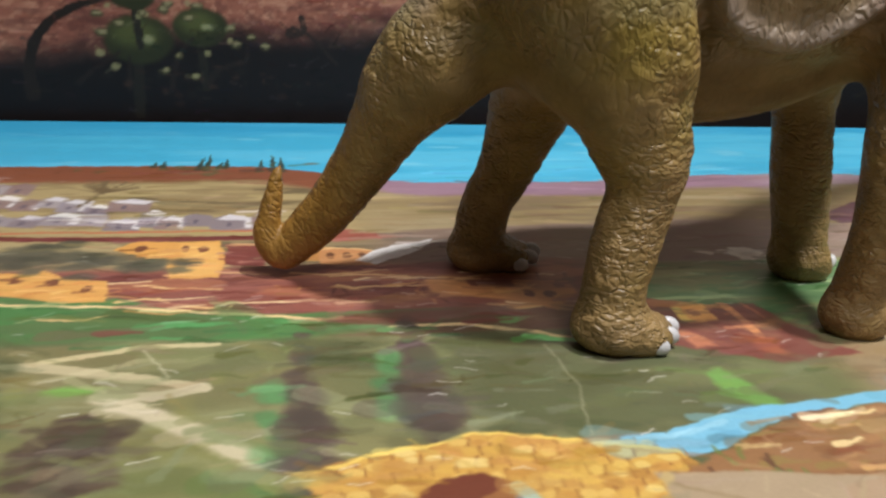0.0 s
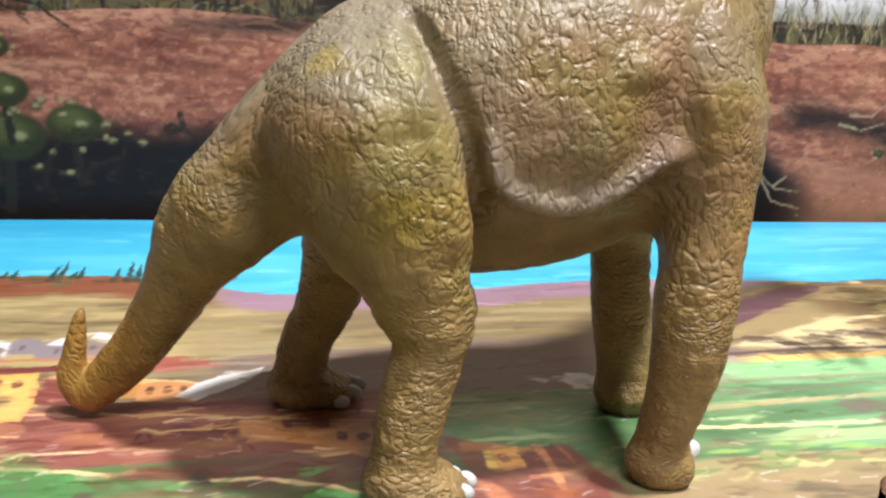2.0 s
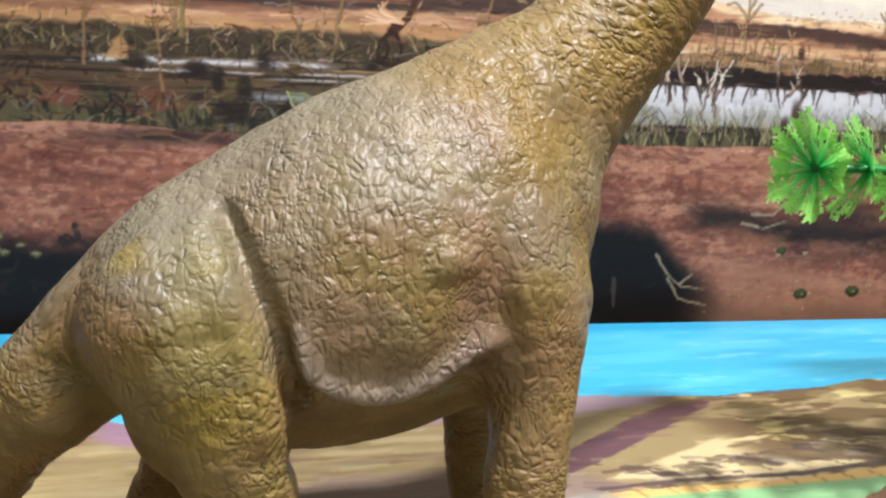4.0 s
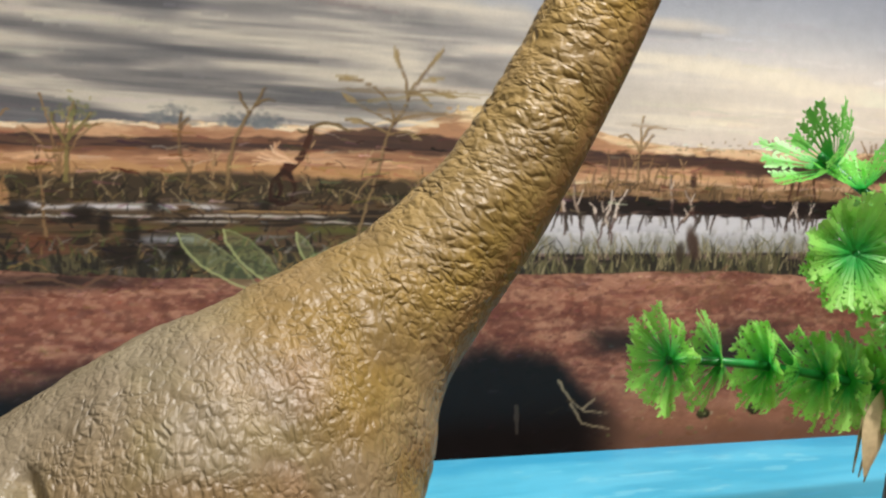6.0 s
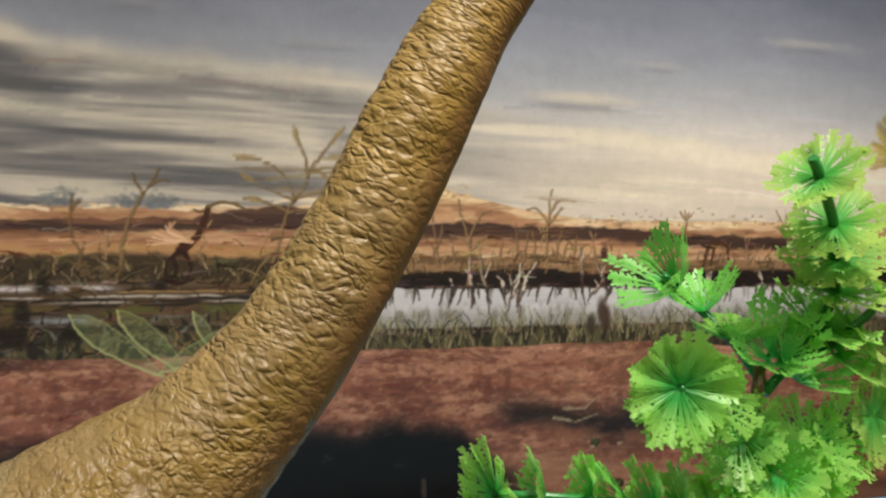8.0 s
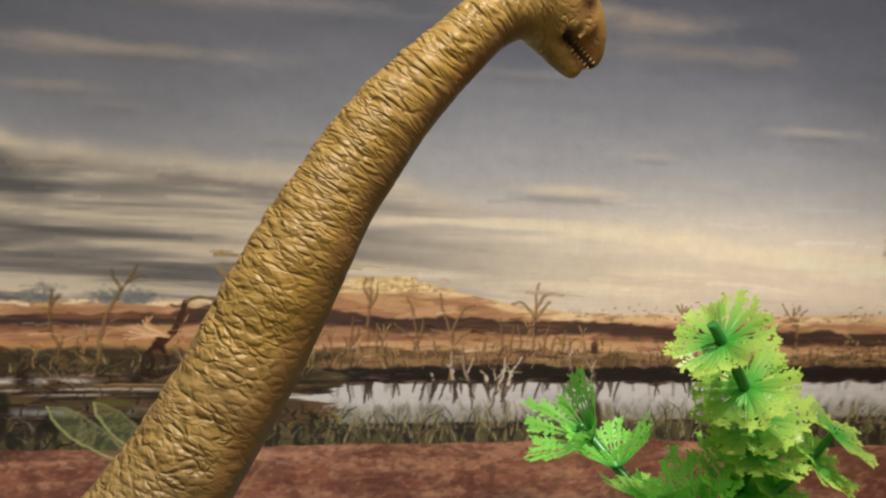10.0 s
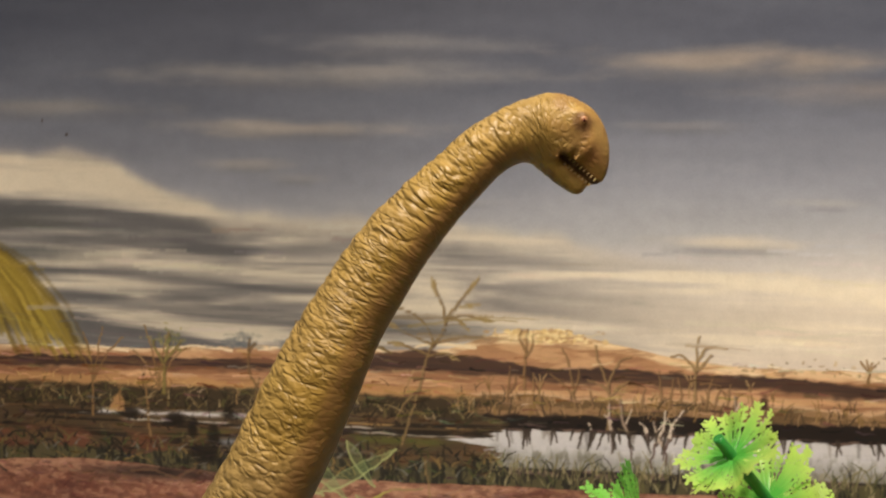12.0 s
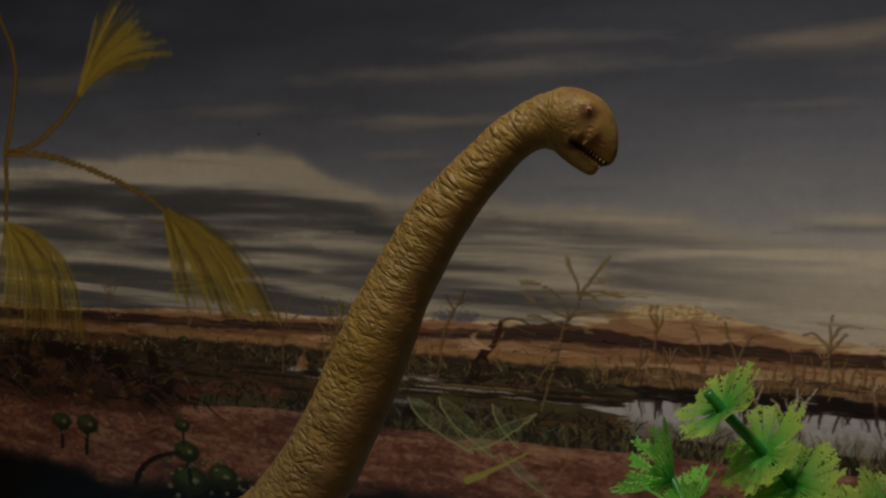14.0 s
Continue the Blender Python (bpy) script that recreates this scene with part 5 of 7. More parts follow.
    s.poly([(0.030, 0.440), (0.038, 0.452), (0.050, 0.462), (0.062, 0.466), (0.074, 0.473), (0.072, 0.464), (0.06, 0.448), (0.04, 0.434)], (236, 232, 226), 0.0008)
    for k in range(30):
        s.blob(rng.gauss(-0.125, 0.018), rng.gauss(0.458, 0.009), rng.uniform(0.004, 0.010), rng.uniform(0.004, 0.008), rng.choice(((84, 82, 66), (98, 96, 74), (72, 74, 58))), 0.45, 0.8)
    for k in range(18):
        s.blob(rng.gauss(-0.078, 0.014), rng.gauss(0.438, 0.006), rng.uniform(0.004, 0.008), rng.uniform(0.003, 0.006), rng.choice(((84, 82, 66), (98, 96, 74), (76, 84, 58))), 0.45, 0.8)
    for k in range(24):
        a = math.radians(rng.uniform(20, 160))
        s.stroke([(-0.118, 0.575), (-0.118 + 0.022 * math.cos(a), 0.575 + 0.030 * math.sin(a))], 0.0014, (110, 94, 66), end=0.0006, alpha=0.7)
    s.stroke([(-0.126, 0.545), (-0.118, 0.575)], 0.0016, (110, 94, 66))
    for x, z, tall in ((-0.066, 0.634, 0.034), (-0.061, 0.632, 0.044), (-0.048, 0.634, 0.028), (-0.052, 0.634, 0.020), (-0.024, 0.629, 0.030), (-0.016, 0.629, 0.044), (-0.010, 0.629, 0.036), (-0.091, 0.640, 0.018), (-0.097, 0.641, 0.014)):
        for k in range(9):
            t = k / 8
            s.blob(x + rng.uniform(-0.0008, 0.0008), z + tall * t, 0.0030 * (1 - 0.85 * t), tall * 0.10, rng.choice(((52, 64, 52), (66, 74, 52), (44, 54, 48))), 0.4, 0.85)
    for k in range(30):
        s.blob(rng.uniform(-0.30, 0.06), rng.gauss(0.632, 0.006), rng.uniform(0.002, 0.006), rng.uniform(0.002, 0.005), rng.choice(((92, 84, 52), (104, 66, 46), (124, 82, 52), (86, 92, 58))), 0.4, 0.6)
    # red barn with orange ribs
    s.poly([(0.152, 0.384), (0.180, 0.368), (0.209, 0.368), (0.213, 0.345), (0.222, 0.322), (0.229, 0.313), (0.191, 0.307), (0.168, 0.320), (0.150, 0.328), (0.158, 0.352)], (126, 68, 58), 0.0016, 0.92)
    for k in range(26):
        x, y = rng.uniform(0.158, 0.212), rng.uniform(0.316, 0.362)
        s.stroke([(x, y), (x + rng.uniform(0.004, 0.014), y - rng.uniform(0.0, 0.008))], rng.uniform(0.0010, 0.0030), rng.choice(((146, 84, 66), (104, 52, 48), (134, 92, 66), (118, 60, 54))), end=0.0010, soft=0.0015, alpha=0.5)
    s.poly([(0.191, 0.370), (0.196, 0.369), (0.197, 0.348), (0.195, 0.331), (0.191, 0.330), (0.193, 0.348)], (212, 138, 82), 0.0009, 0.92)
    s.stroke([(0.203, 0.369), (0.206, 0.352), (0.206, 0.338)], 0.0010, (186, 112, 70), end=0.0006, alpha=0.7)
    s.poly([(0.186, 0.335), (0.200, 0.331), (0.196, 0.312), (0.188, 0.317)], (176, 98, 66), 0.003, 0.7)
    s.poly([(0.167, 0.366), (0.174, 0.370), (0.185, 0.369), (0.183, 0.350), (0.174, 0.349), (0.167, 0.352)], (224, 156, 76), 0.0008)
    s.poly([(0.167, 0.366), (0.172, 0.368), (0.171, 0.351), (0.167, 0.352)], (240, 208, 92), 0.0008)
    s.poly([(0.174, 0.364), (0.178, 0.363), (0.178, 0.356), (0.174, 0.356)], (144, 84, 56), 0.0006)
    s.poly([(0.158, 0.345), (0.166, 0.340), (0.172, 0.325), (0.162, 0.324)], (206, 128, 84), 0.002, 0.7)
    # ochre terrace and its dark doorways
    s.poly([(0.062, 0.411), (0.130, 0.404), (0.131, 0.388), (0.116, 0.368), (0.100, 0.380), (0.084, 0.386), (0.062, 0.394)], (206, 138, 78), 0.0012, 0.92)
    s.poly([(0.080, 0.409), (0.104, 0.407), (0.102, 0.398), (0.082, 0.400)], (112, 58, 52), 0.0008, 0.9)
    for x, y in ((0.108, 0.389), (0.117, 0.387), (0.125, 0.398)):
        s.blob(x, y, 0.0024, 0.0042, (118, 60, 50), 0.25)
    for k in range(16):
        x, y = rng.uniform(0.066, 0.124), rng.uniform(0.384, 0.404)
        s.stroke([(x, y), (x + rng.uniform(0.006, 0.016), y - rng.uniform(0.0, 0.004))], rng.uniform(0.0008, 0.0020), rng.choice(((226, 164, 96), (180, 112, 66), (150, 84, 62))), end=0.0006, alpha=0.5)
    # white stones and a bright blade of grass
    s.poly([(0.211, 0.440), (0.216, 0.442), (0.224, 0.438), (0.220, 0.435)], (222, 214, 200), 0.0008, 0.85)
    s.poly([(0.230, 0.436), (0.234, 0.446), (0.246, 0.445), (0.250, 0.432), (0.240, 0.425), (0.233, 0.427)], (226, 218, 202), 0.0010, 0.9)
    s.blob(0.240, 0.435, 0.0045, 0.0035, (186, 170, 146), 0.5, 0.6)
    s.poly([(0.155, 0.302), (0.163, 0.306), (0.168, 0.292), (0.174, 0.273), (0.163, 0.276), (0.156, 0.288)], (112, 164, 74), 0.0022, 0.9)
    # pale path
    s.stroke([(-0.135, 0.330), (-0.098, 0.333), (-0.060, 0.345), (-0.03, 0.345)], 0.0026, (204, 190, 138), end=0.0016, alpha=0.9)
    s.stroke([(-0.10, 0.332), (-0.065, 0.321), (-0.033, 0.309)], 0.0036, (196, 182, 138), end=0.0030, alpha=0.85)
    s.stroke([(-0.033, 0.309), (-0.050, 0.303), (-0.068, 0.304)], 0.0034, (190, 178, 140), end=0.0030, alpha=0.85)
    s.stroke([(-0.068, 0.304), (-0.045, 0.288), (-0.026, 0.272), (-0.012, 0.258)], 0.0040, (198, 186, 148), end=0.0052, soft=0.002, alpha=0.9)
    s.blob(-0.078, 0.310, 0.009, 0.004, (120, 180, 72), 0.5, 0.8)
    # cypresses, bush, bright grass
    def cypress(x, y0, y1, w):
        for k in range(16):
            s.blob(x - w * rng.uniform(0.5, 1.1), y0 + (y1 - y0) * rng.uniform(0.15, 0.65), w * rng.uniform(0.25, 0.5), w * rng.uniform(0.3, 0.7), rng.choice(((88, 138, 80), (76, 124, 72), (98, 150, 88))), 0.4, 0.6)
        for k in range(80):
            t = rng.random()
            r = w * (1 - 0.75 * t) * (0.55 + 0.45 * min(1, t * 6))
            s.blob(x + rng.uniform(-0.7, 0.7) * r, y0 + t * (y1 - y0), r * rng.uniform(0.4, 0.75), r * rng.uniform(0.6, 1.1), rng.choice(((84, 68, 60), (72, 62, 54), (92, 80, 66), (78, 82, 62))), 0.45, 0.58)

    cypress(0.003, 0.225, 0.352, 0.0125)
    cypress(0.046, 0.266, 0.366, 0.0125)
    s.poly([(-0.084, 0.276), (-0.078, 0.290), (-0.068, 0.294), (-0.060, 0.284), (-0.053, 0.279), (-0.058, 0.268), (-0.052, 0.258), (-0.056, 0.248), (-0.066, 0.243), (-0.080, 0.248), (-0.088, 0.260)], (80, 64, 52), 0.0020, 0.9)
    for k in range(60):
        s.blob(rng.gauss(-0.070, 0.009), rng.gauss(0.267, 0.012), rng.uniform(0.002, 0.006), rng.uniform(0.002, 0.006), rng.choice(((84, 68, 54), (66, 54, 44), (96, 84, 60), (74, 78, 50))), 0.5, 0.55)
    for k in range(16):
        s.blob(rng.gauss(-0.118, 0.010), rng.gauss(0.300, 0.018), rng.uniform(0.004, 0.010), rng.uniform(0.004, 0.010), rng.choice(((74, 96, 58), (92, 84, 58), (70, 80, 50))), 0.5, 0.6)
    # river, banks, bridge
    s.poly([(0.095, 0.256), (0.108, 0.2605), (0.123, 0.262), (0.138, 0.268), (0.159, 0.2745), (0.194, 0.278), (0.25, 0.287), (0.25, 0.278), (0.210, 0.273), (0.171, 0.266), (0.152, 0.258), (0.140, 0.249), (0.127, 0.246), (0.110, 0.252)], (112, 178, 204), 0.0008)
    s.stroke([(0.112, 0.258), (0.130, 0.260), (0.146, 0.266)], 0.0016, (150, 200, 216), alpha=0.6)
    s.stroke([(0.132, 0.252), (0.146, 0.259)], 0.0020, (92, 160, 190), alpha=0.6)
    s.poly([(0.130, 0.244), (0.142, 0.249), (0.154, 0.258), (0.172, 0.2655), (0.21, 0.2725), (0.27, 0.280), (0.27, 0.20), (0.10, 0.20), (0.11, 0.235)], (146, 104, 64), 0.0012)
    for k in range(60):
        x, y = rng.uniform(0.145, 0.24), rng.uniform(0.225, 0.268)
        s.stroke([(x, y), (x + rng.uniform(0.004, 0.016), y + rng.uniform(-0.002, 0.004))], rng.uniform(0.001, 0.003), rng.choice(((166, 118, 70), (128, 86, 52), (184, 140, 88), (108, 74, 48), (138, 122, 62))), end=0.001, alpha=0.55)
    for k in range(34):
        x, y = rng.uniform(0.14, 0.25), rng.uniform(0.215, 0.275)
        s.stroke([(x, y), (x + rng.uniform(0.008, 0.02), y + rng.uniform(0.0, 0.004))], rng.uniform(0.0008, 0.0022), rng.choice(((232, 206, 140), (206, 160, 92), (124, 78, 48), (240, 226, 176))), end=0.0008, alpha=0.85)
    for k in range(16):
        x, y = rng.uniform(0.10, 0.16), rng.uniform(0.22, 0.246)
        s.stroke([(x, y), (x + rng.uniform(-0.003, 0.003), y + 0.006)], 0.0008, rng.choice(((106, 120, 58), (92, 60, 44))), alpha=0.8)
    deck = [(0.000, 0.250), (0.014, 0.252), (0.022, 0.258), (0.045, 0.262), (0.058, 0.268), (0.070, 0.266), (0.095, 0.258), (0.122, 0.250), (0.126, 0.243), (0.112, 0.236), (0.11, 0.20), (0.01, 0.20), (0.006, 0.236)]
    s.poly(deck, (198, 150, 66), 0.0008)
    for row in range(7):
        for k in range(20):
            t = (k + 0.5 * (row % 2)) / 20
            x = 0.002 + 0.124 * t
            y = 0.248 + 0.014 * math.sin(math.pi * min(1, max(0, t))) ** 0.8 - 0.0062 * row
            x, y = x + rng.uniform(-0.0012, 0.0012), y + rng.uniform(-0.001, 0.001)
            s.blob(x, y, rng.uniform(0.0024, 0.0044), rng.uniform(0.0018, 0.0028), rng.choice(((218, 180, 88), (206, 160, 66), (186, 132, 58), (226, 200, 116), (170, 120, 52))), 0.35, 0.75)
            if rng.random() < 0.7:
                s.stroke([(x + 0.0032, y + 0.0025), (x + 0.0032 + rng.uniform(-0.001, 0.001), y - 0.0025)], 0.0005, (142, 92, 44), alpha=0.8)
    s.stroke(deck[:8], 0.0010, (226, 190, 84))
    s.poly([(0.034, 0.200), (0.036, 0.236), (0.044, 0.243), (0.056, 0.244), (0.066, 0.238), (0.070, 0.228), (0.072, 0.200)], (112, 58, 40), 0.001)
    s.stroke([(0.066, 0.236), (0.07, 0.226), (0.072, 0.20)], 0.0026, (140, 190, 196))
    s.poly([(0.110, 0.238), (0.14, 0.236), (0.20, 0.226), (0.20, 0.20), (0.11, 0.20)], (164, 142, 110), 0.0012)
    # loose brushwork
    s.dabs(260, (-0.20, 0.22), (0.30, 0.40), 0.016, 0.0050, 13, 205, 0.35, 0.35)
    s.dabs(360, (-0.20, 0.22), (0.30, 0.36), 0.008, 0.0022, 16, 201, 0.35, 0.45)
    s.dabs(800, (-0.20, 0.36), (0.50, 0.47), 0.007, 0.0014, 17, 202, 0.25, 0.6)
    s.dabs(500, (-0.20, 0.22), (0.30, 0.36), 0.004, 0.0008, 16, 204, 0.8, 0.4)
    s.dabs(700, (-0.30, 0.46), (0.80, 0.64), 0.014, 0.0022, 15, 203, 0.10, 0.6)
    # near inks greyed and lifted a little, a wash of gloss put into the colour
    grey = s.c.mean(1)[:, None]
    blend_by = step(0.50, 0.44, v)[:, None]
    s.c += blend_by * (1.03 * (grey + 0.88 * (s.c - grey)) - s.c)
    # scuffs and fold marks
    for k in range(150):
        x, y = rng.uniform(-0.12, 0.42), rng.uniform(0.24, 0.46)
        a, r = rng.uniform(-0.5, 0.6), rng.uniform(0.002, 0.010)
        s.stroke([(x, y), (x + 0.5 * r * math.cos(a), y + 0.5 * r * math.sin(a) + rng.uniform(-0.001, 0.001)), (x + r * math.cos(a), y + r * math.sin(a))], 0.00035, (226, 222, 212), soft=0.0006, alpha=rng.uniform(0.3, 0.75))
    for k in range(26):
        x, y = rng.uniform(-0.2, 0.6), rng.uniform(0.46, 0.76)
        r = rng.uniform(0.004, 0.014)
        s.stroke([(x, y), (x + r, y + rng.uniform(-0.002, 0.002))], 0.0006, (228, 226, 220), alpha=rng.uniform(0.12, 0.4))
    s.stroke([(0.100, 0.334), (0.103, 0.296), (0.097, 0.262)], 0.0004, (178, 172, 140), alpha=0.45)
    s.stroke([(-0.058, 0.342), (-0.045, 0.318)], 0.0005, (200, 194, 160), alpha=0.6)
    for k in range(9):
        x = 0.385 + rng.uniform(-0.02, 0.03)
        s.blob(x, 0.335 + rng.uniform(-0.014, 0.02), rng.uniform(0.002, 0.006), rng.uniform(0.002, 0.004), (220, 212, 150), 0.3, 0.85)


def on_table(u, v):
    reach = np.where(v < 0.70, v, 0.70 + (v - 0.70) * (far_edge(u) - 0.70) / 0.10)
    return np.stack([u, reach, np.zeros(len(u))], 1), u, reach


MAT_U = np.concatenate([np.linspace(-0.45, -0.11, 130, endpoint=False), np.linspace(-0.11, 0.42, 620, endpoint=False), np.linspace(0.42, 1.10, 270)])
MAT_V = np.concatenate([np.linspace(-0.10, 0.20, 40, endpoint=False), np.linspace(0.20, 0.46, 330, endpoint=False), np.linspace(0.46, 0.80, 250)])
play_mat = printed("printed_play_mat", MAT_U, MAT_V, on_table, paint_mat, M_MAT)
tagged(play_mat, "scuffed glossy mat with a painted coastal valley on the table", "play mat")


# ---- the toy: one moulded long-necked dinosaur ----
def smooth_line(points, per=4):
    p = np.array(points, float)
    ext = np.vstack([2 * p[0] - p[1], p, 2 * p[-1] - p[-2]])
    out = []
    for k in range(1, len(ext) - 2):
        for t in np.arange(per) / per:
            a, b, c, d = ext[k - 1 : k + 3]
            out.append(0.5 * (2 * b + (c - a) * t + (2 * a - 5 * b + 4 * c - d) * t**2 + (3 * b - a - 3 * c + d) * t**3))
    return np.array(out + [p[-1]])


class Clay:
    """A block of distances to a soft body, built up from tapering limbs."""

    def __init__(self, lo, hi, h):
        self.lo, self.h = np.array(lo), h
        self.n = np.ceil((np.array(hi) - lo) / h).astype(int) + 1
        self.d = np.full(self.n, 1.0, np.float32)

    def window(self, lo, hi):
        a = np.clip(np.floor((lo - self.lo) / self.h).astype(int), 0, self.n - 1)
        b = np.clip(np.ceil((hi - self.lo) / self.h).astype(int) + 1, 1, self.n)
        sl = tuple(slice(i, j) for i, j in zip(a, b))
        ax = [(self.lo[k] + self.h * np.arange(a[k], b[k])).astype(np.float32) for k in range(3)]
        return sl, ax[0][:, None, None], ax[1][None, :, None], ax[2][None, None, :]

    def join(self, sl, d, k):
        old = self.d[sl]
        h = np.clip(0.5 + 0.5 * (old - d) / k, 0, 1)
        self.d[sl] = old + (d - old) * h - k * h * (1 - h)

    def limb(self, line, k, flat=1.0):
        """Tapering limb along rows of x, y, z, radius; flat scales its breadth in y."""
        block = None
        r = line[:, 3].max()
        pad = r * max(1, flat) + k + 0.004
        sl, X, Y, Z = self.window(line[:, :3].min(0) - pad, line[:, :3].max(0) + pad)
        for a, b in zip(line[:-1], line[1:]):
            ba = b[:3] - a[:3]
            ba = ba * (1, 1 / flat, 1)
            px, py, pz = X - a[0], (Y - a[1]) / flat, Z - a[2]
            t = np.clip((px * ba[0] + py * ba[1] + pz * ba[2]) / (ba @ ba + 1e-12), 0, 1)
            d = np.sqrt((px - t * ba[0]) ** 2 + (py - t * ba[1]) ** 2 + (pz - t * ba[2]) ** 2) - (a[3] + t * (b[3] - a[3]))
            block = d if block is None else np.minimum(block, d)
        self.join(sl, block * min(1.0, flat), k)

    def egg(self, c, r, k, turn=0.0):
        """An ellipsoid, turned about y."""
        c, r = np.array(c), np.array(r)
        m = r.max() + k + 0.004
        sl, X, Y, Z = self.window(c - m, c + m)
        cs, sn = math.cos(turn), math.sin(turn)
        x, y, z = X - c[0], Y - c[1], Z - c[2]
        x, z = x * cs + z * sn, -x * sn + z * cs
        q = np.sqrt((x / r[0]) ** 2 + (y / r[1]) ** 2 + (z / r[2]) ** 2)
        self.join(sl, (q - 1) * r.min(), k)

    def groove(self, a, b, radius, core_y, core):
        """A slit cut into both sides, leaving a core."""
        a, b = np.array(a), np.array(b)
        sl, X, Y, Z = self.window(np.array([min(a[0], b[0]) - 0.01, core_y - 0.03, min(a[1], b[1]) - 0.01]), np.array([max(a[0], b[0]) + 0.01, core_y + 0.03, max(a[1], b[1]) + 0.01]))
        ba = b - a
        t = np.clip(((X - a[0]) * ba[0] + (Z - a[1]) * ba[1]) / (ba @ ba), 0, 1)
        cut = np.hypot(X - a[0] - t * ba[0], Z - a[1] - t * ba[1]) - radius * (0.75 + 0.6 * t)
        cut = np.maximum(cut + 0 * Y, core - np.abs(Y - core_y))
        self.d[sl] = np.maximum(self.d[sl], -cut)

    def skin(self):
        d, n = self.d, self.n
        inside = d < 0
        count = np.zeros(n - 1, np.uint8)
        corners = [(i, j, k) for i in (0, 1) for j in (0, 1) for k in (0, 1)]
        cut = lambda i, j, k: (slice(i, n[0] - 1 + i), slice(j, n[1] - 1 + j), slice(k, n[2] - 1 + k))
        for c in corners:
            count += inside[cut(*c)]
        cells = np.argwhere((count > 0) & (count < 8))
        index = np.full(n - 1, -1, np.int32)
        index[tuple(cells.T)] = np.arange(len(cells))
        vals = {c: d[tuple((cells + c).T)] for c in corners}
        total, hits = np.zeros((len(cells), 3)), np.zeros(len(cells))
        for c in corners:
            for axis in range(3):
                if c[axis]:
                    continue
                e = list(c)
                e[axis] = 1
                va, vb = vals[c], vals[tuple(e)]
                cross = (va < 0) != (vb < 0)
                t = np.where(cross, va / np.where(cross, va - vb, 1), 0)
                point = np.array(c, float)[None] + t[:, None] * np.eye(3)[axis][None]
                total += point * cross[:, None]
                hits += cross
        verts = self.lo + self.h * (cells + total / hits[:, None])
        quads = []
        for axis in range(3):
            b, c = (axis + 1) % 3, (axis + 2) % 3
            sl0, sl1 = [slice(None)] * 3, [slice(None)] * 3
            sl0[axis], sl1[axis] = slice(0, -1), slice(1, None)
            p = inside[tuple(sl0)]
            q = inside[tuple(sl1)]
            e = np.argwhere(p != q)
            e = e[(e[:, b] > 0) & (e[:, c] > 0) & (e[:, b] < n[b] - 1) & (e[:, c] < n[c] - 1)]
            flip = p[tuple(e.T)]
            ring = []
            for ob, oc in ((0, 0), (1, 0), (1, 1), (0, 1)):
                o = e.copy()
                o[:, b] -= ob
                o[:, c] -= oc
                ring.append(index[tuple(o.T)])
            ring = np.stack(ring, 1)
            ring[~flip] = ring[~flip][:, ::-1]
            quads.append(ring)
        return verts, np.concatenate(quads)


def normals_of(verts, quads):
    a, b, c, d = (verts[quads[:, k]] for k in range(4))
    f = np.cross(c - a, d - b)
    out = np.zeros_like(verts)
    for k in range(4):
        for x in range(3):
            out[:, x] += np.bincount(quads[:, k], f[:, x], len(verts))
    return out / (np.linalg.norm(out, axis=1)[:, None] + 1e-20)


def relax(verts, quads, times):
    for _ in range(times):
        total, count = np.zeros_like(verts), np.zeros(len(verts))
        for k in range(4):
            a, b = quads[:, k], quads[:, (k + 1) % 4]
            for i, j in ((a, b), (b, a)):
                count += np.bincount(i, minlength=len(verts))
                for x in range(3):
                    total[:, x] += np.bincount(i, verts[j, x], len(verts))
        verts = 0.4 * verts + 0.6 * total / count[:, None]
    return verts


TORSO = [(0.048, 0.388, 0.096, 0.0175), (0.072, 0.382, 0.1185, 0.0270), (0.100, 0.378, 0.134, 0.038), (0.130, 0.377, 0.141, 0.055), (0.160, 0.376, 0.148, 0.0655), (0.190, 0.376, 0.160, 0.071),
         (0.212, 0.377, 0.174, 0.0655), (0.227, 0.380, 0.189, 0.0555), (0.237, 0.384, 0.204, 0.044)]
NECK = [(0.226, 0.384, 0.198, 0.049), (0.246, 0.385, 0.215, 0.0425), (0.264, 0.386, 0.231, 0.0358), (0.281, 0.388, 0.2475, 0.0318), (0.2985, 0.389, 0.267, 0.0290), (0.3185, 0.390, 0.2955, 0.0262), (0.3355, 0.391, 0.325, 0.0247),
        (0.351, 0.392, 0.356, 0.0240), (0.366, 0.392, 0.388, 0.0228), (0.3825, 0.393, 0.421, 0.0202), (0.407, 0.394, 0.459, 0.0179), (0.432, 0.396, 0.4870, 0.0148), (0.449, 0.399, 0.5038, 0.0140), (0.466, 0.402, 0.5132, 0.0146), (0.480, 0.404, 0.5155, 0.0154)]
TAIL = [(0.060, 0.384, 0.1065, 0.0225), (0.047, 0.394, 0.088, 0.0182), (0.032, 0.405, 0.060, 0.0142), (0.017, 0.414, 0.036, 0.0120), (0.003, 0.420, 0.0195, 0.0104), (-0.006, 0.422, 0.0122, 0.0090), (-0.0122, 0.422, 0.0205, 0.0072), (-0.0102, 0.421, 0.036, 0.0050), (-0.0072, 0.420, 0.0490, 0.0032), (-0.0058, 0.420, 0.0535, 0.0016)]
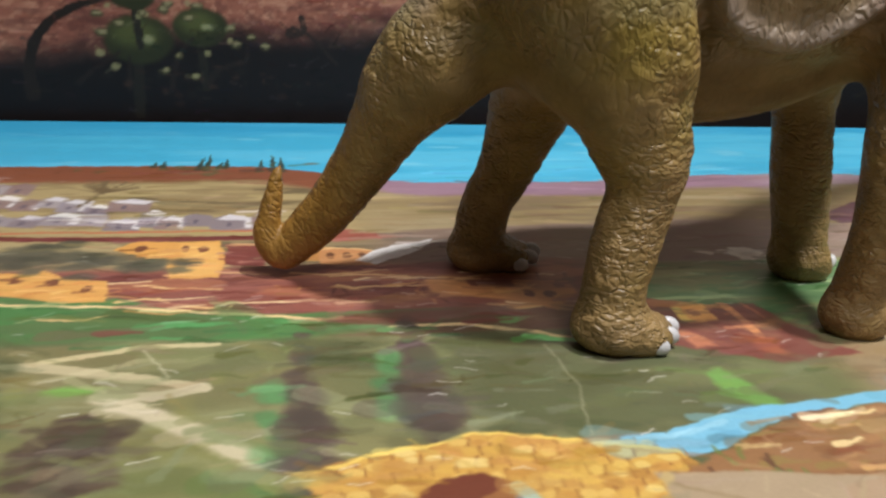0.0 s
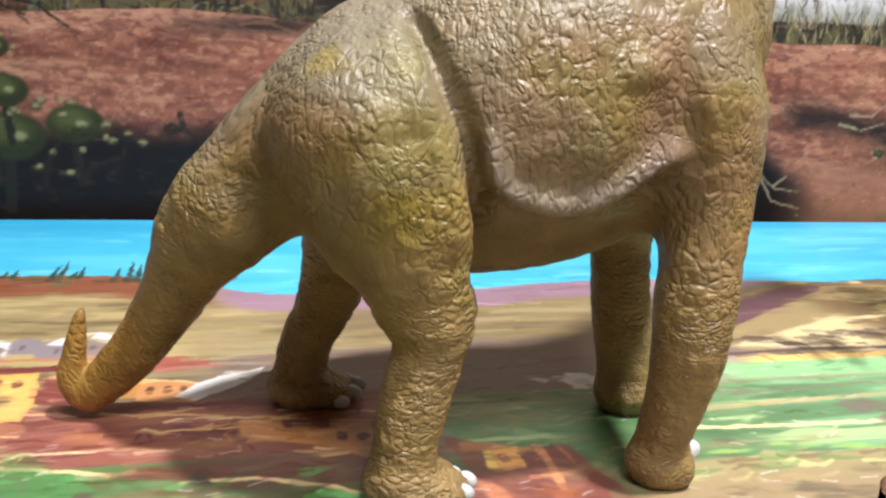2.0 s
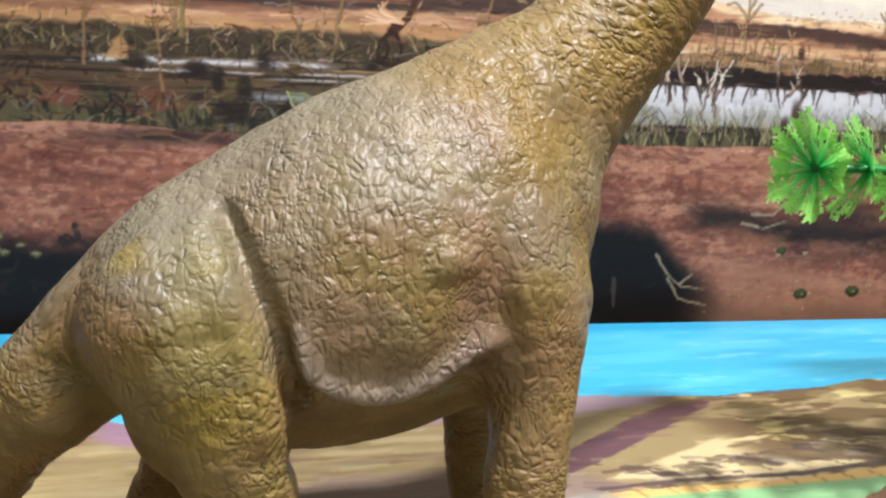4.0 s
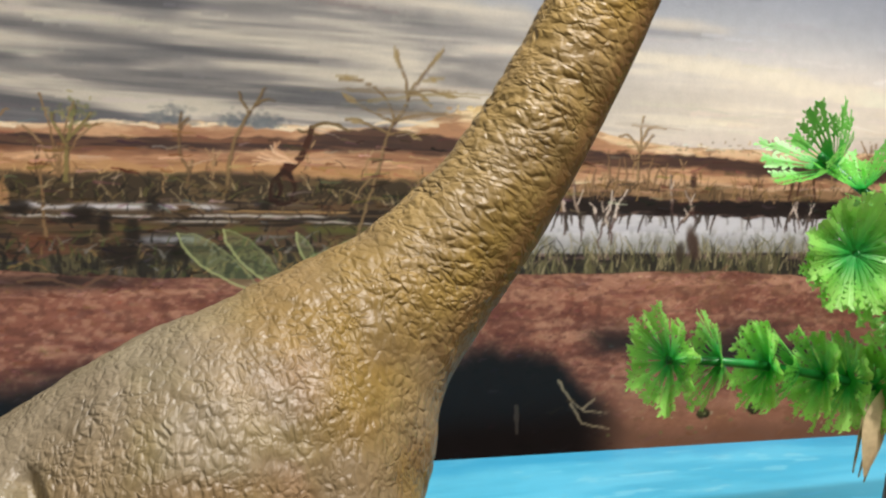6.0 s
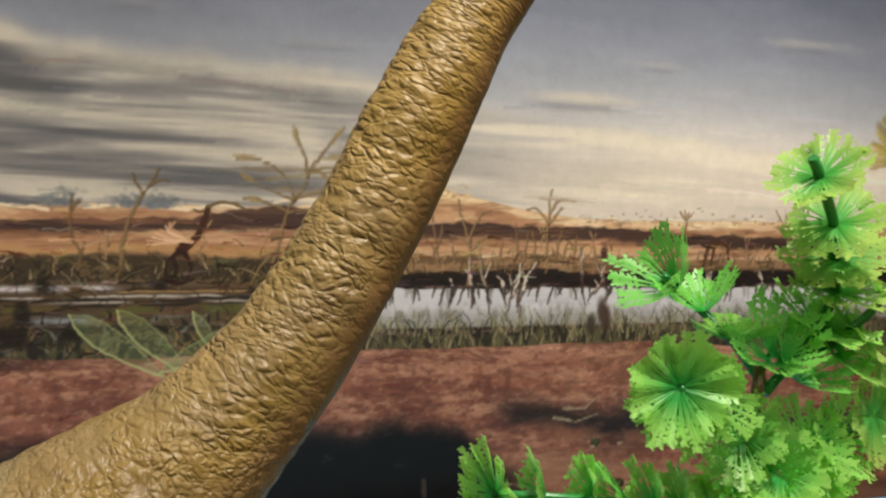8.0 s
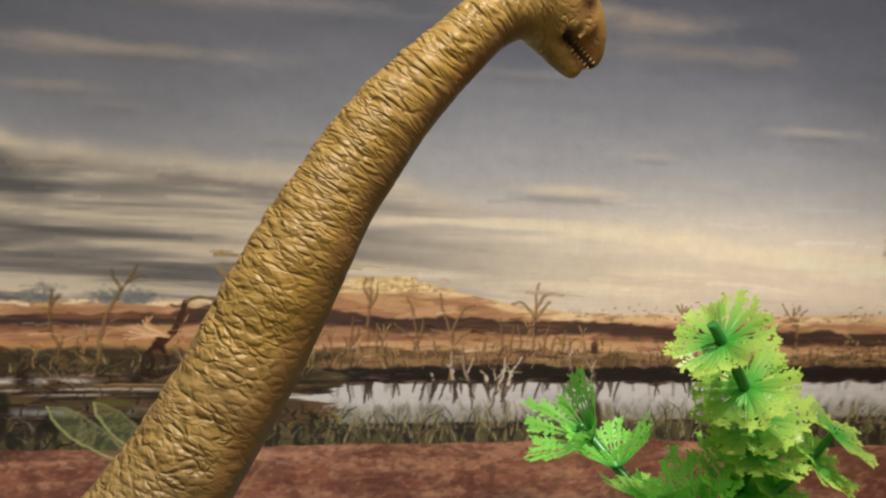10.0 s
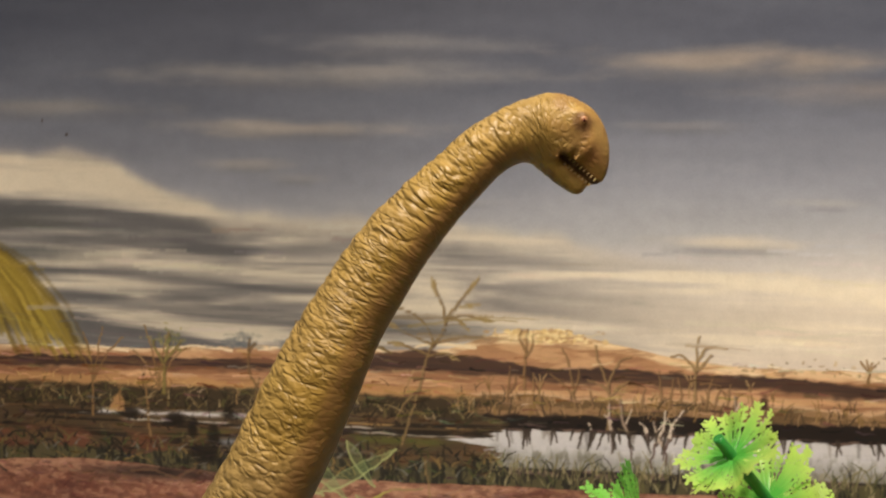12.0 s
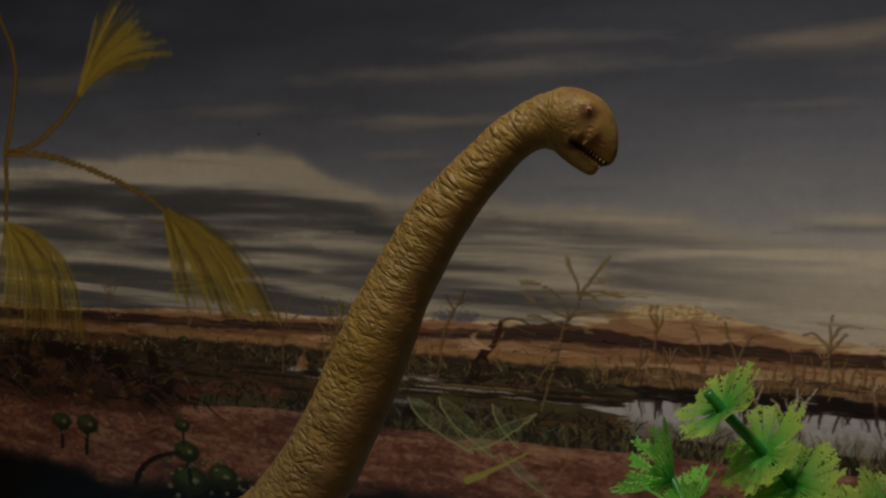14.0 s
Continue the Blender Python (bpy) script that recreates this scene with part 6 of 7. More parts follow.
HIND_NEAR = [(0.114, 0.346, 0.142, 0.036), (0.1245, 0.337, 0.114, 0.0270), (0.1338, 0.333, 0.080, 0.0185), (0.1350, 0.332, 0.066, 0.0148), (0.1315, 0.331, 0.0535, 0.0138), (0.1285, 0.3305, 0.040, 0.0138), (0.1262, 0.330, 0.026, 0.0130), (0.1258, 0.330, 0.012, 0.0138)]
HIND_FAR = [(0.118, 0.402, 0.118, 0.030), (0.1105, 0.418, 0.082, 0.0195), (0.1025, 0.426, 0.052, 0.0142), (0.0945, 0.428, 0.034, 0.0128), (0.0905, 0.428, 0.018, 0.0128), (0.0905, 0.428, 0.012, 0.0134)]
FORE_NEAR = [(0.240, 0.340, 0.150, 0.0250), (0.2405, 0.329, 0.118, 0.0178), (0.2385, 0.324, 0.090, 0.0166), (0.2380, 0.323, 0.064, 0.0150), (0.2370, 0.327, 0.040, 0.0126), (0.2362, 0.333, 0.020, 0.0114), (0.2358, 0.334, 0.010, 0.0120)]
FORE_FAR = [(0.236, 0.405, 0.130, 0.028), (0.2395, 0.404, 0.092, 0.0155), (0.243, 0.402, 0.054, 0.0145), (0.2475, 0.402, 0.024, 0.0132), (0.2485, 0.402, 0.012, 0.0136)]
HEAD_Y = 0.405


def build_dinosaur():
    clay = Clay((-0.026, 0.285, -0.006), (0.520, 0.462, 0.540), 0.0016)
    lines = {name: smooth_line(rows) for name, rows in (("torso", TORSO), ("neck", NECK), ("tail", TAIL), ("hn", HIND_NEAR), ("hf", HIND_FAR), ("fn", FORE_NEAR), ("ff", FORE_FAR))}
    clay.limb(lines["torso"], 0.004, 0.86)
    clay.limb(lines["neck"], 0.006, 0.92)
    clay.limb(lines["tail"], 0.010)
    # shoulder and flank masses, with the roll of skin along the belly
    clay.egg((0.234, 0.350, 0.158), (0.025, 0.038, 0.050), 0.012, 0.12)
    clay.egg((0.234, 0.400, 0.150), (0.026, 0.038, 0.050), 0.012, 0.12)
    clay.egg((0.184, 0.334, 0.156), (0.044, 0.022, 0.038), 0.010, 0.25)
    clay.limb(lines["hf"], 0.012)
    clay.limb(lines["ff"], 0.012)
    clay.limb(lines["fn"], 0.012)
    clay.limb(lines["hn"], 0.006, 1.0)
    clay.egg((0.110, 0.350, 0.138), (0.034, 0.031, 0.044), 0.012, -0.30)
    # feet
    for x, y, ahead in ((0.128, 0.330, 0.016), (0.092, 0.428, 0.018), (0.2365, 0.334, 0.007), (0.250, 0.402, 0.007)):
        big = 1.0 if ahead > 0.01 else 0.80
        clay.egg((x, y, 0.008), (0.0170 * big, 0.0165 * big, 0.0105), 0.006)
        for s in (-0.009, 0.0, 0.009):
            clay.egg((x + ahead * (1 - abs(s) * 22), y + s * big, 0.006), (0.0085 * big, 0.0055, 0.0070), 0.004)
    # head: a short domed skull, a blunt snout and a thin lower jaw, with the mouth agape
    y = HEAD_Y
    clay.limb(smooth_line([(0.480, y, 0.5155, 0.0154), (0.4905, y, 0.5150, 0.0146), (0.4975, y, 0.5080, 0.0118), (0.5020, y, 0.4990, 0.0078), (0.5030, y, 0.4935, 0.0055)]), 0.006, 0.86)
    clay.limb(smooth_line([(0.479, y, 0.5065, 0.0108), (0.4845, y, 0.4980, 0.0080), (0.4905, y, 0.4905, 0.0056), (0.4945, y, 0.4870, 0.0042)]), 0.004, 1.0)
    for sy in (-1, 1):
        clay.egg((0.4950, y + sy * 0.0104, 0.5200), (0.0050, 0.0028, 0.0036), 0.003, -0.3)
        clay.egg((0.4985, y + sy * 0.0088, 0.5075), (0.0030, 0.0030, 0.0062), 0.002, -0.5)
        clay.egg((0.4905, y + sy * 0.0118, 0.5115), (0.0016, 0.0018, 0.0052), 0.002, -0.4)
        clay.egg((0.4865, y + sy * 0.0122, 0.5090), (0.0016, 0.0020, 0.0056), 0.002, -0.2)
        clay.egg((0.5035, y + sy * 0.0046, 0.5120), (0.0026, 0.0026, 0.0036), 0.002)
        clay.egg((0.4890, y + sy * 0.0112, 0.5045), (0.0050, 0.0022, 0.0020), 0.003, 0.7)
        clay.egg((0.4940, y + sy * 0.0098, 0.5010), (0.0050, 0.0016, 0.0014), 0.002, 0.75)
    clay.groove((0.4868, 0.5018), (0.5050, 0.4862), 0.0020, y, 0.0052)
    verts, quads = clay.skin()
    verts = relax(verts, quads, 2)
    # grain: even cells on the body, drawn out into rings along the neck, tail and legs
    pts = verts
    # along: how far up the neck a place lies
    neck, along, off = lines["neck"][:, :3], np.zeros(len(pts)), np.full(len(pts), 9.0)
    run = 0.0
    for a, b in zip(neck[:-1], neck[1:]):
        ab = b - a
        t = np.clip((pts - a) @ ab / (ab @ ab), 0, 1)
        d = np.linalg.norm(pts - a - t[:, None] * ab, axis=1)
        along = np.where(d < off, run + t * np.linalg.norm(ab), along)
        off = np.minimum(off, d)
        run += np.linalg.norm(ab)
    on_neck = step(0.195, 0.285, pts[:, 2] + 0.25 * (pts[:, 0] - 0.25))
    high = step(0.22, 0.33, along) * on_neck
    on_flank = 1 - on_neck
    middle = np.array((0.255, 0.385, 0.235))
    grain = (pts - middle) * 182.0 * (1 - 0.40 * on_neck - 0.18 * high)[:, None]
    grain[:, 0] *= 1 + 0.14 * on_flank
    grain[:, 2] *= 1 - 0.20 * on_flank
    grain = grain + np.outer((along - 0.05) * (78 + 62 * step(0.22, 0.33, along)) * on_neck, (0.52, 0.0, 0.85))
    for centre, way, more, share in (((0.0, 0.0, 0.10), (0.0, 0.0, 1.0), 150.0, step(0.11, 0.06, pts[:, 2]) * step(0.055, 0.075, pts[:, 0])),
                                     ((0.06, 0.40, 0.10), (0.60, 0.0, 0.80), 110.0, step(0.075, 0.045, pts[:, 0]))):
        way = np.array(way)
        grain = grain + np.outer(((pts - np.array(centre)) @ way) * more * share, way)
    head = step(0.474, 0.484, pts[:, 0]) * step(0.45, 0.47, pts[:, 2])
    grain = grain + (pts - np.array((0.490, 0.405, 0.508))) * 190.0 * head[:, None]
    under = step(0.10, 0.48, normals_of(verts, quads) @ np.array((0.86, 0.0, -0.5))) * step(0.24, 0.28, pts[:, 2])
    depth = (1 - 0.75 * under) * (1 - 0.70 * head) * (1 + 0.6 * on_neck + 0.15 * high + 0.30 * step(0.16, 0.10, pts[:, 2])) * (1 - 0.35 * np.exp(-(((pts[:, 0] - 0.479) / 0.0045) ** 2)) * step(0.45, 0.47, pts[:, 2])) - 0.5 * step(0.040, 0.012, pts[:, 0])
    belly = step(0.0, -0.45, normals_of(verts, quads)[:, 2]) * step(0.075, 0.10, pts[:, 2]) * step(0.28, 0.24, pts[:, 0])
    inner = step(0.0, 0.5, normals_of(verts, quads)[:, 1]) * step(0.13, 0.10, pts[:, 2])
    depth = depth * (1 - 0.8 * np.maximum(belly * step(0.120, 0.106, pts[:, 2]), inner))
    # deep folds in the mesh itself
    nrm = normals_of(verts, quads)
    folds = np.clip(cells3(grain * 0.42 + 1.2 * np.stack([wobble3(grain * 0.3, k) for k in (1, 2, 3)], 1), 11) / 0.35, 0, 1)
    lumps = wobble3(pts * 60, 5) - 0.5
    verts = verts + nrm * (depth * (0.00050 * (folds - 0.7)) + 0.0010 * lumps)[:, None]
    # the flank: a deep crease behind the thigh, a roll of skin above the belly, a dimple under the shoulder
    near = step(0.350, 0.338, pts[:, 1])

    def beside(line):
        best, side = np.full(len(pts), 9.0), np.zeros(len(pts))
        for (ax, az), (bx, bz) in zip(line[:-1], line[1:]):
            t = np.clip(((pts[:, 0] - ax) * (bx - ax) + (pts[:, 2] - az) * (bz - az)) / ((bx - ax) ** 2 + (bz - az) ** 2), 0, 1)
            d = np.hypot(pts[:, 0] - ax - t * (bx - ax), pts[:, 2] - az - t * (bz - az))
            best = np.minimum(best, d)
        return best

    crease = beside(smooth_line([(0.126, 0.187), (0.131, 0.176), (0.136, 0.164), (0.141, 0.152), (0.147, 0.134), (0.151, 0.112)]))
    thigh = beside(smooth_line([(0.117, 0.180), (0.124, 0.166), (0.129, 0.152), (0.135, 0.134), (0.140, 0.114)]))
    rim_line = smooth_line([(0.147, 0.146), (0.153, 0.134), (0.163, 0.1265), (0.182, 0.1230), (0.198, 0.1290), (0.213, 0.1390), (0.224, 0.1430)])
    rim = beside(rim_line)
    rim_z = np.interp(pts[:, 0], rim_line[:, 0], rim_line[:, 1])
    span = step(0.146, 0.152, pts[:, 0]) * step(0.232, 0.212, pts[:, 0])
    push = -0.0062 * np.exp(-((crease / 0.0034) ** 2)) + 0.0030 * np.exp(-((thigh / 0.0070) ** 2))
    push += span * (0.0042 * np.exp(-((rim / 0.0050) ** 2)) - 0.0050 * step(0.0, 0.011, rim_z - pts[:, 2]) * step(0.082, 0.10, pts[:, 2]))
    dimple = np.exp(-(((pts[:, 0] - 0.212) / 0.007) ** 2 + ((pts[:, 2] - 0.158) / 0.016) ** 2))
    elbow = np.exp(-(((pts[:, 0] - 0.203) / 0.008) ** 2 + ((pts[:, 2] - 0.172) / 0.006) ** 2))
    arm = beside(smooth_line([(0.228, 0.200), (0.222, 0.180), (0.222, 0.160), (0.226, 0.140)]))
    push += -0.0035 * dimple + 0.0032 * elbow - 0.0022 * np.exp(-((arm / 0.0050) ** 2))
    pit = np.exp(-(((pts[:, 0] - 0.080) / 0.014) ** 2 + ((pts[:, 2] - 0.112) / 0.018) ** 2))
    ham = beside(smooth_line([(0.085, 0.130), (0.093, 0.112), (0.103, 0.092), (0.112, 0.076)]))
    push += 0.0020 * np.exp(-((ham / 0.006) ** 2))
    hollow = -0.0085 * pit * step(0.392, 0.372, pts[:, 1]) * step(0.30, -0.1, nrm[:, 2])
    verts = verts + nrm * (near * push + hollow)[:, None]
    # small hard details join as islands of the same casting
    mats = [M_SKIN, M_NAIL, M_EYE, M_PUPIL, M_TOOTH]
    all_v, all_q, all_m = [verts], [quads], [np.zeros(len(quads), np.int32)]
    count = len(verts)

    def pebble(c, r, mat, turn=0.0, rings=8, sides=12):
        nonlocal count
        th = np.linspace(0.02, math.pi - 0.02, rings)
        ph = np.linspace(0, 2 * math.pi, sides, endpoint=False)
        T, P = np.meshgrid(th, ph, indexing="ij")
        q = np.stack([r[0] * np.sin(T) * np.cos(P), r[1] * np.sin(T) * np.sin(P), r[2] * np.cos(T)], 2).reshape(-1, 3)
        cs, sn = math.cos(turn), math.sin(turn)
        q = np.stack([q[:, 0] * cs + q[:, 2] * sn, q[:, 1], -q[:, 0] * sn + q[:, 2] * cs], 1) + np.array(c)
        f = []
        for i in range(rings - 1):
            for j in range(sides):
                f.append((i * sides + j, (i + 1) * sides + j, (i + 1) * sides + (j + 1) % sides, i * sides + (j + 1) % sides))
        all_v.append(q)
        all_q.append(np.array(f) + count)
        all_m.append(np.full(len(f), mat, np.int32))
        count += len(q)

    for x, yy, ahead in ((0.128, 0.330, 0.016), (0.092, 0.428, 0.018)):
        for s, dx, dz in ((-0.0125, -0.0035, -0.0014), (-0.0055, 0.0008, 0.0), (0.0015, 0.0022, 0.0012), (0.0085, 0.0005, 0.0)):
            pebble((x + ahead * 1.40 + dx - abs(s) * 0.35, yy + s, 0.0058 + dz), (0.0049, 0.0027, 0.0037), 1, 0.6 + 20 * s)
    pebble((0.2545, 0.3415, 0.0080), (0.0046, 0.0036, 0.0052), 1, 0.4)
    pebble((0.2665, 0.402, 0.0065), (0.0036, 0.0034, 0.0044), 1, 0.4)
    for sy in (-1, 1):
        pebble((0.4962, y + sy * 0.0122, 0.5192), (0.0021, 0.0012, 0.0020), 2)
        pebble((0.4966, y + sy * 0.0131, 0.5191), (0.0008, 0.0006, 0.0009), 3)
        for k in range(8):
            t = (k + 0.6) / 8.2
            bx, bz = 0.4885 + 0.0140 * t, 0.5004 - 0.0120 * t
            pebble((bx + 0.0013, y + sy * (0.0080 - 0.0026 * t), bz + 0.0013), (0.0004, 0.0004, 0.0010), 4, 0.75, 5, 6)
            pebble((bx - 0.0013, y + sy * (0.0076 - 0.0026 * t), bz - 0.0013), (0.0004, 0.0004, 0.0009), 4, 0.75, 5, 6)
    V, Q, Mi = np.concatenate(all_v), np.concatenate(all_q), np.concatenate(all_m)
    me = quick_mesh("toy_dinosaur", V, Q, mats)
    me.polygons.foreach_set("material_index", Mi)
    extra = len(V) - len(verts)
    # airbrushed tint: olive brown, greyer back, mustard patches, ochre tail, with light and shade added by facing
    p = pts
    big = wobble3(p * 26, 21) * 0.6 + wobble3(p * 60, 22) * 0.4
    small = wobble3(p * 90, 23) * 0.6 + wobble3(p * 220, 24) * 0.4
    col = np.tile(np.array((134.0, 111, 78)), (len(p), 1))

    def tint(mask, c):
        col[:] += np.clip(mask, 0, 1)[:, None] * (np.array(c, float) - col)

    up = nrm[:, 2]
    tint(step(0.44, 0.66, big) * 0.60, (134, 116, 56))
    tint(step(0.52, 0.66, wobble3(p * 42, 33)) * 0.4 * step(0.30, 0.26, p[:, 2]), (130, 102, 66))
    tint(step(0.50, 0.68, small) * 0.30, (114, 90, 56))
    # lower body lightened in the tint to make up for weak fill light
    tint(step(0.14, 0.09, p[:, 2]) * 0.7, (150, 124, 78))
    tint(np.exp(-(((p[:, 0] - 0.098) / 0.016) ** 2 + ((p[:, 2] - 0.135) / 0.03) ** 2)) * 0.6 * step(0.30, 0.62, wobble3(p * 80, 54)), (130, 102, 72))
    tint(step(0.09, 0.13, p[:, 2]) * step(0.095, 0.115, p[:, 0]) * step(0.140, 0.120, p[:, 0]) * step(0.345, 0.33, p[:, 1]) * 0.75, (134, 118, 44))
    tint(np.exp(-(((p[:, 0] - 0.185) / 0.030) ** 2 + ((p[:, 2] - 0.165) / 0.035) ** 2)) * 0.85 * step(0.35, 0.75, wobble3(p * 70, 52) * 0.6 + wobble3(p * 160, 53) * 0.4) * 0.7, (134, 124, 76))
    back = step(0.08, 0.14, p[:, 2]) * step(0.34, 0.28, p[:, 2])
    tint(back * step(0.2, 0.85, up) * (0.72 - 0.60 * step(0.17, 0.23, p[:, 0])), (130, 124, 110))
    tint(back * step(0.52, 0.66, wobble3(p * 34, 31)) * 0.4, (136, 128, 110))
    tint(on_neck * 0.75, (150, 127, 88))
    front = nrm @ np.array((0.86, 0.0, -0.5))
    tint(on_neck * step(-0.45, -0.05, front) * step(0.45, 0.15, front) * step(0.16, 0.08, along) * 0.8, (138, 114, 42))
    # neck base and shoulder tops darkened to offset the lamp overhead
    tint(on_neck * step(0.35, 0.30, p[:, 2]) * 0.45, (124, 102, 62))
    tint(step(0.19, 0.225, p[:, 0]) * step(0.17, 0.20, p[:, 2]) * step(0.28, 0.23, p[:, 2]) * step(0.1, 0.7, up) * 0.5, (116, 96, 62))
    tint(step(0.30, 0.40, p[:, 2]) * 0.85, (156, 127, 66))
    tint(step(0.29, 0.36, p[:, 2]) * step(0.48, 0.62, big) * 0.5, (146, 118, 54))
    # light coloured onto the back of the neck
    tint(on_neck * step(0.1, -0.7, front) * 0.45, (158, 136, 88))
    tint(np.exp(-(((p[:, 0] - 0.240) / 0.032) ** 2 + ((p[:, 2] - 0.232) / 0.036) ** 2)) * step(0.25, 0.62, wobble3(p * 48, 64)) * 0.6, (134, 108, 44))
    # shade coloured onto the underside of the neck
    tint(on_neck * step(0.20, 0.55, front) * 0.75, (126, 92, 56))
    tint(step(0.03, 0.012, p[:, 0]) * 0.9, (168, 124, 52))
    tint(step(0.06, 0.02, p[:, 0]) * step(0.1, 0.05, p[:, 2]) * 0.4, (134, 102, 50))
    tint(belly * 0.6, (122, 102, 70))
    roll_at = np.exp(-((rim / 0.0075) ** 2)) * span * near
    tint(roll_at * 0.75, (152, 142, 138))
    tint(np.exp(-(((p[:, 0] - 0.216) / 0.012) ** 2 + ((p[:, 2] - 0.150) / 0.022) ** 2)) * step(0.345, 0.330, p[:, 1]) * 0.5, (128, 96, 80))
    shoulder = beside(smooth_line([(0.222, 0.232), (0.216, 0.205), (0.213, 0.180), (0.214, 0.155)]))
    tint(np.exp(-((shoulder / 0.010) ** 2)) * near * step(0.30, 0.60, wobble3(p * 90, 61)) * 0.32, (146, 118, 100))
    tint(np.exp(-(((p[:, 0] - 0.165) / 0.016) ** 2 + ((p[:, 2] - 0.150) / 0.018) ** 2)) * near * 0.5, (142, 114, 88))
    tint(np.exp(-((beside(smooth_line([(0.122, 0.165), (0.132, 0.140), (0.139, 0.115), (0.142, 0.092)])) / 0.008) ** 2)) * near * step(0.30, 0.62, wobble3(p * 75, 62)) * 0.4, (140, 126, 56))
    tint(np.exp(-((beside(smooth_line([(0.092, 0.180), (0.097, 0.160), (0.100, 0.140)])) / 0.009) ** 2)) * near * step(0.30, 0.62, wobble3(p * 75, 63)) * 0.6, (142, 122, 60))
    tint(head * 0.7, (154, 126, 68))
    tint(head * step(0.45, 0.65, wobble3(p * 150, 41)) * 0.5, (122, 90, 48))
    tint(head * np.exp(-(((p[:, 0] - 0.500) / 0.005) ** 2 + ((p[:, 2] - 0.502) / 0.007) ** 2)) * 0.6, (140, 88, 56))
    along_mouth = np.clip(((p[:, 0] - 0.4870) * 0.0170 + (p[:, 2] - 0.5025) * -0.0140) / (0.0170**2 + 0.0140**2), 0, 1)
    gap = np.hypot(p[:, 0] - 0.4870 - along_mouth * 0.0170, p[:, 2] - 0.5025 + along_mouth * 0.0140)
    tint(step(0.0024, 0.0012, gap) * head, (74, 48, 30))
    tint(np.exp(-(((gap - 0.0032) / 0.0010) ** 2)) * head * 0.6, (158, 118, 70))
    tint(step(0.006, 0.0035, np.hypot(p[:, 0] - 0.4960, p[:, 2] - 0.5185)) * head * 0.7, (96, 64, 38))
    tint(step(0.0030, 0.0018, np.hypot(p[:, 0] - 0.4975, (p[:, 2] - 0.5130) * 0.6)) * head * 0.5, (100, 70, 40))
    col[:] = col * (0.985, 0.980, 0.960)
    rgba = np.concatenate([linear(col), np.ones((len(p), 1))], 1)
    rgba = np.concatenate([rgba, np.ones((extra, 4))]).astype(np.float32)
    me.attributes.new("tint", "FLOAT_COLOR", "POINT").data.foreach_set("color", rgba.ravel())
    g = np.concatenate([grain, np.zeros((extra, 3))]).astype(np.float32)
    me.attributes.new("grain", "FLOAT_VECTOR", "POINT").data.foreach_set("vector", g.ravel())
    me.attributes.new("depth", "FLOAT", "POINT").data.foreach_set("value", np.concatenate([depth, np.zeros(extra)]).astype(np.float32))
    toy = new("toy_dinosaur", me)
    tagged(toy, "olive brown wrinkled vinyl long-necked dinosaur standing on the mat", "toy dinosaur")


build_dinosaur()


# ---- the plastic water plant ----
def tube(points, sides=8):
    """Rows of x, y, z, radius, skinned as a round stem."""
    line = smooth_line(points, 4)
    bm = bmesh.new()
    rings = []
    for k, row in enumerate(line):
        way = Vector(line[min(k + 1, len(line) - 1)][:3]) - Vector(line[max(k - 1, 0)][:3])
        turn = way.to_track_quat("Z", "Y")
        rings.append([bm.verts.new(Vector(row[:3]) + turn @ Vector((row[3] * math.cos(6.2832 * j / sides), row[3] * math.sin(6.2832 * j / sides), 0))) for j in range(sides)])
    for a, b in zip(rings[:-1], rings[1:]):
        for j in range(sides):
            bm.faces.new((a[j], a[(j + 1) % sides], b[(j + 1) % sides], b[j])).smooth = True
    bm.faces.new(rings[0][::-1])
    bm.faces.new(rings[-1])
    return bm


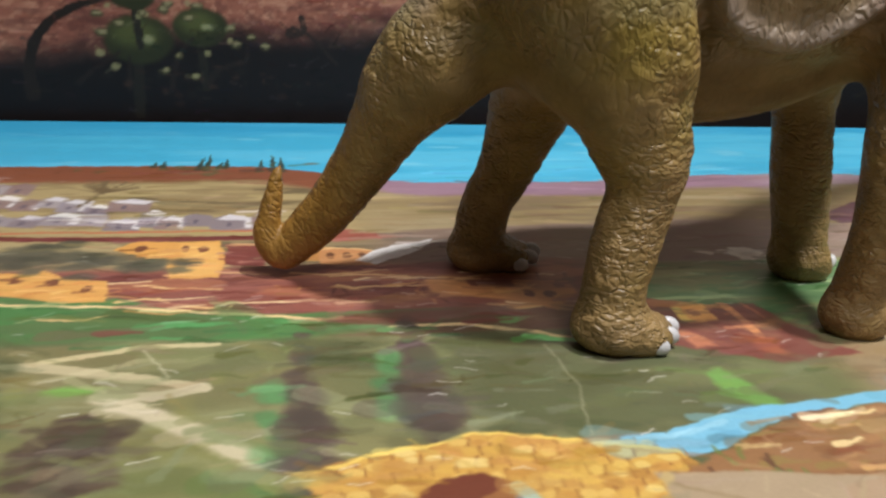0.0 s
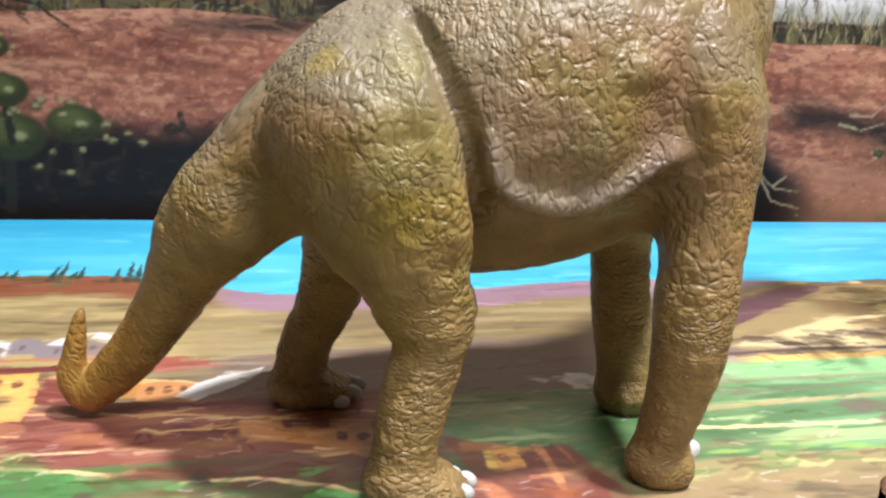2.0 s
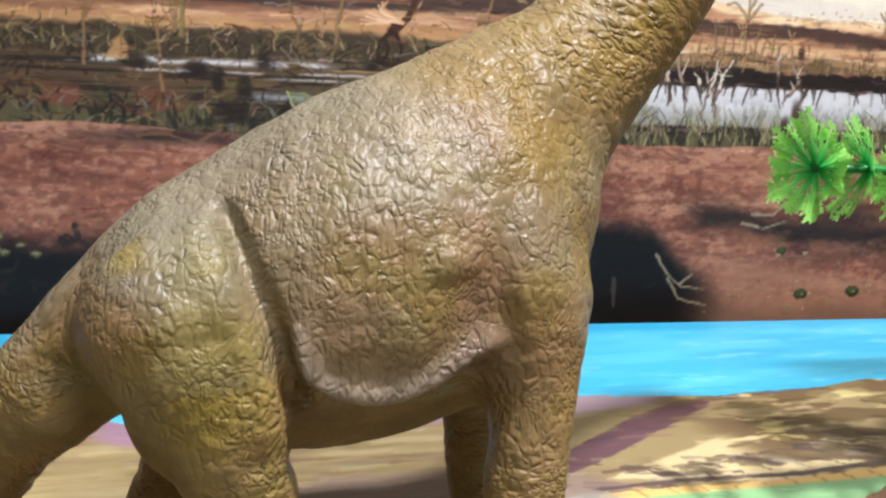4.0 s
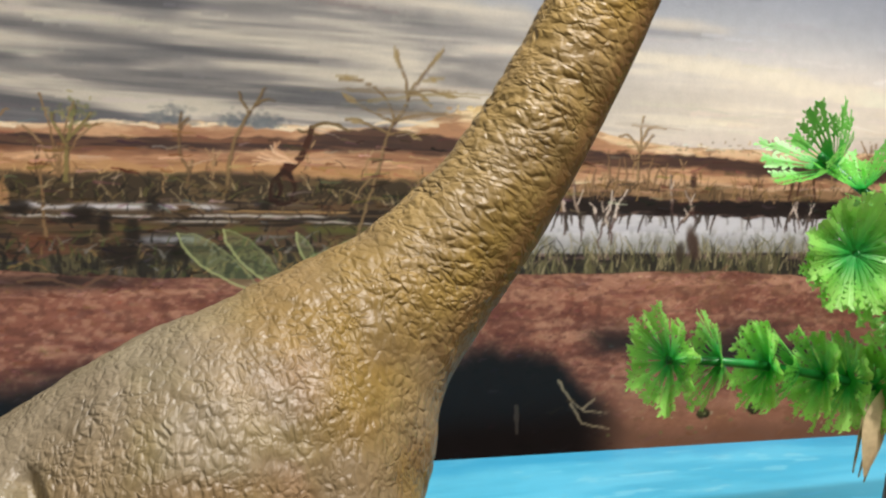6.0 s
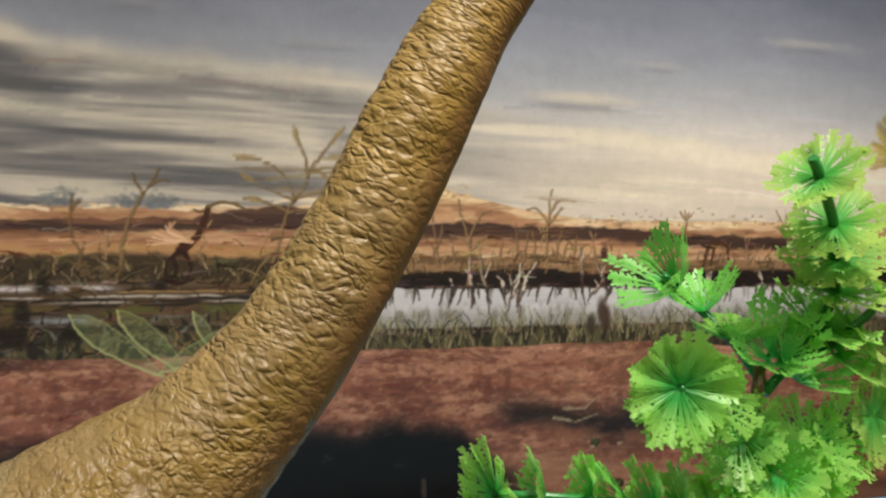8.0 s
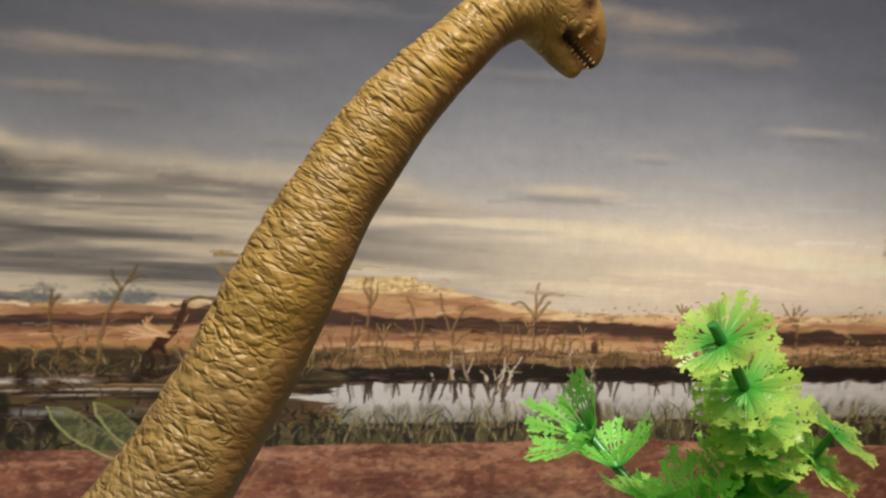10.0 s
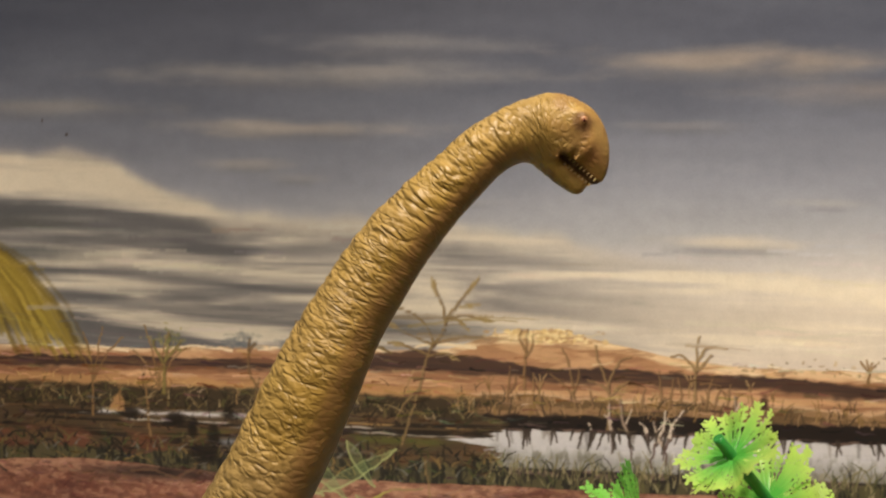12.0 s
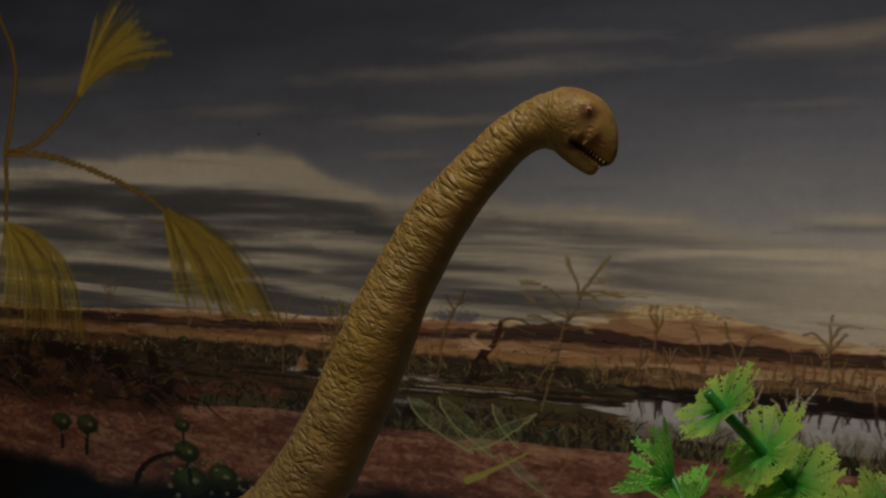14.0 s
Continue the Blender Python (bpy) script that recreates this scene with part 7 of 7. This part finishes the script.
def whorl_mesh(name, radius, cup, bend, leaflets, seed, mat, loose=0.0):
    """A whorl of fan leaves: narrow fingers that touch near the stalk and part towards a toothed rim, cupped along z."""
    rng = random.Random(seed)
    verts, faces = [], []
    fingers = 6
    pitch = 6.2832 / (leaflets * fingers)

    def spot(r, a, lift):
        s = r / radius
        fold = 0.06 * math.cos(leaflets * a + seed) * s + 0.03 * math.sin(3 * a + 1.7 * seed) * s + 0.012 * math.sin(17 * a + seed) * s * s
        return (r * math.cos(a), r * math.sin(a), radius * (cup * s**bend + fold) + lift)

    def tooth(r, a, side, size, lift):
        base = len(verts)
        for dr, da in ((0.0, 0.0), (0.35, 0.55), (0.95, 0.9), (1.25, 0.55), (0.9, 0.0)):
            verts.append(spot(r + dr * size, a + side * da * size / r, lift + 0.0002))
        faces.append(tuple(range(base, base + 5)))

    for n in range(leaflets):
        reach = radius * rng.uniform(0.92, 1.06)
        tilt = rng.uniform(-0.045, 0.045) * radius
        for k in range(fingers):
            a = pitch * (n * fingers + k + 0.5) + rng.uniform(-0.22, 0.22) * pitch
            q = (k + 0.5) / fingers * 2 - 1
            tip = reach * (1.0 - 0.20 * q * q) * rng.uniform(0.86, 1.06)
            slit = (rng.uniform(0.42, 0.74) if 0 < k < fingers - 1 else rng.uniform(0.25, 0.5)) - loose
            curl = rng.uniform(-0.0012, 0.0012)
            base = len(verts)
            wide = rng.uniform(0.16, 0.30)
            stations = ((0.06, 0.60), (0.20, 0.60), (slit, 0.60), (slit + 0.07, wide), (0.89, wide), (0.95, wide * 1.3), (1.0, 0.10))
            sway = rng.uniform(-0.34, 0.34) * pitch
            for t, w in stations:
                r, turn = tip * t, a + sway * t * t
                lift = tilt * t + curl * t**3
                verts.extend((spot(r, turn - w * pitch, lift), spot(r, turn, lift + 0.00045 * (1 - 0.5 * t)), spot(r, turn + w * pitch, lift)))
            for m in range(len(stations) - 1):
                b = base + 3 * m
                faces.extend(((b, b + 1, b + 4, b + 3), (b + 1, b + 2, b + 5, b + 4)))
            for t in (0.60, 0.70, 0.79, 0.87, 0.94):
                for side in (-1, 1):
                    tooth(tip * (t + rng.uniform(-0.02, 0.02)), a + sway * t * t + side * 0.20 * pitch, side, radius * rng.uniform(0.045, 0.085), tilt * t + curl * t**3)
    return mesh_of(name, verts, faces, [mat])


def broad_leaf(points, wide):
    """A plain pointed leaf along a line, folded a little at its midrib."""
    bm = bmesh.new()
    line = smooth_line(points, 4)
    rows = []
    for k, row in enumerate(line):
        t = k / (len(line) - 1)
        w = wide * math.sin(math.pi * min(1, 0.06 + 0.94 * t) ** 0.8) + 0.0003
        rows.append([bm.verts.new((row[0] + f * w, row[1] + 0.25 * abs(f) * w, row[2])) for f in (-1, -0.5, 0, 0.5, 1)])
    for a, b in zip(rows[:-1], rows[1:]):
        for j in range(4):
            bm.faces.new((a[j], a[j + 1], b[j + 1], b[j])).smooth = True
    return bm


def build_plant():
    plant = new("aquarium_plant")
    plant.location = (0.545, 0.395, 0.0)
    tagged(plant, "bright green plastic aquarium plant with fringed whorls on a brown base", "artificial plant")
    inverse = Matrix.Translation((-0.545, -0.395, 0.0))

    def stem(points, mat, name="stem", label=""):
        ob = part(name, tube(points), mat, plant, label)
        ob.matrix_parent_inverse = inverse
        return ob

    stem([(0.548, 0.398, 0.020, 0.0085), (0.560, 0.400, 0.080, 0.0070), (0.563, 0.400, 0.140, 0.0062), (0.560, 0.400, 0.185, 0.0050), (0.562, 0.400, 0.262, 0.0030)], M_BARK, "trunk", "dark brown moulded trunk")
    stem([(0.560, 0.402, 0.172, 0.0030), (0.525, 0.400, 0.182, 0.0027), (0.496, 0.397, 0.189, 0.0025), (0.467, 0.397, 0.1945, 0.0024), (0.441, 0.402, 0.1968, 0.0023), (0.417, 0.414, 0.1955, 0.0022)], M_STEM)
    stem([(0.565, 0.400, 0.250, 0.0031), (0.5555, 0.416, 0.270, 0.0029), (0.545, 0.430, 0.2835, 0.0027), (0.5355, 0.4437, 0.2953, 0.0026), (0.529, 0.449, 0.302, 0.0023)], M_STEM)
    stem([(0.562, 0.400, 0.235, 0.0026), (0.534, 0.394, 0.246, 0.0023), (0.504, 0.387, 0.2545, 0.0020)], M_STEM)
    stem([(0.566, 0.400, 0.245, 0.0030), (0.598, 0.404, 0.275, 0.0029), (0.608, 0.402, 0.300, 0.0029), (0.6026, 0.3977, 0.3192, 0.0029), (0.5886, 0.3863, 0.3387, 0.0029), (0.5684, 0.3768, 0.3633, 0.0029), (0.5610, 0.3747, 0.3725, 0.0026)], M_STEM)
    stem([(0.590, 0.403, 0.262, 0.0028), (0.612, 0.402, 0.272, 0.0026), (0.636, 0.400, 0.292, 0.0024), (0.652, 0.399, 0.312, 0.0018)], M_STEM)
    stem([(0.561, 0.400, 0.200, 0.0026), (0.590, 0.390, 0.212, 0.0024), (0.625, 0.385, 0.232, 0.0018)], M_STEM)
    stem([(0.561, 0.400, 0.205, 0.0026), (0.576, 0.392, 0.212, 0.0022), (0.5895, 0.3905, 0.2167, 0.0018)], M_STEM)
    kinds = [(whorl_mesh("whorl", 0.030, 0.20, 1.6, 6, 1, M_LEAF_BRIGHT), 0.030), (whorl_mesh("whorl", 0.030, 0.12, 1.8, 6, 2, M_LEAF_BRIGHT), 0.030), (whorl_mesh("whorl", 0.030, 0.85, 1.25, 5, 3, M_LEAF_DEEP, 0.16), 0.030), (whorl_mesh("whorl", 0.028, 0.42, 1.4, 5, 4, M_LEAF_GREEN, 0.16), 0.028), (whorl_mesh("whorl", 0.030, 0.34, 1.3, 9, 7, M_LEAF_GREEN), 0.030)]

    def whorl(kind, at, facing, radius, roll=0.0):
        me, size = kinds[kind]
        ob = new("whorl", me)
        ob.parent = plant
        ob.matrix_parent_inverse = inverse
        turn = Vector(facing).to_track_quat("Z", "Y").to_matrix().to_4x4()
        ob.matrix_basis = Matrix.Translation(at) @ turn @ Matrix.Rotation(roll, 4, "Z") @ Matrix.Diagonal((radius / size,) * 3 + (1,))

    # the long low arm: fans seen nearly edge on
    for x, y, z, r, kind, side in ((0.4188, 0.4135, 0.1955, 0.0275, 4, -0.22), (0.441, 0.402, 0.1968, 0.0260, 3, 0.20), (0.467, 0.397, 0.1945, 0.0265, 4, 0.16), (0.486, 0.397, 0.1912, 0.0240, 2, 0.2), (0.502, 0.397, 0.188, 0.0265, 4, 0.12), (0.520, 0.399, 0.1835, 0.0270, 3, -0.05), (0.538, 0.400, 0.179, 0.0270, 4, -0.3)):
        whorl(kind, (x, y, z), (-1.0, side, 0.06), r, x * 40)
    # the round front rosette, doubled
    whorl(4, (0.504, 0.387, 0.2545), (-0.30, -1.0, 0.16), 0.0300, 0.4)
    whorl(4, (0.507, 0.391, 0.2520), (-0.36, -1.0, 0.05), 0.0310, 1.0)
    whorl(3, (0.522, 0.392, 0.2480), (-0.5, -1.0, 0.2), 0.027, 0.2)
    # the branch behind it
    whorl(2, (0.5355, 0.4437, 0.2953), (-0.80, -0.02, 0.52), 0.0300, 0.3)
    whorl(2, (0.545, 0.430, 0.2835), (-0.25, 0.10, 0.95), 0.0240, 1.3)
    whorl(3, (0.5555, 0.416, 0.2705), (0.15, 0.25, 0.95), 0.0270, 2.0)
    # the tall stack
    whorl(0, (0.5684, 0.3768, 0.3633), (-0.60, -0.29, 0.74), 0.0285, 0.0)
    whorl(1, (0.5886, 0.3863, 0.3387), (-0.62, -0.35, 0.70), 0.0290, 0.9)
    whorl(1, (0.6026, 0.3977, 0.3192), (-0.45, -0.40, 0.80), 0.0300, 1.9)
    whorl(0, (0.608, 0.402, 0.3000), (-0.05, -0.35, 0.93), 0.0310, 2.7)
    whorl(4, (0.600, 0.404, 0.2790), (0.15, -0.40, 0.90), 0.0310, 4.1)
    # the eastern sprays and the tangle at the stalk
    high_sprays = (((0.652, 0.399, 0.310), (0.45, -0.35, 0.8), 0.027, 1), ((0.640, 0.400, 0.296), (0.5, -0.45, 0.75), 0.028, 0), ((0.622, 0.401, 0.280), (0.5, -0.5, 0.7), 0.028, 1), ((0.612, 0.402, 0.266), (0.3, -0.6, 0.7), 0.028, 3), ((0.5895, 0.3905, 0.2167), (-0.62, -0.65, 0.40), 0.0265, 3))
    low_sprays = (((0.568, 0.384, 0.206), (-0.45, -0.55, 0.70), 0.029, 4), ((0.626, 0.384, 0.234), (0.3, -0.9, 0.3), 0.028, 1), ((0.606, 0.388, 0.220), (0.2, -0.8, 0.5), 0.028, 3), ((0.592, 0.391, 0.206), (0.0, -0.7, 0.7), 0.027, 4),
                                ((0.572, 0.402, 0.262), (-0.35, -0.5, 0.8), 0.029, 2), ((0.548, 0.394, 0.226), (-0.5, -0.8, 0.3), 0.027, 3), ((0.556, 0.396, 0.206), (-0.3, -0.9, 0.2), 0.028, 2), ((0.548, 0.398, 0.188), (-0.4, -0.8, 0.1), 0.028, 3), ((0.580, 0.396, 0.190), (0.2, -0.9, 0.1), 0.028, 2), ((0.610, 0.40, 0.195), (0.4, -0.8, 0.1), 0.027, 3), ((0.590, 0.406, 0.250), (0.2, -0.6, 0.8), 0.028, 2), ((0.640, 0.40, 0.258), (0.5, -0.6, 0.6), 0.026, 1))
    for at, facing, r, kind in high_sprays + low_sprays:
        whorl(kind, at, facing, r, at[0] * 90)
    # a plain pointed leaf among the sprays
    leaf = part("broad_leaf", broad_leaf([(0.650, 0.398, 0.205), (0.645, 0.394, 0.222), (0.640, 0.393, 0.240), (0.636, 0.396, 0.258)], 0.0085), M_LEAF_DEEP, plant, "smooth pointed green leaf")
    leaf.matrix_parent_inverse = inverse
    # dry beige leaves and strands hanging from the trunk
    rng = random.Random(6)
    for line, wide in (([(0.541, 0.393, 0.180), (0.533, 0.388, 0.166), (0.527, 0.384, 0.150), (0.522, 0.383, 0.136)], 0.0080), ([(0.549, 0.391, 0.178), (0.549, 0.386, 0.164), (0.552, 0.382, 0.150), (0.557, 0.381, 0.136)], 0.0085), ([(0.560, 0.390, 0.176), (0.566, 0.385, 0.168), (0.574, 0.381, 0.157), (0.580, 0.380, 0.145)], 0.0075)):
        ob = part("dry_leaf", broad_leaf(line, wide), M_DRY, plant, "beige dry-looking leaf")
        ob.matrix_parent_inverse = inverse
    for k in range(3):
        x, z = 0.530 + 0.006 * k, 0.172 - 0.003 * k
        stem([(x, 0.395, z, 0.0007), (x - 0.006, 0.391, z - 0.016, 0.0010), (x - 0.009 - 0.002 * k, 0.390, z - 0.036, 0.0004)], M_DRY, "dry_strand", "thin beige strand")
    # lumpy base
    bm = bmesh.new()
    bmesh.ops.create_icosphere(bm, subdivisions=6, radius=1.0)
    for v in bm.verts:
        n = v.co.normalized()
        lump = 0.10 * noise.noise(n * 2.6) + 0.10 * noise.noise(n * 6.0) + 0.045 * noise.noise(n * 13.0) + 0.02 * noise.noise(n * 30.0)
        r = 1.0 + lump
        along, wide = 0.170 * n.x * r, 0.062 * n.y * r
        high = 0.030 + 0.012 * n.x + 0.010 * noise.noise(n * 4.0)
        v.co = Vector((0.462 + 0.857 * along - 0.515 * wide, 0.334 + 0.515 * along + 0.857 * wide, 0.0006 + max(0.0, high * n.z * r)))
    for f in bm.faces:
        f.smooth = True
    ob = part("base", bm, M_BARK, plant, "lumpy brown resin base")
    ob.matrix_parent_inverse = inverse


build_plant()
